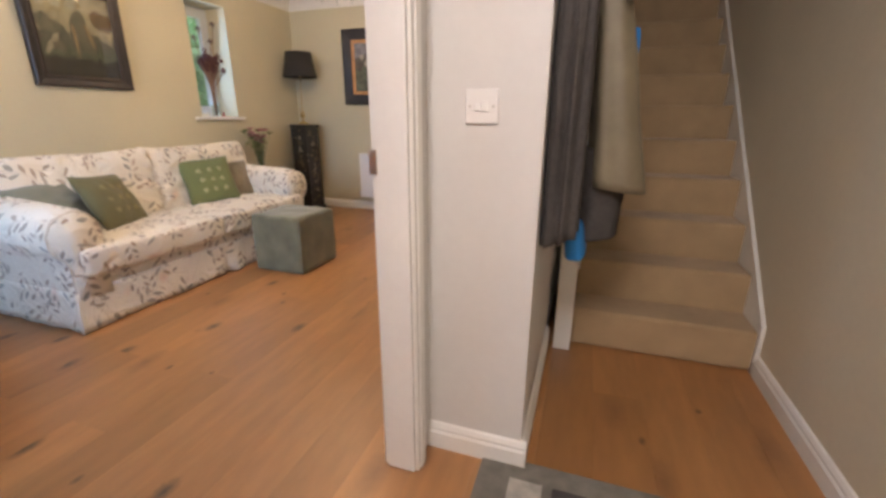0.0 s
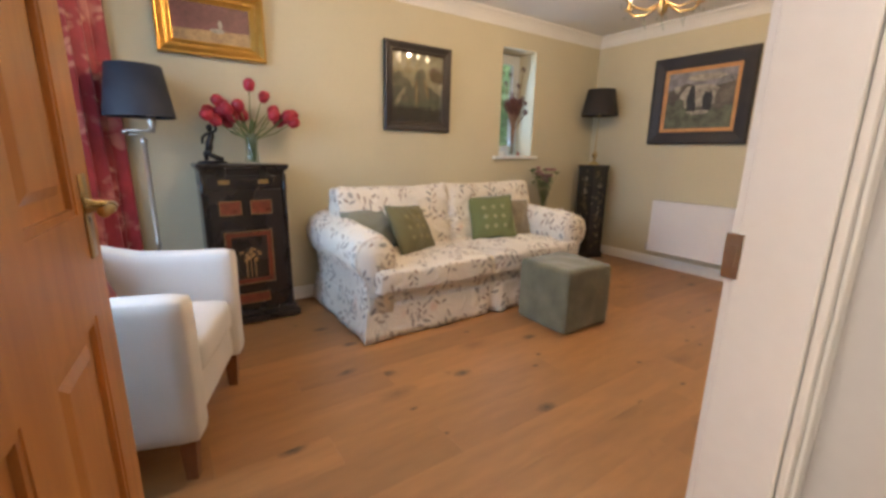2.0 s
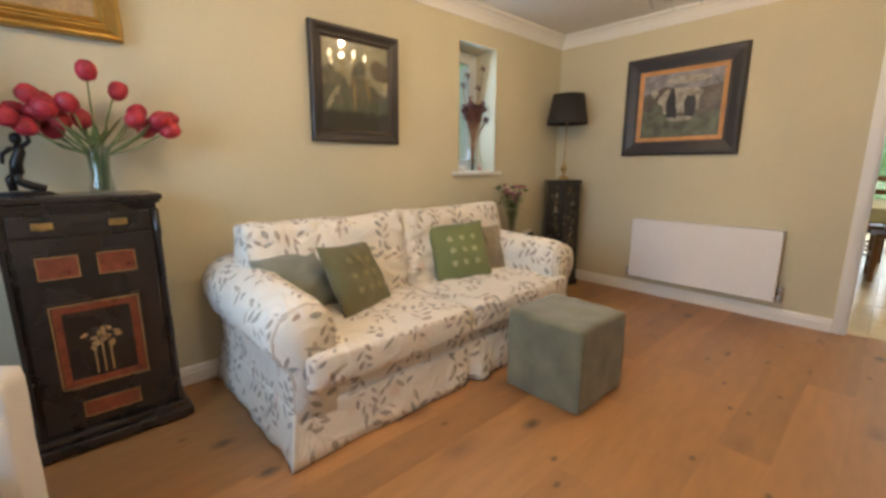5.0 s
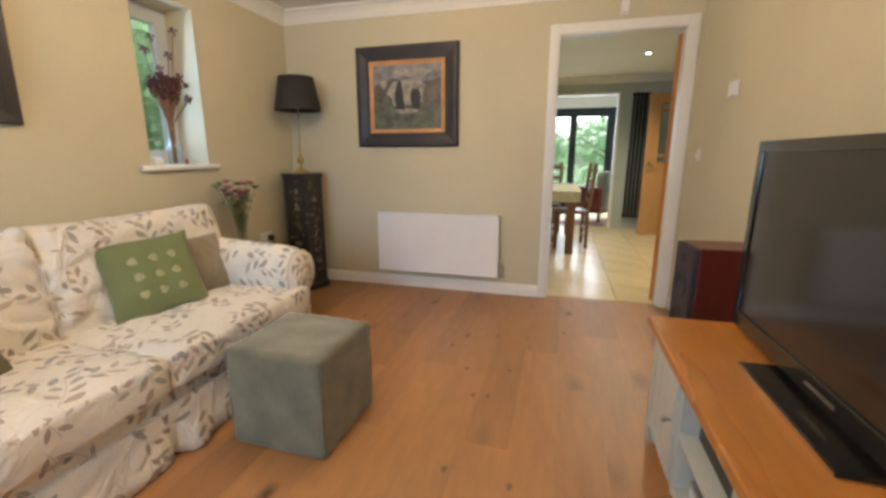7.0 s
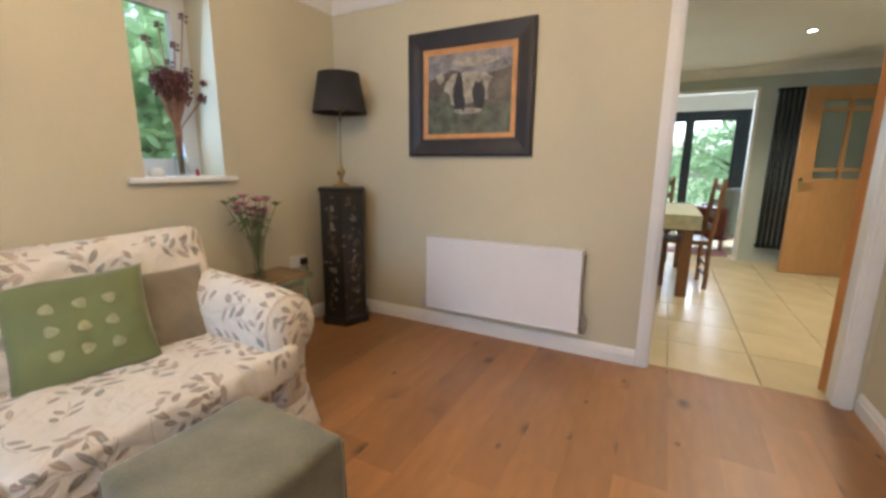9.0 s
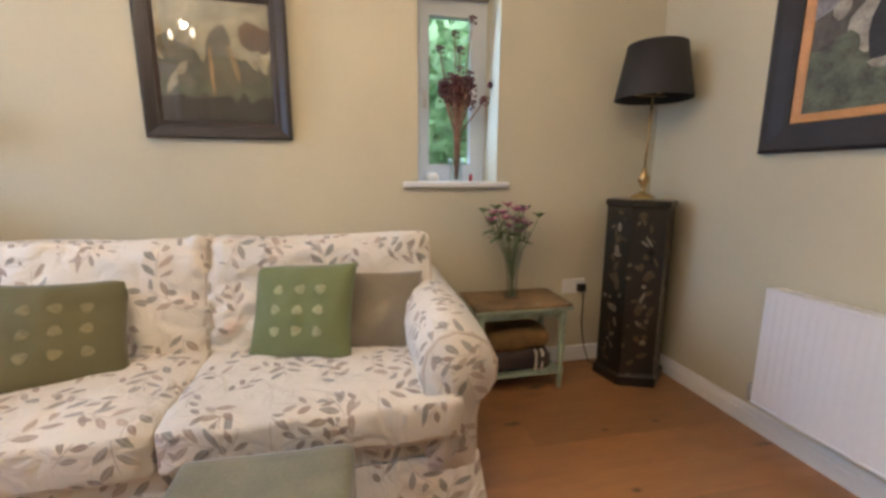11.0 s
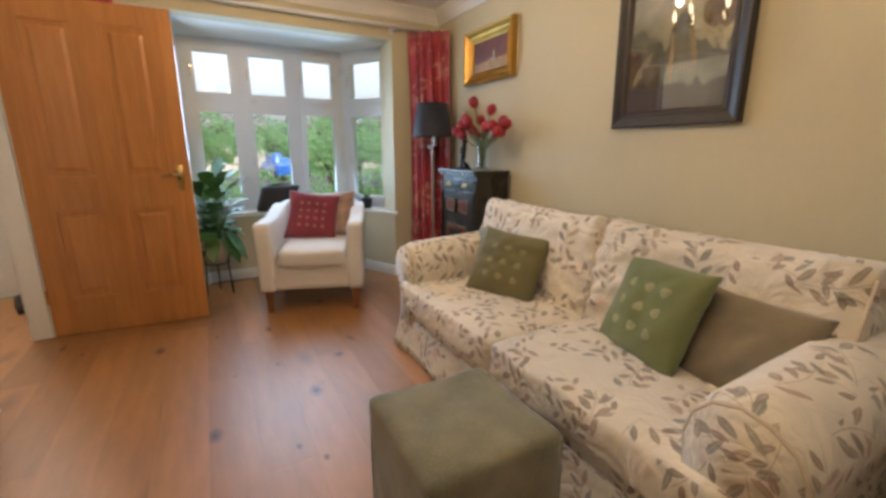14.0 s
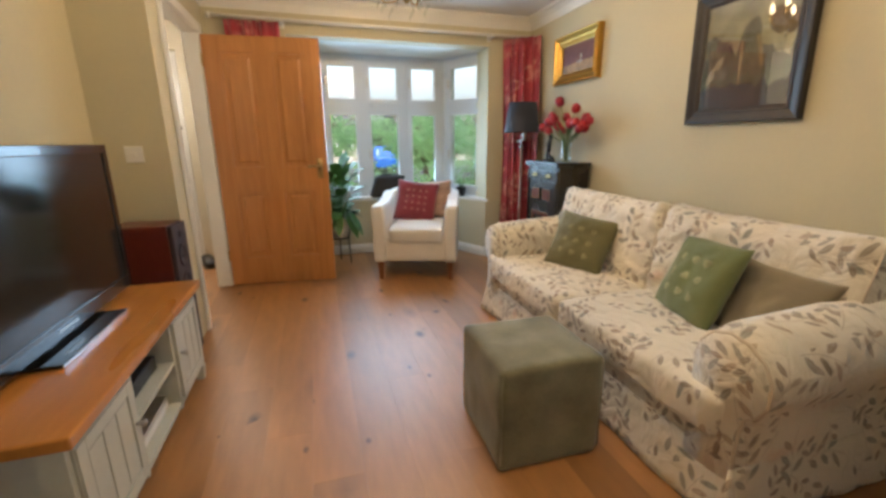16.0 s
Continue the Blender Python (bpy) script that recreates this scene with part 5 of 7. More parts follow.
def shape(ob, name, pts, mm, y=-0.0112):
    bm = bmesh.new()
    prism(bm, [(x, z) for x, z in pts], 0.0012, Matrix.Translation((0, y, 0)) @ Matrix.Rotation(radians(90), 4, "X"))
    part(name, bm, mm, ob)


def blob(cx, cz, rx, rz, seed, n=18, tilt=0.0):
    out = []
    for i in range(n):
        t = 2 * math.pi * i / n
        k = 1 + 0.28 * noise.noise(Vector((math.cos(t) * 1.5 + seed, math.sin(t) * 1.5, seed)))
        x, z = rx * k * math.cos(t), rz * k * math.sin(t)
        out.append((cx + x * math.cos(tilt) - z * math.sin(tilt), cz + x * math.sin(tilt) + z * math.cos(tilt)))
    return out


SCENE_DARK = mat("dark_landscape_paint", (0.10, 0.085, 0.065), 0.35, vary=0.5, scale=7, fine=45, bump=0.2, dark=(0.014, 0.013, 0.012))
SCENE_SKY = mat("stormy_sky_paint", (0.24, 0.23, 0.24), 0.4, vary=0.4, scale=9, fine=60, bump=0.2, dark=(0.05, 0.05, 0.055))
SCENE_PALE = mat("pale_oil_paint", (0.34, 0.31, 0.25), 0.4, vary=0.4, scale=18, fine=90, bump=0.2, dark=(0.07, 0.06, 0.05))
SCENE_GREEN = mat("olive_oil_paint", (0.10, 0.11, 0.07), 0.4, vary=0.5, scale=14, fine=70, bump=0.2, dark=(0.02, 0.022, 0.016))
SCENE_BLACK = mat("black_oil_paint", (0.022, 0.02, 0.02), 0.4, vary=0.4, scale=14, fine=70, bump=0.2)
SCENE_RED = mat("russet_oil_paint", (0.17, 0.065, 0.055), 0.45, vary=0.3, scale=6, fine=60, bump=0.1, dark=(0.07, 0.028, 0.028))
SCENE_TAN = mat("tan_oil_paint", (0.36, 0.23, 0.10), 0.45, vary=0.3, scale=8, fine=60, bump=0.15, dark=(0.12, 0.07, 0.04))
SCENE_MID = mat("umber_oil_paint", (0.15, 0.125, 0.085), 0.45, vary=0.45, scale=16, fine=80, bump=0.15, dark=(0.035, 0.03, 0.022))
SCENE_RUST = mat("rust_oil_paint", (0.17, 0.085, 0.035), 0.45, vary=0.4, scale=18, fine=90, bump=0.15, dark=(0.05, 0.025, 0.012))
SEPIA = mat("sepia_print", (0.50, 0.41, 0.26), 0.35, vary=0.3, scale=7, fine=40, bump=0, dark=(0.20, 0.155, 0.09))
SEPIA_PALE = mat("sepia_highlight", (0.52, 0.43, 0.30), 0.35, vary=0.3, scale=14, fine=60, bump=0, dark=(0.22, 0.17, 0.11))

pa, a, b = picture("framed_print", "dark sepia landscape print in a black moulded frame", pose(0.0105, 2.68, 1.605, 1.5, 0, 90), 0.62, 0.665,
                   [("frame", 0.055, 0.035, 0.022, BLACKF), ("slip", 0.022, 0.024, 0.014, BROWNF)], SEPIA, True)
def ridge(z0, amp, seed, left, right, low, n=26):
    """An uneven skyline filled down to the picture's lower edge."""
    top = [(left + (right - left) * i / n, z0 + amp * noise.noise(Vector((i * 0.55, seed, 0))) + amp * 0.5 * noise.noise(Vector((i * 1.7, seed, 3)))) for i in range(n + 1)]
    return [(left, low), (right, low)] + top[::-1]


shape(pa, "painted_hill", ridge(0.02, 0.07, 2.0, -a, a, -b), SCENE_DARK)
shape(pa, "painted_dome", blob(0.02, 0.02, 0.06, 0.13, 4.0, 26), SCENE_MID, -0.0116)
for i, (cx, cz, r) in enumerate(((0.15, 0.12, 0.05), (0.205, 0.10, 0.04), (-0.19, 0.06, 0.045), (-0.13, 0.03, 0.04))):
    shape(pa, "painted_tree", blob(cx, cz, r, r * 1.2, i * 2.0 + 3, 22), SCENE_RUST if i < 2 else SCENE_MID, -0.0120 - i * 0.0002)
shape(pa, "painted_meadow", ridge(-0.07, 0.05, 5.0, -a, a, -b), SCENE_GREEN, -0.0130)
for i, (cx, cz, rx, rz) in enumerate(((0.0, -0.05, 0.028, 0.06), (0.06, -0.06, 0.04, 0.05), (-0.12, -0.08, 0.045, 0.03))):
    shape(pa, "painted_figure", blob(cx, cz, rx, rz, i * 1.7, 22), SCENE_MID, -0.0134 - i * 0.0002)
for i, (cx, cz, rx, rz, tl) in enumerate(((-0.15, -0.05, 0.018, 0.06, -0.5), (-0.185, -0.09, 0.014, 0.05, -0.4), (0.15, 0.02, 0.016, 0.05, 0.5), (0.19, 0.0, 0.014, 0.05, 0.5), (0.075, 0.0, 0.012, 0.08, 0.25), (-0.02, -0.04, 0.008, 0.11, 0.02))):
    shape(pa, "painted_trunk", blob(cx, cz, rx, rz, i * 1.3 + 7, 22, tl), SEPIA_PALE if i < 4 else SCENE_TAN, -0.0133 - i * 0.00012)
shape(pa, "painted_shade", ridge(-0.15, 0.04, 9.0, -a, a, -b), SCENE_BLACK, -0.0142)

pb, a, b = picture("framed_painting", "dark painting of cattle below a stormy hill, wide black frame", pose(1.115, 4.999, 1.605, 0, 0, 0), 0.87, 0.785,
                   [("frame", 0.110, 0.040, 0.026, BLACKF), ("slip", 0.034, 0.024, 0.014, ORANGEF)], SCENE_DARK)
shape(pb, "painted_sky", [(-a, 0.09), (-0.12, 0.15), (0.08, 0.10), (a, 0.14), (a, b), (-a, b)], SCENE_SKY)
shape(pb, "painted_field", [(-a, -b), (a, -b), (a, -0.05), (0.05, -0.09), (-a, -0.02)], SCENE_GREEN)
shape(pb, "painted_light", blob(0.0, 0.03, 0.20, 0.10, 12.0), SCENE_PALE, -0.0116)
for i, (cx, cz, rx, rz, mm) in enumerate(((-0.065, 0.0, 0.038, 0.115, SCENE_BLACK), (0.075, -0.01, 0.045, 0.10, SCENE_BLACK), (0.07, 0.08, 0.022, 0.02, SCENE_PALE), (-0.17, -0.04, 0.045, 0.06, SCENE_GREEN), (0.19, 0.0, 0.05, 0.09, SCENE_DARK), (-0.20, 0.10, 0.03, 0.035, SCENE_PALE), (0.0, -0.11, 0.10, 0.02, SCENE_PALE), (-0.03, -0.06, 0.012, 0.05, SCENE_BLACK))):
    shape(pb, "painted_cow", blob(cx, cz, rx, rz, i * 2.3), mm, -0.0124 - i * 0.0002)
shape(pb, "painted_cloud", blob(0.05, 0.19, 0.16, 0.03, 9.0), SCENE_PALE, -0.0126)

pc, a, b = picture("gilt_painting", "small still life in a deep gilt frame", pose(0.001, 1.22, 1.845, 0, 0, 90), 0.595, 0.385,
                   [("frame", 0.05, 0.055, 0.03, GILT), ("inner_frame", 0.035, 0.034, 0.018, GILT)], SCENE_RED)
shape(pc, "painted_table", [(-a, -b), (a, -b), (a, -0.03), (-a, -0.045)], SCENE_TAN)
shape(pc, "painted_jug", blob(0.045, 0.0, 0.012, 0.026, 2.0), SCENE_PALE, -0.0118)
shape(pc, "painted_fruit", blob(0.03, -0.035, 0.045, 0.012, 4.0), SCENE_PALE, -0.0118)


def plate(name, label, category, m, w, h, extra):
    ob = thing(name, label, category, m)
    bm = bmesh.new()
    box(bm, (-w / 2, -0.009, -h / 2), (w / 2, 0, h / 2), 0.003)
    part("plate", bm, PLASTIC, ob)
    for nm, x0, z0, x1, z1, d, mm in extra:
        bm = bmesh.new()
        box(bm, (x0, -0.009 - d, z0), (x1, -0.0092, z1), min(0.002, d / 3))
        part(nm, bm, mm, ob)
    return ob


plate("light_switch", "white two-gang rocker switch on the hall wall", "light switch", pose(3.124, 1.6195, 1.114), 0.088, 0.086,
      [("rocker", -0.016, -0.012, -0.002, 0.012, 0.006, PLASTIC), ("rocker", 0.002, -0.012, 0.016, 0.012, 0.006, PLASTIC), ("screw", -0.034, -0.003, -0.028, 0.003, 0.001, NICKEL), ("screw", 0.028, -0.003, 0.034, 0.003, 0.001, NICKEL)])
plate("light_switch", "white rocker switch on the stone-coloured wall", "light switch", pose(3.045, 1.7205, 1.13, 0, 0, 180), 0.086, 0.086, [("rocker", -0.012, -0.012, 0.012, 0.012, 0.006, PLASTIC)])
plate("wall_socket", "white double socket with a black plug", "socket", pose(0.0005, 4.53, 0.47, 0, 0, 90), 0.146, 0.086,
      [("rocker", -0.05, 0.018, -0.035, 0.034, 0.004, PLASTIC), ("rocker", 0.035, 0.018, 0.05, 0.034, 0.004, PLASTIC), ("plug", 0.018, -0.03, 0.064, 0.016, 0.03, BLKPL)])
plate("thermostat", "small white room thermostat on the wall", "thermostat", pose(3.2195, 4.26, 1.48, 0, 0, -90), 0.07, 0.085, [("cover", -0.03, -0.036, 0.03, 0.036, 0.022, PLASTIC)])
plate("cable_outlet", "small white cable outlet on the wall", "outlet", pose(3.2195, 4.75, 1.145, 0, 0, -90), 0.045, 0.07, [("knob", -0.012, -0.012, 0.012, 0.012, 0.014, PLASTIC)])
plate("alarm_sensor", "white alarm sensor above the doorway", "alarm sensor", pose(2.72, 4.9995, 2.135), 0.055, 0.095, [("lens", -0.02, -0.04, 0.02, 0.01, 0.028, PLASTIC)])

# ---- living room: cabinet, lamps, tables ----
cab = thing("side_cabinet", "ebonised antique cabinet with burr panels and gilt inlay", "cabinet", pose(0.03, 1.02, 0))
CW, CD, CH = 0.50, 0.29, 1.02
bm = bmesh.new()
box(bm, (0, 0, CH - 0.025), (CD + 0.02, CW + 0.015, CH), 0.006)
box(bm, (0, 0.008, CH - 0.04), (CD + 0.012, CW + 0.007, CH - 0.026), 0.004)
part("top", bm, EBONY, cab)
bm = bmesh.new()
box(bm, (0, 0.02, 0.06), (CD - 0.02, CW - 0.005, CH - 0.04))
part("body", bm, EBONY, cab)
bm = bmesh.new()
box(bm, (0, -0.015, 0.012), (CD + 0.03, CW + 0.03, 0.055), 0.008)
box(bm, (0, 0.0, 0.055), (CD + 0.012, CW + 0.015, 0.085), 0.008)
part("plinth", bm, EBONY, cab)
bm = bmesh.new()
box(bm, (CD - 0.019, 0.05, 0.875), (CD - 0.003, CW - 0.035, 0.95), 0.003)
dr = part("drawer", bm, EBONY, cab)
for y in (0.14, 0.36):
    bm = bmesh.new()
    box(bm, (CD - 0.0028, y - 0.03, 0.90), (CD + 0.002, y + 0.03, 0.925), 0.001, 1)
    tube(bm, [(CD, y - 0.022, 0.915), (CD + 0.014, y - 0.02, 0.905), (CD + 0.016, y, 0.90), (CD + 0.014, y + 0.02, 0.905), (CD, y + 0.022, 0.915)], 0.0025, 6)
    part("handle", bm, BRASS, dr)
bm = bmesh.new()
box(bm, (CD - 0.019, 0.05, 0.10), (CD - 0.006, CW - 0.035, 0.865), 0.003)
dd = part("door", bm, EBONY, cab)
for y0, z0, y1, z1 in ((0.09, 0.70, 0.235, 0.81), (0.265, 0.70, 0.41, 0.81), (0.10, 0.255, 0.40, 0.62), (0.15, 0.125, 0.36, 0.215)):
    for k, (g, mm, nm) in enumerate(((0.016, BURR, "burr_panel"), (0.006, INLAY, "inlay_line"), (0.0, EBONY, "moulding"))):
        bm = bmesh.new()
        x0, x1 = CD - 0.0055, CD + (-0.002, -0.001, 0.001)[k]
        if k == 0:
            if z1 == 0.62:
                box(bm, (x0, y0 + 0.02, z0 + 0.02), (x1, y0 + 0.045, z1 - 0.02))
                box(bm, (x0, y1 - 0.045, z0 + 0.02), (x1, y1 - 0.02, z1 - 0.02))
                box(bm, (x0, y0 + 0.045, z0 + 0.02), (x1, y1 - 0.045, z0 + 0.045))
                box(bm, (x0, y0 + 0.045, z1 - 0.045), (x1, y1 - 0.045, z1 - 0.02))
            else:
                box(bm, (x0, y0 + g, z0 + g), (x1, y1 - g, z1 - g))
        else:
            w = (0, 0.004, 0.008)[k]
            q = (0, 0.012, 0.0)[k]
            for a, b in (((y0 + q, z0 + q), (y1 - q, z0 + q + w)), ((y0 + q, z1 - q - w), (y1 - q, z1 - q)), ((y0 + q, z0 + q + w), (y0 + q + w, z1 - q - w)), ((y1 - q - w, z0 + q + w), (y1 - q, z1 - q - w))):
                box(bm, (x0, a[0], a[1]), (x1, b[0], b[1]))
        part(nm, bm, mm, dd)
# inlaid flower spray
rnd = random.Random(5)
for i in range(16):
    ang, r = rnd.uniform(-2.6, 2.6), rnd.uniform(0.012, 0.058)
    cy, cz = 0.25 + r * math.sin(ang), 0.455 + r * math.cos(ang) * 0.9
    bm = bmesh.new()
    prism(bm, blob(0, 0, 0.013, 0.007, i * 1.1, 10, ang), 0.0025, Matrix.Translation((CD - 0.0058, cy, cz)) @ Matrix.Rotation(radians(90), 4, "Y"))
    part("inlaid_leaf", bm, INLAY, dd)
for i, (y, z0, z1) in enumerate(((0.25, 0.31, 0.46), (0.225, 0.31, 0.42), (0.275, 0.31, 0.42))):
    bm = bmesh.new()
    box(bm, (CD - 0.0058, y - 0.0025, z0), (CD - 0.0035, y + 0.0025, z1))
    part("inlaid_stem", bm, INLAY, dd)
for y in (0.026, CW - 0.012):
    bm = bmesh.new()
    lathe(bm, [(0.012, 0.085), (0.014, 0.12), (0.010, 0.14), (0.010, 0.83), (0.014, 0.85), (0.012, 0.955)], 12, Matrix.Translation((CD - 0.012, y, 0)))
    part("column", bm, EBONY, cab, smooth=True)
for x in (0.04, CD - 0.01):
    for y in (0.02, CW - 0.01):
        bm = bmesh.new()
        lathe(bm, [(0.018, 0), (0.022, 0.006), (0.018, 0.012)], 12, Matrix.Translation((x, y, 0)))
        part("foot", bm, EBONY, cab)


def vase(label, m, prof, category="vase"):
    ob = thing("vase", label, category, m)
    bm = bmesh.new()
    inner = [(max(0.004, r - 0.004), z + (0.008 if i == 0 else 0)) for i, (r, z) in enumerate(prof)]
    lathe(bm, prof + inner[::-1], 24)
    part("glass_body", bm, VASE, ob, smooth=True)
    return ob


def leaf_blade(bm, base, tip, wide, up=Vector((0, 0, 1)), n=6, droop=0.0):
    base, tip = Vector(base), Vector(tip)
    d = tip - base
    side = d.cross(up)
    side = side.normalized() if side.length > 1e-5 else Vector((1, 0, 0))
    rows = []
    for i in range(n + 1):
        t = i / n
        w = wide * (math.sin(math.pi * min(1, t * 0.94 + 0.05)) ** 0.8)
        c = base.lerp(tip, t) - Vector((0, 0, droop * t * t))
        f = Vector((0, 0, 0.25 * w))
        rows.append([bm.verts.new(c - side * w + f), bm.verts.new(c), bm.verts.new(c + side * w + f)])
    for a, b in zip(rows, rows[1:]):
        for k in range(2):
            bm.faces.new((a[k], a[k + 1], b[k + 1], b[k]))


v1 = vase("clear glass vase on the cabinet", pose(0.155, 1.36, CH), [(0.042, 0), (0.045, 0.02), (0.036, 0.08), (0.038, 0.14), (0.050, 0.185)])
tul = thing("tulips", "red tulips fanning out of a glass vase", "flowers", pose(0.155, 1.36, CH + 0.012))
rnd = random.Random(11)
heads = [(-0.02, -0.17, 0.28), (0.03, -0.13, 0.33), (0.02, -0.07, 0.24), (-0.03, -0.02, 0.25), (0.06, 0.0, 0.42), (0.0, 0.07, 0.37), (0.05, 0.10, 0.26), (0.02, 0.16, 0.25), (0.05, 0.20, 0.23), (-0.04, 0.12, 0.30), (0.06, -0.19, 0.25), (0.07, -0.10, 0.28), (-0.05, -0.10, 0.32), (0.04, -0.15, 0.22), (-0.02, -0.09, 0.21), (0.06, -0.05, 0.30), (0.02, -0.12, 0.27), (-0.02, 0.14, 0.23), (0.06, 0.17, 0.27), (0.0, 0.21, 0.28)]
for i, hpos in enumerate(heads):
    hv = Vector((hpos[0] * 1.2, hpos[1] * 1.12, hpos[2]))
    bm = bmesh.new()
    tube(bm, [(hv.x * 0.1, hv.y * 0.08, 0.0), (hv.x * 0.15, hv.y * 0.15, 0.14), (hv.x * 0.6, hv.y * 0.6, hv.z * 0.75), hv], 0.0035, 6)
    st = part("stem", bm, LEAFL, tul, smooth=True)
    bm = bmesh.new()
    dirn = Vector((hv.x * 1.2, hv.y * 1.8, 0.22)).normalized()
    q = dirn.to_track_quat("Z", "Y").to_matrix().to_4x4()
    lathe(bm, [(0.008, -0.004), (0.028, 0.008), (0.036, 0.032), (0.032, 0.056), (0.018, 0.071), (0.007, 0.073)], 9, Matrix.Translation(hv) @ q)
    for v in bm.verts:
        v.co += 0.004 * Vector((noise.noise(v.co * 60), noise.noise(v.co * 60 + Vector((3, 0, 0))), noise.noise(v.co * 60 + Vector((0, 5, 0)))))
    part("bloom", bm, TULIP, st, smooth=True)
for i in range(7):
    bm = bmesh.new()
    a = i * 0.9
    leaf_blade(bm, (0, 0, 0.16), (0.09 * math.cos(a), 0.13 * math.sin(a), 0.26 + 0.05 * math.sin(i * 2.1)), 0.014)
    part("leaf", bm, LEAFL, tul, smooth=True)

fig = thing("figurine", "small dark bronze statuette of a dancer on a base", "statuette", pose(0.17, 1.13, CH))
bm = bmesh.new()
lathe(bm, [(0.055, 0), (0.055, 0.008), (0.045, 0.014), (0.03, 0.016)], 20, Matrix.Diagonal((0.8, 1.5, 1, 1)))
tube(bm, [(0, 0.06, 0.02), (0.0, 0.02, 0.035), (0, -0.015, 0.055), (0, -0.01, 0.09)], 0.016, 8, 1.0)
tube(bm, [(0, -0.03, 0.018), (0, -0.035, 0.06), (0, -0.012, 0.085)], 0.014, 8)
tube(bm, [(0, -0.012, 0.08), (0, -0.01, 0.12), (0, 0.005, 0.16), (0, 0.0, 0.185)], 0.021, 10, 0.75)
tube(bm, [(0, 0.012, 0.178), (0, 0.035, 0.20), (0, 0.030, 0.245), (0, 0.01, 0.262)], 0.009, 8, 0.7)
tube(bm, [(0, -0.015, 0.175), (0, -0.042, 0.15), (0, -0.045, 0.115)], 0.009, 8, 0.7)
lathe(bm, [(0.004, 0.185), (0.015, 0.195), (0.018, 0.21), (0.012, 0.226), (0.003, 0.23)], 12)
tagged(fig, category="statuette")
part("statuette_body", bm, BRONZE, fig, smooth=True)


def shade(bm, r0, z0, r1, z1, segs=40, th=0.003):
    lathe(bm, [(r0, z0), (r1, z1), (r1 - th, z1), (r0 - th, z0), (r0, z0)], segs, cap=False)


fl = thing("floor_lamp", "brushed metal floor lamp with a swing arm and navy shade", "floor lamp", pose(0.27, 0.80, 0))
bm = bmesh.new()
lathe(bm, [(0.13, 0), (0.13, 0.012), (0.11, 0.022), (0.02, 0.03)], 32)
part("base", bm, NICKEL, fl, smooth=True)
bm = bmesh.new()
lathe(bm, [(0.011, 0.02), (0.011, 0.55), (0.015, 0.56), (0.015, 0.58), (0.011, 0.59), (0.011, 1.12), (0.017, 1.13), (0.017, 1.15), (0.006, 1.16)], 14)
part("pole", bm, NICKEL, fl, smooth=True)
bm = bmesh.new()
tube(bm, [(0.0, 0.0, 1.155), (0.0, 0.0, 1.175), (0.0, -0.07, 1.178), (0.0, -0.075, 1.195), (0.0, 0.045, 1.198), (0.0, 0.045, 1.205)], 0.006, 8)
tube(bm, [(0.0, -0.09, 1.187), (0.0, -0.06, 1.187)], 0.012, 10)
lathe(bm, [(0.012, 1.19), (0.015, 1.215), (0.02, 1.24), (0.02, 1.30)], 12, Matrix.Translation((0, 0.045, 0)))
part("swing_arm", bm, NICKEL, fl, smooth=True)
bm = bmesh.new()
shade(bm, 0.165, 1.265, 0.125, 1.525)
sh = part("shade", bm, SHADEB, fl, "navy fabric drum shade", smooth=True)
bm = bmesh.new()
for a in range(3):
    t = a * 2.094
    tube(bm, [(0.0, 0.045, 1.30), (0.125 * math.cos(t), 0.125 * math.sin(t), 1.515)], 0.002, 5)
part("shade_carrier", bm, NICKEL, sh)

ped = thing("pedestal", "tall hexagonal black lacquer pedestal with pale inlaid blossom", "pedestal", pose(0.225, 4.775, 0, 0, 0, 10))
bm = bmesh.new()
lathe(bm, [(0.19, 0), (0.19, 0.05), (0.176, 0.06), (0.172, 0.07), (0.172, 0.955), (0.182, 0.965), (0.182, 0.99), (0.176, 0.995)], 6)
part("body", bm, LACQUER, ped)
rnd = random.Random(3)
for f in range(6):
    ang = radians(60 * f + 30)
    ap = 0.172 * math.cos(math.pi / 6)
    bx = 0.0
    for i in range(24):
        bx = rnd.gauss(0.012 * math.sin(i * 0.5 + f), 0.024)
        z = 0.12 + i * 0.034 + rnd.uniform(-0.03, 0.03)
        bm = bmesh.new()
        mm = Matrix.Rotation(ang, 4, "Z") @ Matrix.Translation((ap - 0.0005, bx, z)) @ Matrix.Rotation(radians(90), 4, "Y")
        prism(bm, blob(0, 0, rnd.uniform(0.010, 0.034), rnd.uniform(0.006, 0.020), i + f * 3.1, 11, rnd.uniform(0, 3)), 0.002, mm)
        part("inlay", bm, PEARL if rnd.random() < 0.25 else OLDGILT, ped)

tl = thing("table_lamp", "slender brass table lamp with a black shade", "table lamp", pose(0.225, 4.775, 0.996))
bm = bmesh.new()
lathe(bm, [(0.062, 0.0), (0.062, 0.008), (0.045, 0.022), (0.018, 0.034), (0.010, 0.05), (0.016, 0.07), (0.029, 0.095), (0.026, 0.12), (0.010, 0.14), (0.014, 0.15), (0.006, 0.16)], 24)
part("base", bm, BRASS, tl, "turned brass base", smooth=True)
bm = bmesh.new()
tube(bm, [(0, 0, 0.155), (0.006, 0.0, 0.35), (0.012, 0, 0.52)], 0.006, 8)
part("stem", bm, BRASS, tl, smooth=True)
bm = bmesh.new()
lathe(bm, [(0.185, 0.505), (0.138, 0.765), (0.135, 0.765), (0.182, 0.505), (0.185, 0.505)], 40, Matrix.Translation((0.012, 0, 0)), cap=False)
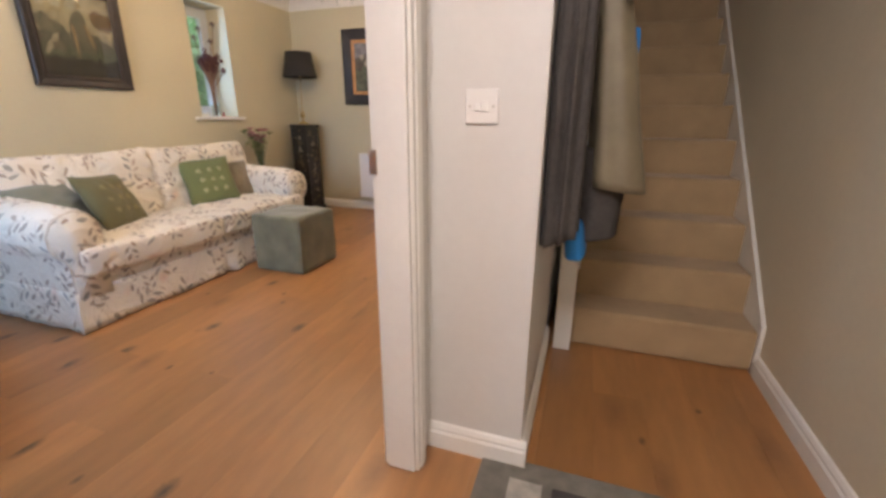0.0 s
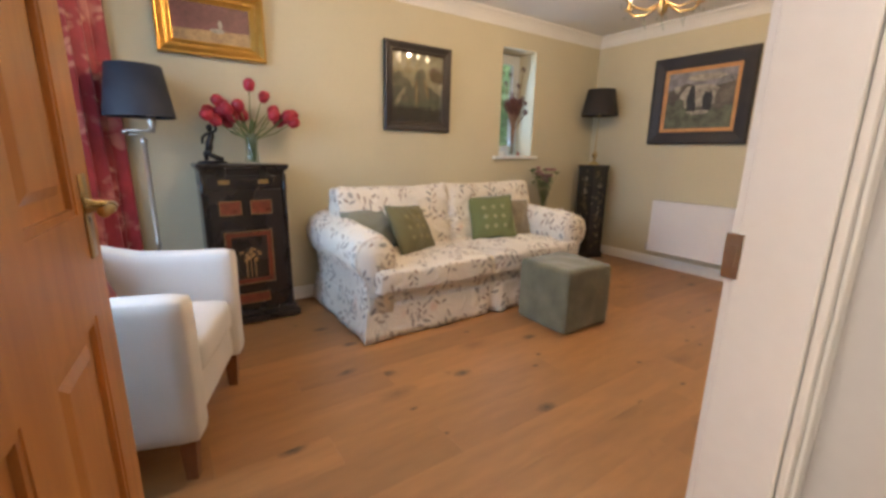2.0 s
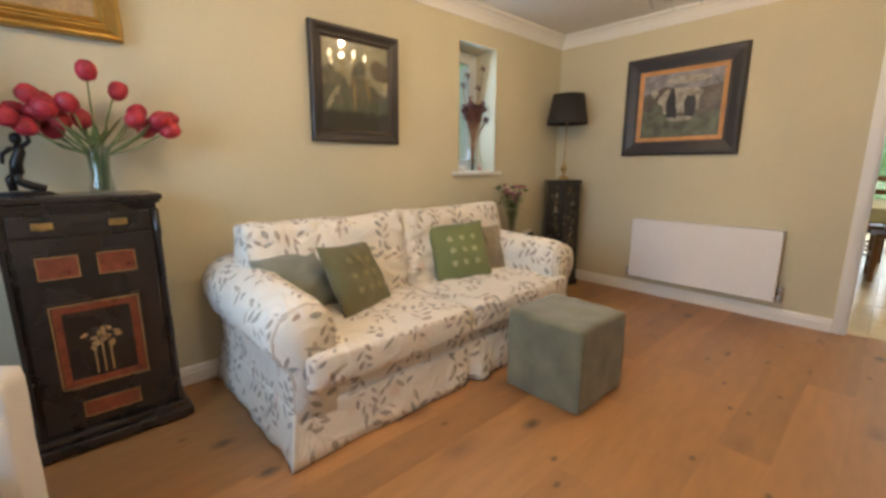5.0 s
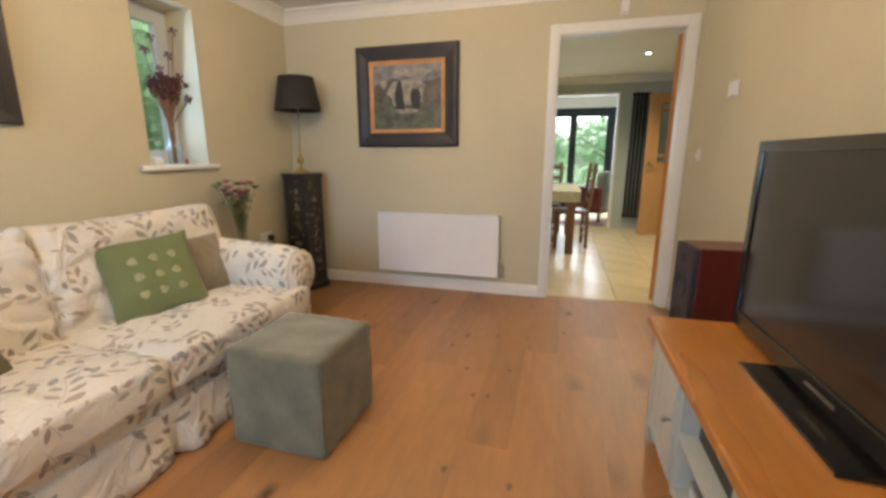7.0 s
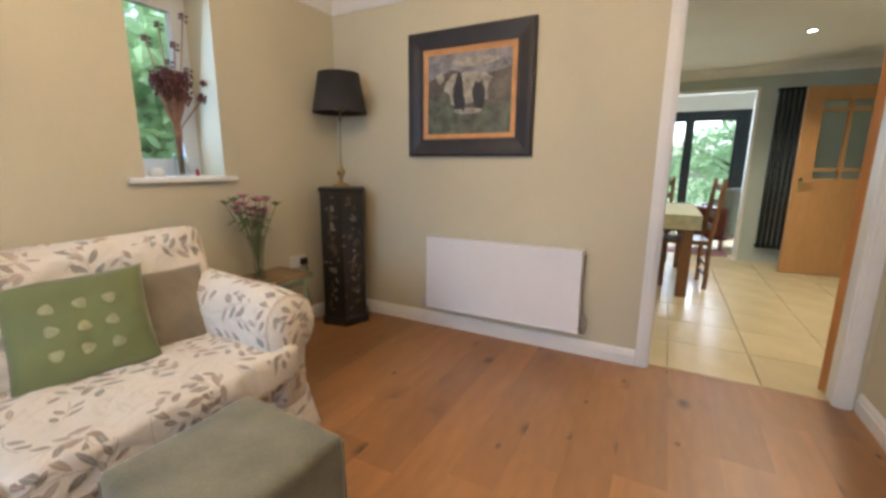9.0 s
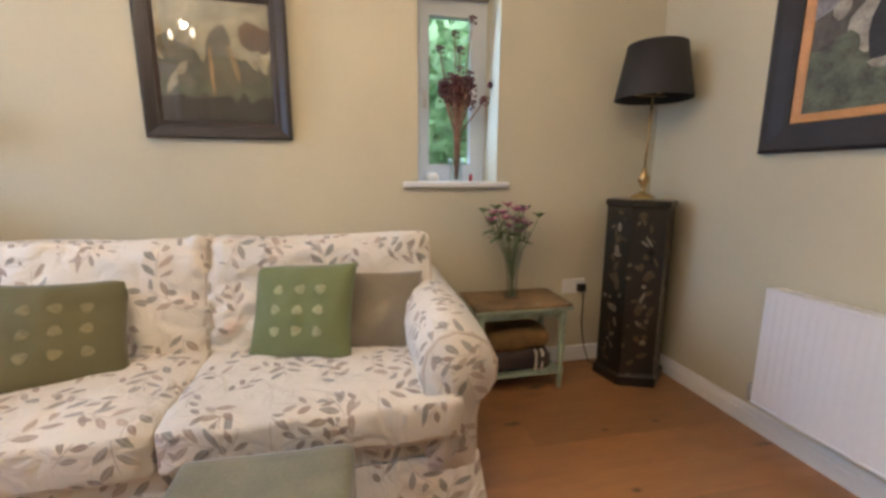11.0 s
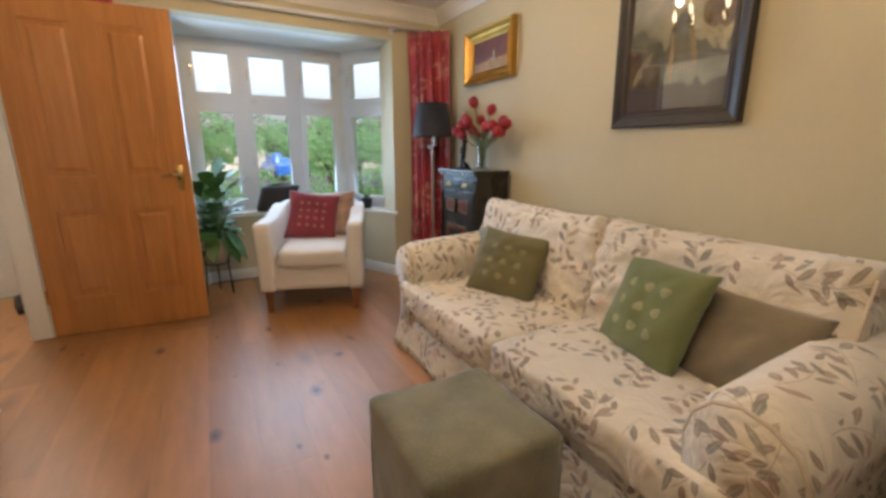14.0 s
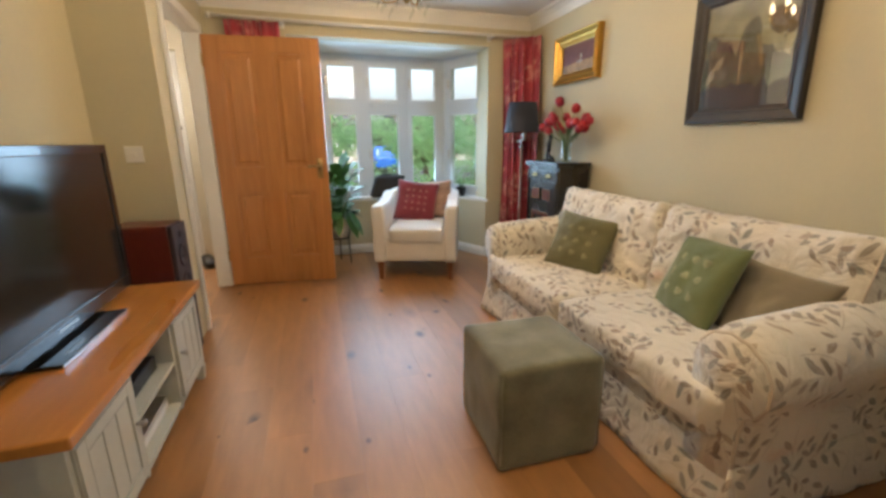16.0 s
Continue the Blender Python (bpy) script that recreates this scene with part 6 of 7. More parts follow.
sh = part("shade", bm, SHADEK, tl, "black fabric empire shade", smooth=True)
bm = bmesh.new()
for a in range(3):
    t = a * 2.094
    tube(bm, [(0.012, 0, 0.52), (0.012 + 0.172 * math.cos(t), 0.172 * math.sin(t), 0.54)], 0.002, 5)
part("shade_carrier", bm, BRASS, sh)

st = thing("side_table", "small worn mint-green side table with a lower shelf", "side table", pose(0.03, 3.825, 0))
TW, TD, TH = 0.52, 0.31, 0.475
bm = bmesh.new()
box(bm, (0, 0, TH - 0.018), (TD, TW, TH), 0.006)
part("top", bm, WORNTOP, st, "worn brown and green top")
bm = bmesh.new()
for a, b in (((0.0, 0.0), (TD, 0.008)), ((0.0, TW - 0.008), (TD, TW)), ((TD - 0.008, 0.008), (TD, TW - 0.008))):
    box(bm, (a[0] - 0.002, a[1] - 0.002, TH - 0.034), (b[0] + 0.002, b[1] + 0.002, TH - 0.0185), 0.002)
box(bm, (0.03, 0.03, TH - 0.075), (TD - 0.03, 0.045, TH - 0.0345))
box(bm, (0.03, TW - 0.045, TH - 0.075), (TD - 0.03, TW - 0.03, TH - 0.0345))
box(bm, (TD - 0.045, 0.045, TH - 0.075), (TD - 0.03, TW - 0.045, TH - 0.0345))
part("apron", bm, MINT, st)
bm = bmesh.new()
box(bm, (0.02, 0.03, 0.09), (TD - 0.02, TW - 0.03, 0.105), 0.003)
part("shelf", bm, MINT, st)
for x in (0.035, TD - 0.035):
    for y in (0.04, TW - 0.04):
        bm = bmesh.new()
        lathe(bm, [(0.010, 0), (0.014, 0.05), (0.018, 0.09), (0.018, 0.11), (0.012, 0.13), (0.016, 0.17), (0.018, 0.25), (0.013, 0.30), (0.019, 0.32), (0.013, 0.34), (0.018, 0.36), (0.020, TH - 0.036)], 12, Matrix.Translation((x, y, 0)))
        part("leg", bm, MINT, st, smooth=True)
bl = thing("folded_blanket", "folded brown and ochre wool blanket on the shelf", "blanket", pose(0.175, 4.08, 0.106))
bm = bmesh.new()
rbox(bm, (0, 0, 0.165), (0.125, 0.18, 0.055), 0.05, 8, rough=0.012)
part("roll", bm, BLANKET, bl, smooth=True)
bm = bmesh.new()
rbox(bm, (0, 0, 0.055), (0.13, 0.185, 0.055), 0.04, 8, rough=0.010, seed=4)
part("fold", bm, BLANKETD, bl, smooth=True)
for y in (0.09, 0.125):
    bm = bmesh.new()
    rbox(bm, (0.002, y, 0.055), (0.131, 0.008, 0.057), 0.006, 6)
    part("stripe", bm, STRIPE, bl, smooth=True)
v2 = vase("tall clear glass vase on the side table", pose(0.18, 4.07, TH), [(0.038, 0), (0.040, 0.015), (0.026, 0.045), (0.034, 0.15), (0.055, 0.265)])
fw = thing("flowers", "pink alstroemeria with green leaves in a glass vase", "flowers", pose(0.18, 4.07, TH + 0.012))
rnd = random.Random(21)
for i in range(24):
    a, r = rnd.uniform(0, 6.28), rnd.uniform(0.02, 0.18)
    tip = Vector((r * math.cos(a) * 0.8, r * math.sin(a), rnd.uniform(0.33, 0.47)))
    bm = bmesh.new()
    tube(bm, [(tip.x * -0.1, tip.y * -0.1, 0.0), (tip.x * 0.2, tip.y * 0.2, 0.19), tip], 0.0022, 5)
    stem = part("stem", bm, LEAFL, fw, smooth=True)
    bm = bmesh.new()
    for k in range(5):
        t = k * 1.257 + i
        leaf_blade(bm, tip, tip + Vector((0.042 * math.cos(t), 0.042 * math.sin(t), 0.026)), 0.014)
    part("bloom", bm, PINKP if i % 3 else LEAFL, stem, smooth=True)
    bm = bmesh.new()
    for k in range(3):
        t = rnd.uniform(0, 6.28)
        bpt = Vector((tip.x * 0.7, tip.y * 0.7, tip.z * 0.8))
        leaf_blade(bm, bpt, bpt + Vector((0.065 * math.cos(t), 0.065 * math.sin(t), rnd.uniform(-0.03, 0.03))), 0.011)
    part("leaf", bm, LEAFL, stem, smooth=True)
cord = bmesh.new()
tube(cord, [(0.035, 4.575, 0.46), (0.05, 4.575, 0.40), (0.03, 4.585, 0.25), (0.05, 4.60, 0.10), (0.06, 4.63, 0.006), (0.10, 4.66, 0.005)], 0.003, 6)
tagged(part("lamp_cable", cord, BLKPL, smooth=True), "thin black cable from the plug to the floor", "cable")

# dried flowers on the small window's sill
v3 = vase("clear glass jar on the window sill", pose(-0.06, 3.82, 1.081), [(0.034, 0), (0.036, 0.01), (0.036, 0.10), (0.038, 0.12)])
df = thing("dried_flowers", "bundle of dried red seed heads on brown stems", "dried flowers", pose(-0.06, 3.82, 1.09))
rnd = random.Random(8)
for i in range(66):
    a = rnd.uniform(0, 6.28)
    far = i < 11
    r, z = (rnd.uniform(0.09, 0.17), rnd.uniform(0.36, 0.80)) if far else (rnd.uniform(0.0, 0.11), rnd.uniform(0.40, 0.52))
    tip = Vector((r * math.cos(a) * 0.5, r * math.sin(a) * 0.9, z))
    bm = bmesh.new()
    tube(bm, [(tip.x * 0.06, tip.y * 0.06, 0), (tip.x * 0.15, tip.y * 0.15, 0.25), tip], 0.0036, 5)
    stem = part("stem", bm, STEMB, df, smooth=True)
    bm = bmesh.new()
    for k in range(9 if not far else 7):
        t, ph = k * 2.4, k / 8 * 2.6
        d = Vector((math.sin(ph) * math.cos(t), math.sin(ph) * math.sin(t), math.cos(ph))) * (0.030 if not far else 0.022)
        tube(bm, [tip, tip + d], 0.0016, 4)
        lathe(bm, [(0.002, -0.008), (0.0095, 0), (0.002, 0.008)], 6, Matrix.Translation(tip + d))
    part("seed_head", bm, DRIED, stem, smooth=True)
for nm, y, mm, hgt, r, lab in (("tealight", 3.685, CERAM, 0.045, 0.035, "small pale candle jar on the sill"), ("ornament", 3.90, TULIP, 0.04, 0.009, "tiny red glass ornament on the sill")):
    ob = thing(nm, lab, "ornament", pose(-0.05, y, 1.081))
    bm = bmesh.new()
    lathe(bm, [(r, 0), (r * 1.05, hgt * 0.5), (r * 0.8, hgt * 0.9), (r * 0.5, hgt)], 16)
    part("body", bm, mm, ob, smooth=True)
orn = thing("hanging_ornament", "small dark ornament hung in the window recess", "ornament", pose(-0.10, 4.029, 1.60, 0, 0, 0))
bm = bmesh.new()
lathe(bm, [(0.004, -0.02), (0.014, -0.01), (0.016, 0.0), (0.010, 0.012), (0.003, 0.02)], 12, Matrix.Translation((0, -0.016, 0)))
part("body", bm, DRIED, orn, smooth=True)

# ---- curtains and bay ----


def curtain(label, x0, x1, y, z0, z1, folds, seed, slope=0.0):
    ob = thing("curtain", label, "curtain")
    bm = bmesh.new()
    N, Z = folds * 10, 16
    cols = []
    for i in range(N + 1):
        u = i / N
        col = []
        for j in range(Z + 1):
            v = j / Z
            gather = 1 - 0.18 * math.sin(math.pi * min(1, (1 - v) * 1.1)) * (u - 0.5) * 2 * 0.4
            x = x0 + (x1 - x0) * (0.5 + (u - 0.5) * gather) + 0.012 * math.sin(v * 3 + u * 9 + seed)
            amp = (0.042 if x1 < 1 else 0.03) * (0.55 + 0.45 * (1 - v)) * (1 + 0.4 * math.sin(i * 0.37 + seed))
            yy = y + slope * (1 - u) + amp * math.sin(2 * math.pi * folds * u + 0.5 * math.sin(v * 4 + seed))
            col.append(bm.verts.new((x, yy, z0 + (z1 - z0) * v)))
        cols.append(col)
    for a, b in zip(cols, cols[1:]):
        for j in range(Z):
            bm.faces.new((a[j], b[j], b[j + 1], a[j + 1]))
    r = bmesh.ops.extrude_face_region(bm, geom=bm.faces[:])
    bmesh.ops.translate(bm, vec=(0, 0.004, 0), verts=[v for v in r["geom"] if isinstance(v, bmesh.types.BMVert)])
    part("drape", bm, CURTAIN, ob, smooth=True)
    return ob


curtain("full-length red patterned silk curtain drawn to one side", 0.05, 0.325, 0.455, 0.02, 2.12, 5, 0.4, 0.22)
curtain("full-length red patterned silk curtain bunched behind the door", 2.32, 2.70, 0.50, 0.02, 2.12, 5, 2.2)
pole = thing("curtain_pole", "long wooden curtain pole painted off-white", "curtain pole")
bm = bmesh.new()
tube(bm, [(0.03, 0.475, 2.145), (1.4, 0.48, 2.145), (2.80, 0.49, 2.145)], 0.014, 12)
part("rod", bm, GLOSS, pole, smooth=True)
for x in (0.03, 2.80):
    bm = bmesh.new()
    lathe(bm, [(0.014, 0), (0.022, 0.006), (0.024, 0.02), (0.014, 0.03)], 14, Matrix.Translation((x, 0.48, 2.145)) @ Matrix.Rotation(radians(90 if x > 1 else -90), 4, "Y"))
    part("finial", bm, GLOSS, pole, smooth=True)
for x in (0.45, 2.29):
    bm = bmesh.new()
    box(bm, (x - 0.012, 0.401, 2.12), (x + 0.012, 0.535, 2.132), 0.003)
    box(bm, (x - 0.02, 0.401, 2.10), (x + 0.02, 0.408, 2.17), 0.003)
    part("bracket", bm, GLOSS, pole)

pl = thing("potted_plant", "leafy green peace lily in a cream pot on a metal stand", "plant", pose(1.93, 0.16, 0))
bm = bmesh.new()
lathe(bm, [(0.085, 0.27), (0.105, 0.38), (0.115, 0.46), (0.12, 0.465), (0.112, 0.455), (0.10, 0.44)], 28)
part("pot", bm, CERAM, pl, "cream glazed pot", smooth=True)
bm = bmesh.new()
lathe(bm, [(0.10, 0.435), (0.10, 0.445), (0.03, 0.45)], 20)
part("soil", bm, SOIL, pl)
for i in range(3):
    t = i * 2.094 + 0.5
    bm = bmesh.new()
    tube(bm, [(0.11 * math.cos(t), 0.11 * math.sin(t), 0.0), (0.09 * math.cos(t), 0.09 * math.sin(t), 0.27), (0.118 * math.cos(t), 0.118 * math.sin(t), 0.34)], 0.006, 6)
    part("stand_leg", bm, BLKPL, pl, smooth=True)
bm = bmesh.new()
lathe(bm, [(0.088, 0.256), (0.096, 0.256), (0.096, 0.268), (0.088, 0.268), (0.088, 0.256)], 24, cap=False)
part("stand_ring", bm, BLKPL, pl)
rnd = random.Random(2)
for i in range(96):
    a = rnd.uniform(0, 6.28)
    r = rnd.uniform(0.10, 0.36)
    z = rnd.uniform(0.45, 1.12) if i < 78 else rnd.uniform(0.25, 0.5)
    tip = Vector((r * math.cos(a) * 0.85, r * math.sin(a) * 0.75, z))
    mid = Vector((tip.x * 0.45, tip.y * 0.45, 0.45 + max(0.1, (z - 0.45)) * 0.75))
    bm = bmesh.new()
    tube(bm, [(tip.x * 0.08, tip.y * 0.08, 0.44), (mid.x * 0.6, mid.y * 0.6, (0.44 + mid.z) / 2), mid], 0.0028, 5)
    leaf_blade(bm, mid, tip, rnd.uniform(0.046, 0.072), n=7, droop=rnd.uniform(0.0, 0.06))
    part("leaf", bm, LEAF, pl, smooth=True)


def sill_pot(label, x, y, r, h, mm, leaves, seed, flower=False):
    ob = thing("sill_plant", label, "plant", pose(x, y, SILLZ + 0.031), "plants on the bay sill")
    bm = bmesh.new()
    lathe(bm, [(r * 0.72, 0), (r, h * 0.9), (r * 1.06, h * 0.92), (r * 1.06, h), (r * 0.9, h), (r * 0.85, h * 0.9)], 20)
    part("pot", bm, mm, ob, smooth=True)
    rn = random.Random(seed)
    for i in range(leaves):
        a = rn.uniform(0, 6.28)
        k = rn.uniform(0.06, 0.13)
        bm = bmesh.new()
        leaf_blade(bm, (0, 0, h * 0.9), (k * math.cos(a), k * math.sin(a), h + rn.uniform(0.02, 0.12)), 0.012, droop=0.02)
        part("leaf", bm, LEAF, ob, smooth=True)
    return ob


sill_pot("small plant in a black pot on the bay sill", 0.60, 0.06, 0.055, 0.10, BLKPOT, 5, 1)
sill_pot("small plant in a white pot on the bay sill", 0.74, -0.12, 0.045, 0.08, CERAM, 10, 2)
sill_pot("low leafy plant in a white pot on the bay sill", 0.95, -0.14, 0.05, 0.07, CERAM, 12, 3)
sill_pot("low leafy plant in a dark pot on the bay sill", 1.17, -0.14, 0.05, 0.06, BLKPOT, 12, 4)
sill_pot("small plant in a white pot at the end of the sill", 1.83, -0.14, 0.05, 0.08, CERAM, 9, 5)
bag = thing("black_bag", "slouching black fabric bag on the bay sill", "bag", pose(1.42, -0.13, SILLZ + 0.031))
bm = bmesh.new()
vs = rbox(bm, (0, 0, 0.115), (0.15, 0.06, 0.115), 0.03, 8, rough=0.012)
for v in vs:
    v.co.x += -0.35 * (v.co.z - 0.1) * (1 if v.co.x < 0 else 0.2)
    v.co.x -= 0.04 * (v.co.z / 0.2)
part("body", bm, SHADEK, bag, smooth=True)
bm = bmesh.new()
tube(bm, [(-0.13, 0, 0.22), (-0.155, 0, 0.235), (-0.03, 0, 0.24), (0.05, 0, 0.225)], 0.012, 8)
part("strap", bm, SHADEK, bag, smooth=True)

# ---- chandelier ----
CX, CY = CHANDELIERS[0]
ch = thing("chandelier", "brass chandelier with lit candle bulbs and glass drops", "chandelier", pose(CX, CY, 0))
bm = bmesh.new()
lathe(bm, [(0.005, H - 0.001), (0.055, H - 0.003), (0.05, H - 0.025), (0.012, H - 0.035), (0.006, H - 0.05), (0.006, 2.10), (0.03, 2.08), (0.022, 2.04), (0.012, 2.02), (0.035, 1.98), (0.02, 1.94), (0.004, 1.92)], 18)
part("stem", bm, BRASS, ch, smooth=True)
for i in range(6):
    t = i * math.pi / 3
    c, s = math.cos(t), math.sin(t)
    bm = bmesh.new()
    tube(bm, [(0.02 * c, 0.02 * s, 1.99), (0.10 * c, 0.10 * s, 1.95), (0.19 * c, 0.19 * s, 1.965), (0.225 * c, 0.225 * s, 2.0)], 0.006, 8)
    lathe(bm, [(0.008, 2.0), (0.03, 2.008), (0.012, 2.014), (0.011, 2.06)], 14, Matrix.Translation((0.225 * c, 0.225 * s, 0)))
    arm = part("arm", bm, BRASS, ch, smooth=True)
    bm = bmesh.new()
    lathe(bm, [(0.008, 2.062), (0.016, 2.08), (0.015, 2.10), (0.005, 2.13), (0.001, 2.14)], 14, Matrix.Translation((0.225 * c, 0.225 * s, 0)))
    part("bulb", bm, BULB, arm, "lit candle bulb", smooth=True)
    bm = bmesh.new()
    for k in range(3):
        lathe(bm, [(0.001, -0.016), (0.008, 0.0), (0.001, 0.014)], 6, Matrix.Translation((0.225 * c + 0.03 * math.cos(k * 2.1 + t), 0.225 * s + 0.03 * math.sin(k * 2.1 + t), 1.965)))
        lathe(bm, [(0.001, -0.016), (0.008, 0.0), (0.001, 0.014)], 6, Matrix.Translation((0.12 * c + 0.01 * k, 0.12 * s, 1.92 - 0.02 * k)))
    part("crystal_drop", bm, VASE, arm, kind="stuff")
copy_thing(ch, pose(*CHANDELIERS[1], 0))

# ---- hall ----
stair = thing("staircase", "straight staircase covered in cream carpet", "staircase")
R, G = 0.193, 0.205
for i in range(15):
    y0 = 2.48 + i * G
    bm = bmesh.new()
    box(bm, (3.40, y0, 0 if i == 0 else i * R - 0.02), (4.1935, y0 + G + 0.03, (i + 1) * R), 0.018, 3)
    part("step", bm, CARPET, stair, smooth=False)
for x, s in ((3.365, 1), (4.177, -1)):
    bm = bmesh.new()
    lo = [(2.46, 0.0), (2.46, 0.23), (5.55, 0.23 + 3.09 * R / G), (5.55, 3.09 * R / G - 0.2), (2.75, 0.0)]
    prism(bm, [(y, z) for y, z in lo], 0.033 if s > 0 else 0.0165, Matrix.Translation((x, 0, 0)) @ Matrix(((0, 0, 1, 0), (1, 0, 0, 0), (0, 1, 0, 0), (0, 0, 0, 1))))
    part("string", bm, GLOSS, stair)
bm = bmesh.new()
box(bm, (3.325, 2.40, 0), (3.405, 2.478, 1.0), 0.004)
lathe(bm, [(0.05, 1.0), (0.055, 1.02), (0.03, 1.04)], 16, Matrix.Translation((3.365, 2.44, 0)))
part("newel", bm, GLOSS, stair, "white painted newel post")
for i in range(12):
    y = 2.60 + i * G
    bm = bmesh.new()
    zb = 0.23 + (y - 2.46) * R / G
    lathe(bm, [(0.016, zb - 0.002), (0.016, zb + 0.15), (0.022, zb + 0.4), (0.016, zb + 0.66)], 8, Matrix.Translation((3.40, y, 0)))
    part("baluster", bm, GLOSS, stair, smooth=True)
bm = bmesh.new()
tube(bm, [(3.40, 2.45, 0.95), (3.40, 5.5, 0.95 + 3.05 * R / G)], 0.028, 10)
part("handrail", bm, PINE, stair, smooth=True)

rail = thing("coat_rail", "white wooden coat rail with metal hooks on the hall wall", "coat rail", pose(3.287, 1.70, 1.62))
bm = bmesh.new()
box(bm, (0, 0, 0), (0.018, 0.6, 0.09), 0.004)
part("board", bm, GLOSS, rail)
for i in range(4):
    bm = bmesh.new()
    y = 0.08 + i * 0.14
    tube(bm, [(0.018, y, 0.05), (0.05, y, 0.045), (0.06, y, 0.07)], 0.006, 8)
    tube(bm, [(0.018, y, 0.03), (0.035, y, 0.01), (0.05, y, 0.02)], 0.005, 8)
    part("hook", bm, NICKEL, rail, smooth=True)


def drape(bm, x, y0, ztop, zbot, w, d, seed, flare, amp, lobes, slant=0.0, neck=0.35, lean=0.0, ramp=3.5):
    """A hanging fold of cloth, squarish in section, narrow at the neck and wider towards its hem."""
    n, rows = 56, 26
    rings = []
    for j in range(rows + 1):
        v = j / rows
        k = neck + (1 - neck) * min(1, v * ramp) ** 0.7 + flare * v
        ring = []
        for i in range(n):
            t = 2 * math.pi * i / n
            c, s = math.cos(t), math.sin(t)
            q = (abs(c) ** 3.2 + abs(s) ** 3.2) ** (-1 / 3.2)
            f = q * (1 + amp * math.sin(t * lobes + seed + v * 0.9) * min(1, v * 2) + amp * 0.5 * math.sin(t * (lobes * 2 - 1) + seed * 2) + 0.05 * noise.noise(Vector((c * 1.5 + seed, s * 1.5, v * 5))))
            z = ztop + (zbot - ztop) * v + slant * c * v * v
            ring.append(bm.verts.new((max(3.288 - x, d * k * f * c + lean * (v - 0.5)), y0 + w * k * f * s, z)))
        rings.append(ring)
    for a, b in zip(rings, rings[1:]):
        for i in range(n):
            bm.faces.new((a[i], a[(i + 1) % n], b[(i + 1) % n], b[i]))
    bm.faces.new(rings[0])
    bm.faces.new(rings[-1])


def hanging_loop(ob, x, z):
    bm = bmesh.new()
    tube(bm, [(3.345 - x, -0.03, z + 0.03), (3.345 - x, 0.0, z + 0.065), (0.0, 0.0, z - 0.01)], 0.005, 6)
    part("hanging_loop", bm, COATD, ob, smooth=True)


ob = thing("dark_coat", "dark charcoal corduroy coat hanging from the coat rail", "coat", pose(3.335, 1.77, 0))
bm = bmesh.new()
drape(bm, 3.335, 0, 1.62, 0.745, 0.095, 0.045, 0.3, 0.10, 0.13, 9, 0.02)
part("body", bm, COATD, ob, smooth=True)
hanging_loop(ob, 3.335, 1.62)
ob = thing("waxed_jacket", "olive waxed jacket with a dark lining hanging from the coat rail", "coat", pose(3.44, 1.93, 0))
bm = bmesh.new()
drape(bm, 3.44, 0, 1.64, 0.88, 0.08, 0.058, 1.9, 0.44, 0.05, 4, -0.012, 0.38, 0.09, 1.0)
part("body", bm, COATG, ob, smooth=True)
bm = bmesh.new()
drape(bm, 3.44, 0, 1.0, 0.715, 0.088, 0.074, 0.7, -0.12, 0.05, 4, 0.012, 0.9)
part("lining", bm, COATD, ob, "dark lining below the folded hem", smooth=True)
bm = bmesh.new()
tube(bm, [(0.0, -0.07, 1.60), (0.03, -0.085, 1.50), (0.02, -0.088, 1.38)], 0.016, 8, 0.6)
part("collar", bm, COATG, ob, smooth=True)
hanging_loop(ob, 3.44, 1.64)
ob = thing("blue_bag", "bright blue fabric bag hanging behind the coats", "bag", pose(3.37, 1.89, 0))
bm = bmesh.new()
rbox(bm, (-0.052, -0.07, 0.690), (0.026, 0.045, 0.050), 0.02, 8, rough=0.02, seed=2.0)
rbox(bm, (0.012, -0.04, 0.715), (0.026, 0.045, 0.060), 0.02, 8, rough=0.02, seed=6.0)
part("pouch", bm, BLUE, ob, smooth=True)
bm = bmesh.new()
rbox(bm, (0.115, 0.10, 1.30), (0.022, 0.02, 0.045), 0.012, 6, rough=0.012, seed=9.0)
tube(bm, [(0.10, 0.10, 1.33), (0.04, 0.09, 1.5), (-0.025, 0.02, 1.68)], 0.008, 6)
part("shoulder_tab", bm, BLUE, ob, smooth=True)
bm = bmesh.new()
tube(bm, [(0.0, 0.0, 0.74), (0.0, 0.02, 1.2), (-0.025, 0.0, 1.69)], 0.012, 8)
part("strap", bm, BLUE, ob, smooth=True)
dm = thing("door_mat", "woven grey door mat with pale and dark squares", "door mat", pose(3.165, 0.95, 0.0005))
bm = bmesh.new()
box(bm, (0, 0, 0), (0.95, 0.68, 0.008), 0.003)
part("mat_base", bm, MATW, dm)
for i in range(6):
    for j in range(4):
        bm = bmesh.new()
        x, y = 0.10 + i * 0.13, 0.60 - j * 0.14
        box(bm, (x, y - 0.105, 0.0078), (x + 0.10, y, 0.0105), 0.001, 1)
        part("square", bm, MATP if (i + j) % 2 == 0 else MATD, dm)
sh2 = thing("shoe", "dark shoe on the hall floor by the front door", "shoe", pose(3.21, -0.12, 0, 0, 0, 20))
bm = bmesh.new()
vs = rbox(bm, (0, 0, 0.05), (0.05, 0.14, 0.045), 0.035, 6)
for v in vs:
    if v.co.y > 0.02:
        v.co.z = v.co.z * (1 - 2.6 * (v.co.y - 0.02)) + 0.005
part("upper", bm, BLKPL, sh2, smooth=True)
bm = bmesh.new()
box(bm, (-0.052, -0.142, 0), (0.052, 0.142, 0.014), 0.006)
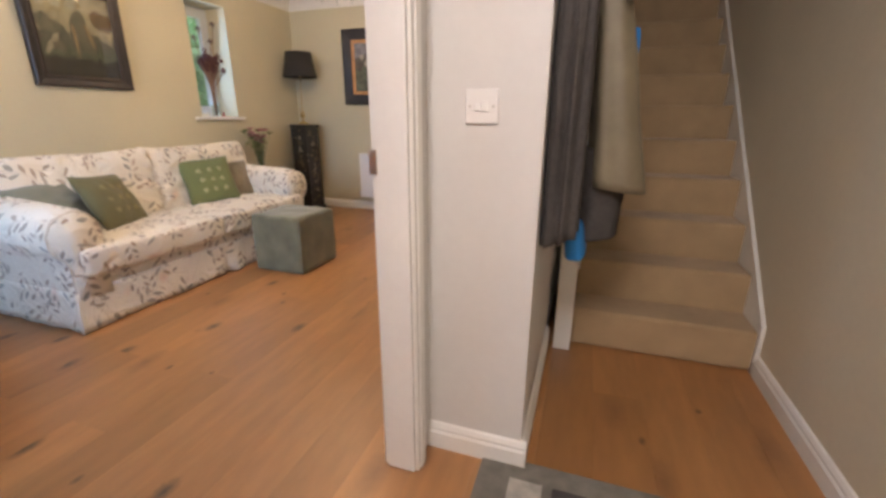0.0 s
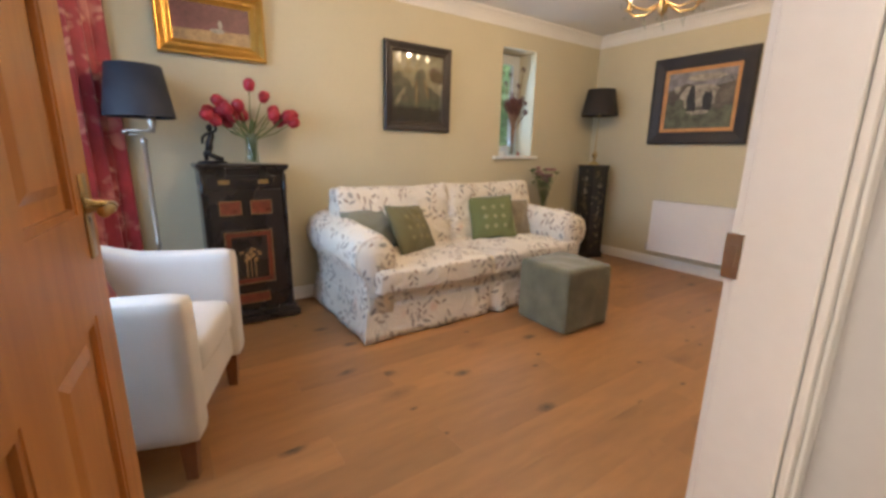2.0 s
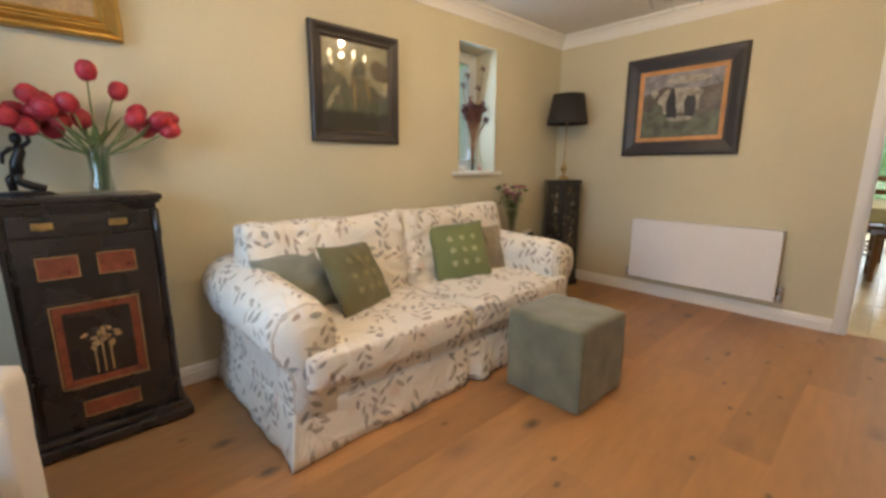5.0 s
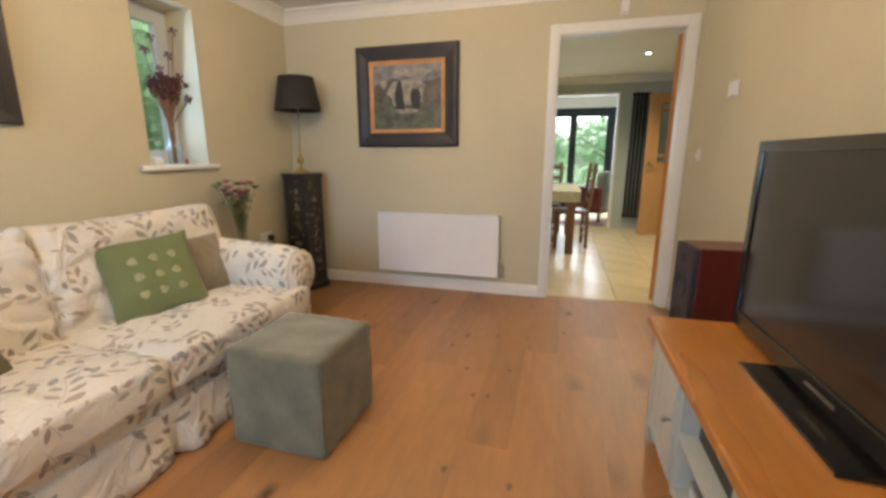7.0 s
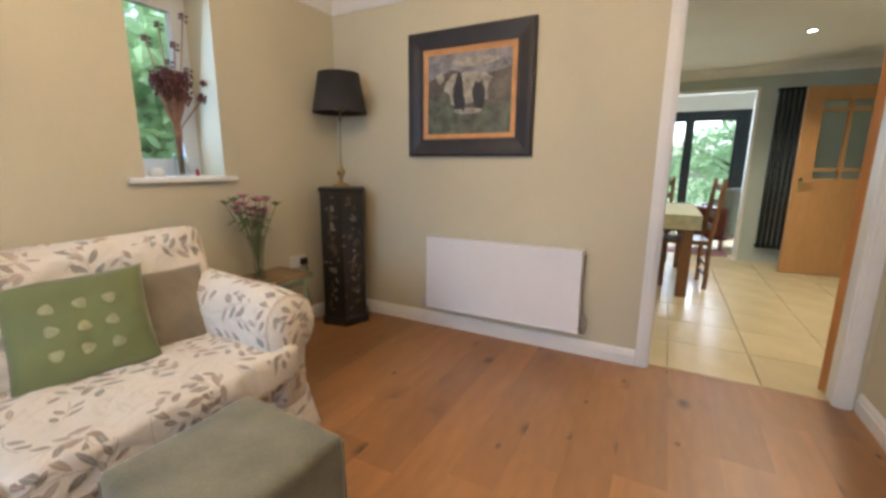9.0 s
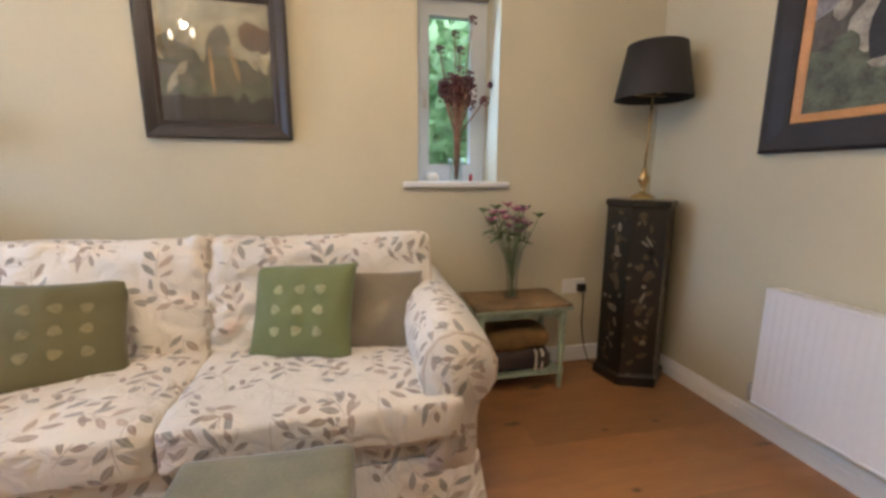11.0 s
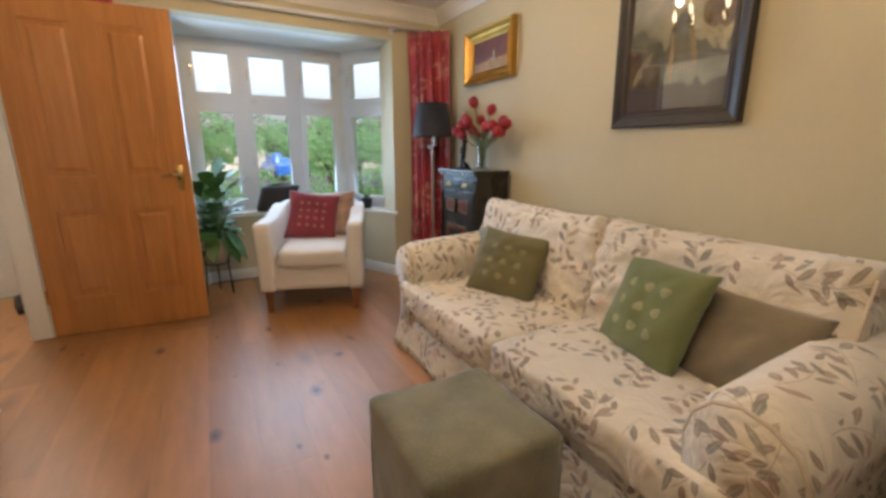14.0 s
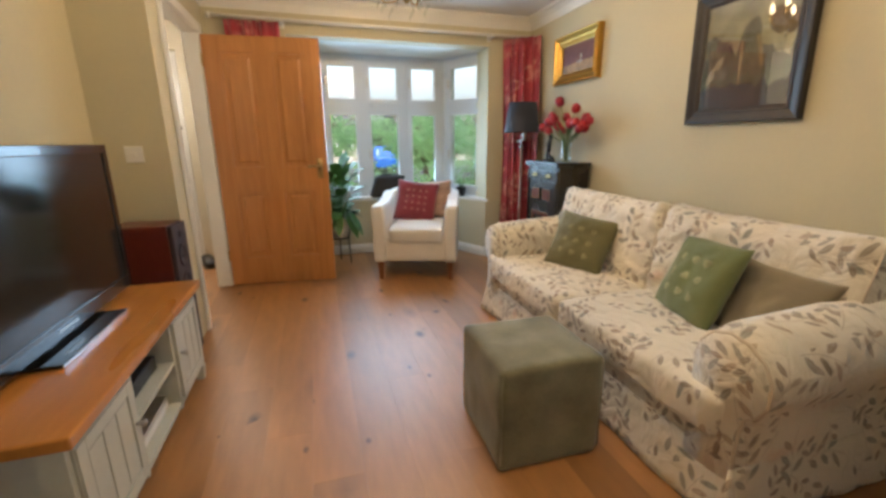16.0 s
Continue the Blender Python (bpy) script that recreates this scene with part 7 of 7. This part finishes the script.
part("sole", bm, TYRE, sh2)

# ---- kitchen and garden room ----
tb = thing("dining_table", "solid oak dining table with a pale cloth", "dining table", pose(1.64, 7.33, 0))
bm = bmesh.new()
box(bm, (-0.95, -0.70, 0.70), (0.93, 0.70, 0.74), 0.006)
part("tabletop", bm, OAKF, tb)
for x in (-0.88, 0.86):
    for y in (-0.63, 0.63):
        bm = bmesh.new()
        box(bm, (x - 0.045, y - 0.045, 0), (x + 0.045, y + 0.045, 0.70), 0.006)
        part("leg", bm, OAKF, tb)
for y in (-0.63, 0.63):
    bm = bmesh.new()
    box(bm, (-0.835, y - 0.012, 0.60), (0.815, y + 0.012, 0.70))
    part("apron", bm, OAKF, tb)
cl = thing("tablecloth", "pale patterned tablecloth hanging over the table", "tablecloth", pose(1.64, 7.33, 0.741))
bm = bmesh.new()
box(bm, (-0.97, -0.72, 0), (0.95, 0.72, 0.004), 0.001, 1)
box(bm, (-0.975, -0.724, -0.12), (0.955, -0.720, 0.004))
box(bm, (0.951, -0.72, -0.12), (0.955, 0.72, 0.003))
part("cloth", bm, CLOTH, cl)


def dining_chair(m, label):
    ob = thing("dining_chair", label, "chair", m, "chairs round the dining table")
    bm = bmesh.new()
    box(bm, (-0.21, -0.21, 0.43), (0.21, 0.21, 0.47), 0.01)
    part("seat", bm, OAKF, ob)
    for sx in (-0.19, 0.19):
        bm = bmesh.new()
        box(bm, (sx - 0.02, 0.17, 0), (sx + 0.02, 0.21, 0.43), 0.003)
        part("leg", bm, OAKF, ob)
        bm = bmesh.new()
        tube(bm, [(sx, -0.19, 0), (sx, -0.19, 0.45), (sx, -0.25, 1.05)], 0.022, 6)
        part("leg", bm, OAKF, ob)
    for k, z in enumerate((0.58, 0.70, 0.82, 0.97)):
        bm = bmesh.new()
        box(bm, (-0.19, -0.215 - 0.10 * (z - 0.45), z - 0.03), (0.19, -0.200 - 0.10 * (z - 0.45), z + 0.03), 0.003)
        part("slat", bm, OAKF, ob)
    for z in (0.12, 0.22):
        for y in (-0.19, 0.19):
            bm = bmesh.new()
            box(bm, (-0.19, y - 0.01, z), (0.19, y + 0.01, z + 0.03))
            part("stretcher", bm, OAKF, ob)
    return ob


c0 = dining_chair(pose(2.16, 8.02, 0, 0, 0, 176), "oak ladder-back dining chair at the table")
copy_thing(c0, pose(2.50, 7.22, 0, 0, 0, 96))
tr = thing("column_radiator", "tall anthracite column radiator on the kitchen wall", "radiator", pose(3.33, 8.79, 0))
for i in range(5):
    bm = bmesh.new()
    tube(bm, [(0.03 + i * 0.052, -0.06, 0.19), (0.03 + i * 0.052, -0.06, 2.06)], 0.022, 10)
    part("tube", bm, ANTHR, tr, smooth=True)
for z in (0.20, 2.03):
    bm = bmesh.new()
    box(bm, (0.0, -0.055, z), (0.27, 0.0, z + 0.03), 0.004)
    part("header", bm, ANTHR, tr)
bf = tagged(new("door_5"), "dark grey aluminium bifold doors to the garden", "bifold door", kind="structure")
bm = bmesh.new()
box(bm, (-1.4, 11.2, 2.02), (4.7, 11.3, 2.12))
box(bm, (-1.4, 11.2, 0), (4.7, 11.3, 0.06))
for x in (-1.4, 3.30, 4.6):
    box(bm, (x, 11.2, 0.06), (x + 0.10, 11.3, 2.02))
part("frame", bm, ANTHR, bf)
for x0, x1 in ((-1.3, -0.15), (-0.15, 1.0), (1.0, 2.56), (2.56, 3.30), (3.40, 4.6)):
    bm = bmesh.new()
    box(bm, (x0, 11.22, 0.06), (x0 + 0.07, 11.28, 2.02))
    box(bm, (x1 - 0.07, 11.22, 0.06), (x1, 11.28, 2.02))
    box(bm, (x0 + 0.07, 11.22, 0.06), (x1 - 0.07, 11.28, 0.14))
    box(bm, (x0 + 0.07, 11.22, 1.95), (x1 - 0.07, 11.28, 2.02))
    lf = part("leaf", bm, ANTHR, bf)
    bm = bmesh.new()
    box(bm, (x0 + 0.07, 11.247, 0.14), (x1 - 0.07, 11.253, 1.95))
    part("pane", bm, PANE, lf).visible_shadow = False
bm = bmesh.new()
box(bm, (-1.4, 11.2, 2.121), (4.7, 11.35, 2.45))
structure("wall_garden_room", bm, CEIL, "white wall over the garden doors")
ac2 = thing("leather_armchair", "brown leather armchair with a grey throw in the garden room", "armchair", pose(2.95, 9.75, 0, 0, 0, 60))
for nm, c, h, mm in (("seat", (0, 0, 0.28), (0.33, 0.33, 0.14), SPKWOOD), ("backrest", (0, -0.28, 0.55), (0.32, 0.09, 0.32), GREYGREEN), ("armrest", (-0.33, 0, 0.40), (0.07, 0.34, 0.22), SPKWOOD), ("armrest", (0.33, 0, 0.40), (0.07, 0.34, 0.22), SPKWOOD)):
    bm = bmesh.new()
    rbox(bm, c, h, 0.05, 6, rough=0.004)
    part(nm, bm, mm, ac2, smooth=True)
for sx in (-0.3, 0.3):
    for sy in (-0.28, 0.28):
        bm = bmesh.new()
        box(bm, (sx - 0.02, sy - 0.02, 0), (sx + 0.02, sy + 0.02, 0.16))
        part("leg", bm, LEGWOOD, ac2)
dm2 = thing("rug", "small dark red mat at the garden room opening", "rug", pose(2.75, 8.95, 0.0005))
bm = bmesh.new()
box(bm, (-0.35, 0, 0), (0.35, 0.5, 0.008), 0.002)
part("pile", bm, MAROON, dm2)
for x, y in ((3.27, 6.2), (3.27, 7.35), (1.4, 6.2), (1.4, 7.35)):
    sp = thing("ceiling_spotlight", "round recessed ceiling spotlight, lit", "spotlight", pose(x, y, H), "kitchen ceiling spotlights")
    bm = bmesh.new()
    lathe(bm, [(0.045, -0.0045), (0.03, -0.0055), (0.03, -0.0005), (0.045, -0.0005), (0.045, -0.0045)], 24, cap=False)
    part("ring", bm, CHROME, sp)
    bm = bmesh.new()
    lathe(bm, [(0.03, -0.003), (0.03, -0.001)], 20)
    part("lens", bm, SPOT, sp)

# ---- outside ----


def leaf_cloud(bm, c, r, count, size, rn, flat=1.0):
    """Many small leaf cards scattered over an uneven rounded mass."""
    for i in range(count):
        d = Vector((rn.gauss(0, 1), rn.gauss(0, 1), rn.gauss(0, 1))).normalized()
        k = 0.72 + 0.35 * noise.noise(d * 2.1 + Vector(c)) + rn.uniform(-0.15, 0.08)
        p = Vector(c) + Vector((d.x * r[0], d.y * r[1], d.z * r[2])) * k
        u = Vector((rn.gauss(0, 1), rn.gauss(0, 1), rn.gauss(0, 1))).normalized()
        w = u.orthogonal().normalized()
        s = size * rn.uniform(0.6, 1.3)
        bm.faces.new([bm.verts.new(q) for q in (p - u * s, p + w * s * 0.45, p + u * s, p - w * s * 0.45)])


def tree(label, x, y, h, r, seed, count=2600, size=0.10):
    ob = thing("tree", label, "tree", pose(x, y, -0.35))
    rn = random.Random(seed)
    bm = bmesh.new()
    tube(bm, [(0, 0, 0), (0.05, 0.03, h * 0.35), (0.0, 0.06, h * 0.7)], 0.12, 10, 0.45)
    for k in range(7):
        a = k * 0.9 + seed
        z = h * (0.3 + 0.06 * k)
        tube(bm, [(0.03, 0.03, z), (r * 0.4 * math.cos(a), r * 0.4 * math.sin(a), z + h * 0.12), (r * 0.75 * math.cos(a), r * 0.75 * math.sin(a), z + h * 0.2)], 0.045, 6, 0.3)
    part("trunk", bm, BARK, ob, smooth=True)
    bm = bmesh.new()
    for k in range(6):
        a = k * 1.05 + seed
        leaf_cloud(bm, (r * 0.4 * math.cos(a), r * 0.4 * math.sin(a), h * (0.5 + 0.08 * (k % 4))), (r * 0.65, r * 0.65, h * 0.22), count // 6, size, rn)
    part("crown", bm, HEDGE, ob)
    return ob


tree("broad leafy garden tree beyond the bay window", -1.2, -8.2, 2.7, 1.5, 1)
tree("leafy garden shrub beyond the bay window", 3.9, -8.8, 2.5, 1.6, 2)
tree("leafy garden tree across the road", 4.6, -10.5, 2.7, 1.9, 3)
tree("leafy garden tree across the road", -2.6, -10.0, 3.1, 2.0, 4)
tree("leafy garden tree across the road", 7.6, -11.5, 2.9, 2.2, 10)
tree("leafy garden tree across the road", 2.0, -11.6, 3.0, 2.0, 11)
tree("leafy garden tree across the road", 10.5, -13.5, 3.3, 2.4, 12)
tree("leafy garden tree across the road", -1.6, -25.0, 3.9, 3.0, 14)
tree("leafy garden shrub beside the bay window", -2.4, -4.6, 2.3, 1.3, 13)
tree("dense garden tree outside the small window", -3.6, 5.2, 2.6, 1.3, 5, 3600, 0.09)
tree("dense garden tree outside the small window", -3.4, 7.0, 4.6, 1.9, 6, 4800, 0.11)
tree("dense garden tree outside the small window", -4.2, 4.2, 5.0, 2.0, 15, 4800, 0.12)
tree("dense garden tree outside the small window", -5.0, 9.2, 6.0, 2.4, 16, 4800, 0.13)
tree("garden shrub beyond the garden doors", 1.2, 17.0, 3.0, 1.6, 7)
tree("garden shrub beyond the garden doors", 4.2, 18.0, 3.4, 1.9, 8)
hd = thing("hedge", "clipped green hedge along the front garden", "hedge", pose(1.4, -6.2, -0.35))
bm = bmesh.new()
rn = random.Random(9)
for k in range(10):
    leaf_cloud(bm, (-4.5 + k, rn.uniform(-0.1, 0.1), 0.52), (0.75, 0.45, 0.62), 560, 0.06, rn)
part("foliage", bm, HEDGE, hd)
hd2 = thing("hedge", "tall green hedge at the end of the back garden", "hedge", pose(2.4, 20.0, -0.35))
bm = bmesh.new()
for k in range(12):
    leaf_cloud(bm, (-6 + k * 1.1, rn.uniform(-0.1, 0.1), 1.0), (0.9, 0.5, 1.1), 420, 0.09, rn)
part("foliage", bm, HEDGE, hd2)
bm = bmesh.new()
box(bm, (-60, -22, -0.352), (60, -12.5, -0.335))
structure("road", bm, ASPH, "grey asphalt road beyond the front garden")


def house(label, x, y, w, d, h):
    ob = thing("house", label, "house", pose(x, y, -0.35))
    bm = bmesh.new()
    box(bm, (-w / 2, -d / 2, 0), (w / 2, d / 2, h))
    part("wall", bm, BRICK, ob)
    bm = bmesh.new()
    prism(bm, [(-d / 2 - 0.4, 0), (d / 2 + 0.4, 0), (0, 2.2)], w + 0.6, Matrix.Translation((-w / 2 - 0.3, 0, h)) @ Matrix(((0, 0, 1, 0), (1, 0, 0, 0), (0, 1, 0, 0), (0, 0, 0, 1))))
    part("roof", bm, ROOF, ob)
    for k in range(3):
        for z in (1.2,):
            xx = -w / 2 + w * (k + 0.5) / 3
            bm = bmesh.new()
            box(bm, (xx - 0.6, d / 2 - 0.02, z), (xx + 0.6, d / 2 + 0.04, z + 1.2))
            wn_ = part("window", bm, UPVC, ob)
            bm = bmesh.new()
            box(bm, (xx - 0.52, d / 2 + 0.041, z + 0.08), (xx + 0.52, d / 2 + 0.05, z + 1.12))
            part("pane", bm, TVBLK, wn_)
    return ob


house("brick house with a slate roof across the road", 3.0, -34, 10, 7, 2.9)
house("brick house with a slate roof across the road", -9.5, -35, 9, 7, 3.0)
car = thing("parked_car", "bright blue car parked beyond the hedge", "car", pose(-1.55, -19.0, -0.335, 0, 0, 6))
bm = bmesh.new()
rbox(bm, (0, 0, 0.55), (0.80, 1.9, 0.32), 0.16, 8)
part("body", bm, CARBLUE, car, smooth=True)
bm = bmesh.new()
vs = rbox(bm, (0, -0.15, 1.05), (0.70, 1.15, 0.30), 0.14, 8)
for v in vs:
    v.co.y *= 1 - 0.5 * max(0, v.co.z - 0.85)
    v.co.x *= 1 - 0.3 * max(0, v.co.z - 0.85)
part("cabin", bm, CARBLUE, car, smooth=True)
for sx in (-0.78, 0.78):
    for sy in (-1.2, 1.2):
        bm = bmesh.new()
        lathe(bm, [(0.30, -0.09), (0.31, 0), (0.30, 0.09)], 24, Matrix.Translation((sx, sy, 0.31)) @ Matrix.Rotation(radians(90), 4, "Y"))
        wh = part("wheel", bm, TYRE, car, smooth=True)
        bm = bmesh.new()
        lathe(bm, [(0.19, -0.095), (0.19, 0.095)], 20, Matrix.Translation((sx, sy, 0.31)) @ Matrix.Rotation(radians(90), 4, "Y"))
        part("rim", bm, NICKEL, wh)

# ---- floor pieces ----
PW = 0.185
meshes = {}


def plank_mesh(length, width):
    key = (round(length, 2), round(width, 3))
    if key not in meshes:
        bm = bmesh.new()
        g = 0.00015
        lo = [(g, g), (width - g, g), (width - g, length - g), (g, length - g)]
        b = 0.0004
        hi = [(g + b, g + b), (width - g - b, g + b), (width - g - b, length - g - b), (g + b, length - g - b)]
        base = [bm.verts.new((x, y, -0.02)) for x, y in lo]
        mid = [bm.verts.new((x, y, -b)) for x, y in lo]
        top = [bm.verts.new((x, y, 0)) for x, y in hi]
        for a, c in ((base, mid), (mid, top)):
            for i in range(4):
                bm.faces.new((a[i], a[(i + 1) % 4], c[(i + 1) % 4], c[i]))
        bm.faces.new(top)
        me = bpy.data.meshes.new("plank")
        bm.to_mesh(me)
        bm.free()
        me.materials.append(PLANK)
        meshes[key] = me
    return meshes[key]


rn = random.Random(14)
n_rows = int(4.195 / PW) + 1
for i in range(n_rows):
    x = i * PW
    w = min(PW, 4.195 - x)
    if w < 0.03:
        continue
    y0, y1 = (-0.12, 5.045) if x < 2.9 else ((-0.5, 5.045) if x < 3.25 else (-0.5, 2.5))
    y = y0
    first = True
    while y < y1 - 0.01:
        ln = min(rn.choice((0.6, 1.0, 1.4)) if first else rn.choice((1.2, 1.6, 1.9, 2.2)), y1 - y)
        if y1 - y - ln < 0.3:
            ln = y1 - y
        ob = new("plank", plank_mesh(ln, w))
        ob.parent = floor_ob
        ob.location = (x, y, 0)
        y += ln
        first = False
tm = None
TS = 0.45
kf = bpy.data.objects["floor_kitchen"]
for i in range(8):
    for j in range(14):
        if tm is None:
            bm = bmesh.new()
            box(bm, (0.003, 0.003, -0.012), (TS - 0.003, TS - 0.003, 0), 0.0015, 1)
            tm = bpy.data.meshes.new("tile")
            bm.to_mesh(tm)
            bm.free()
            tm.materials.append(TILE)
        ob = new("tile", tm)
        ob.parent = kf
        ob.location = (1.05 + i * TS, 5.06 + j * TS, 0)
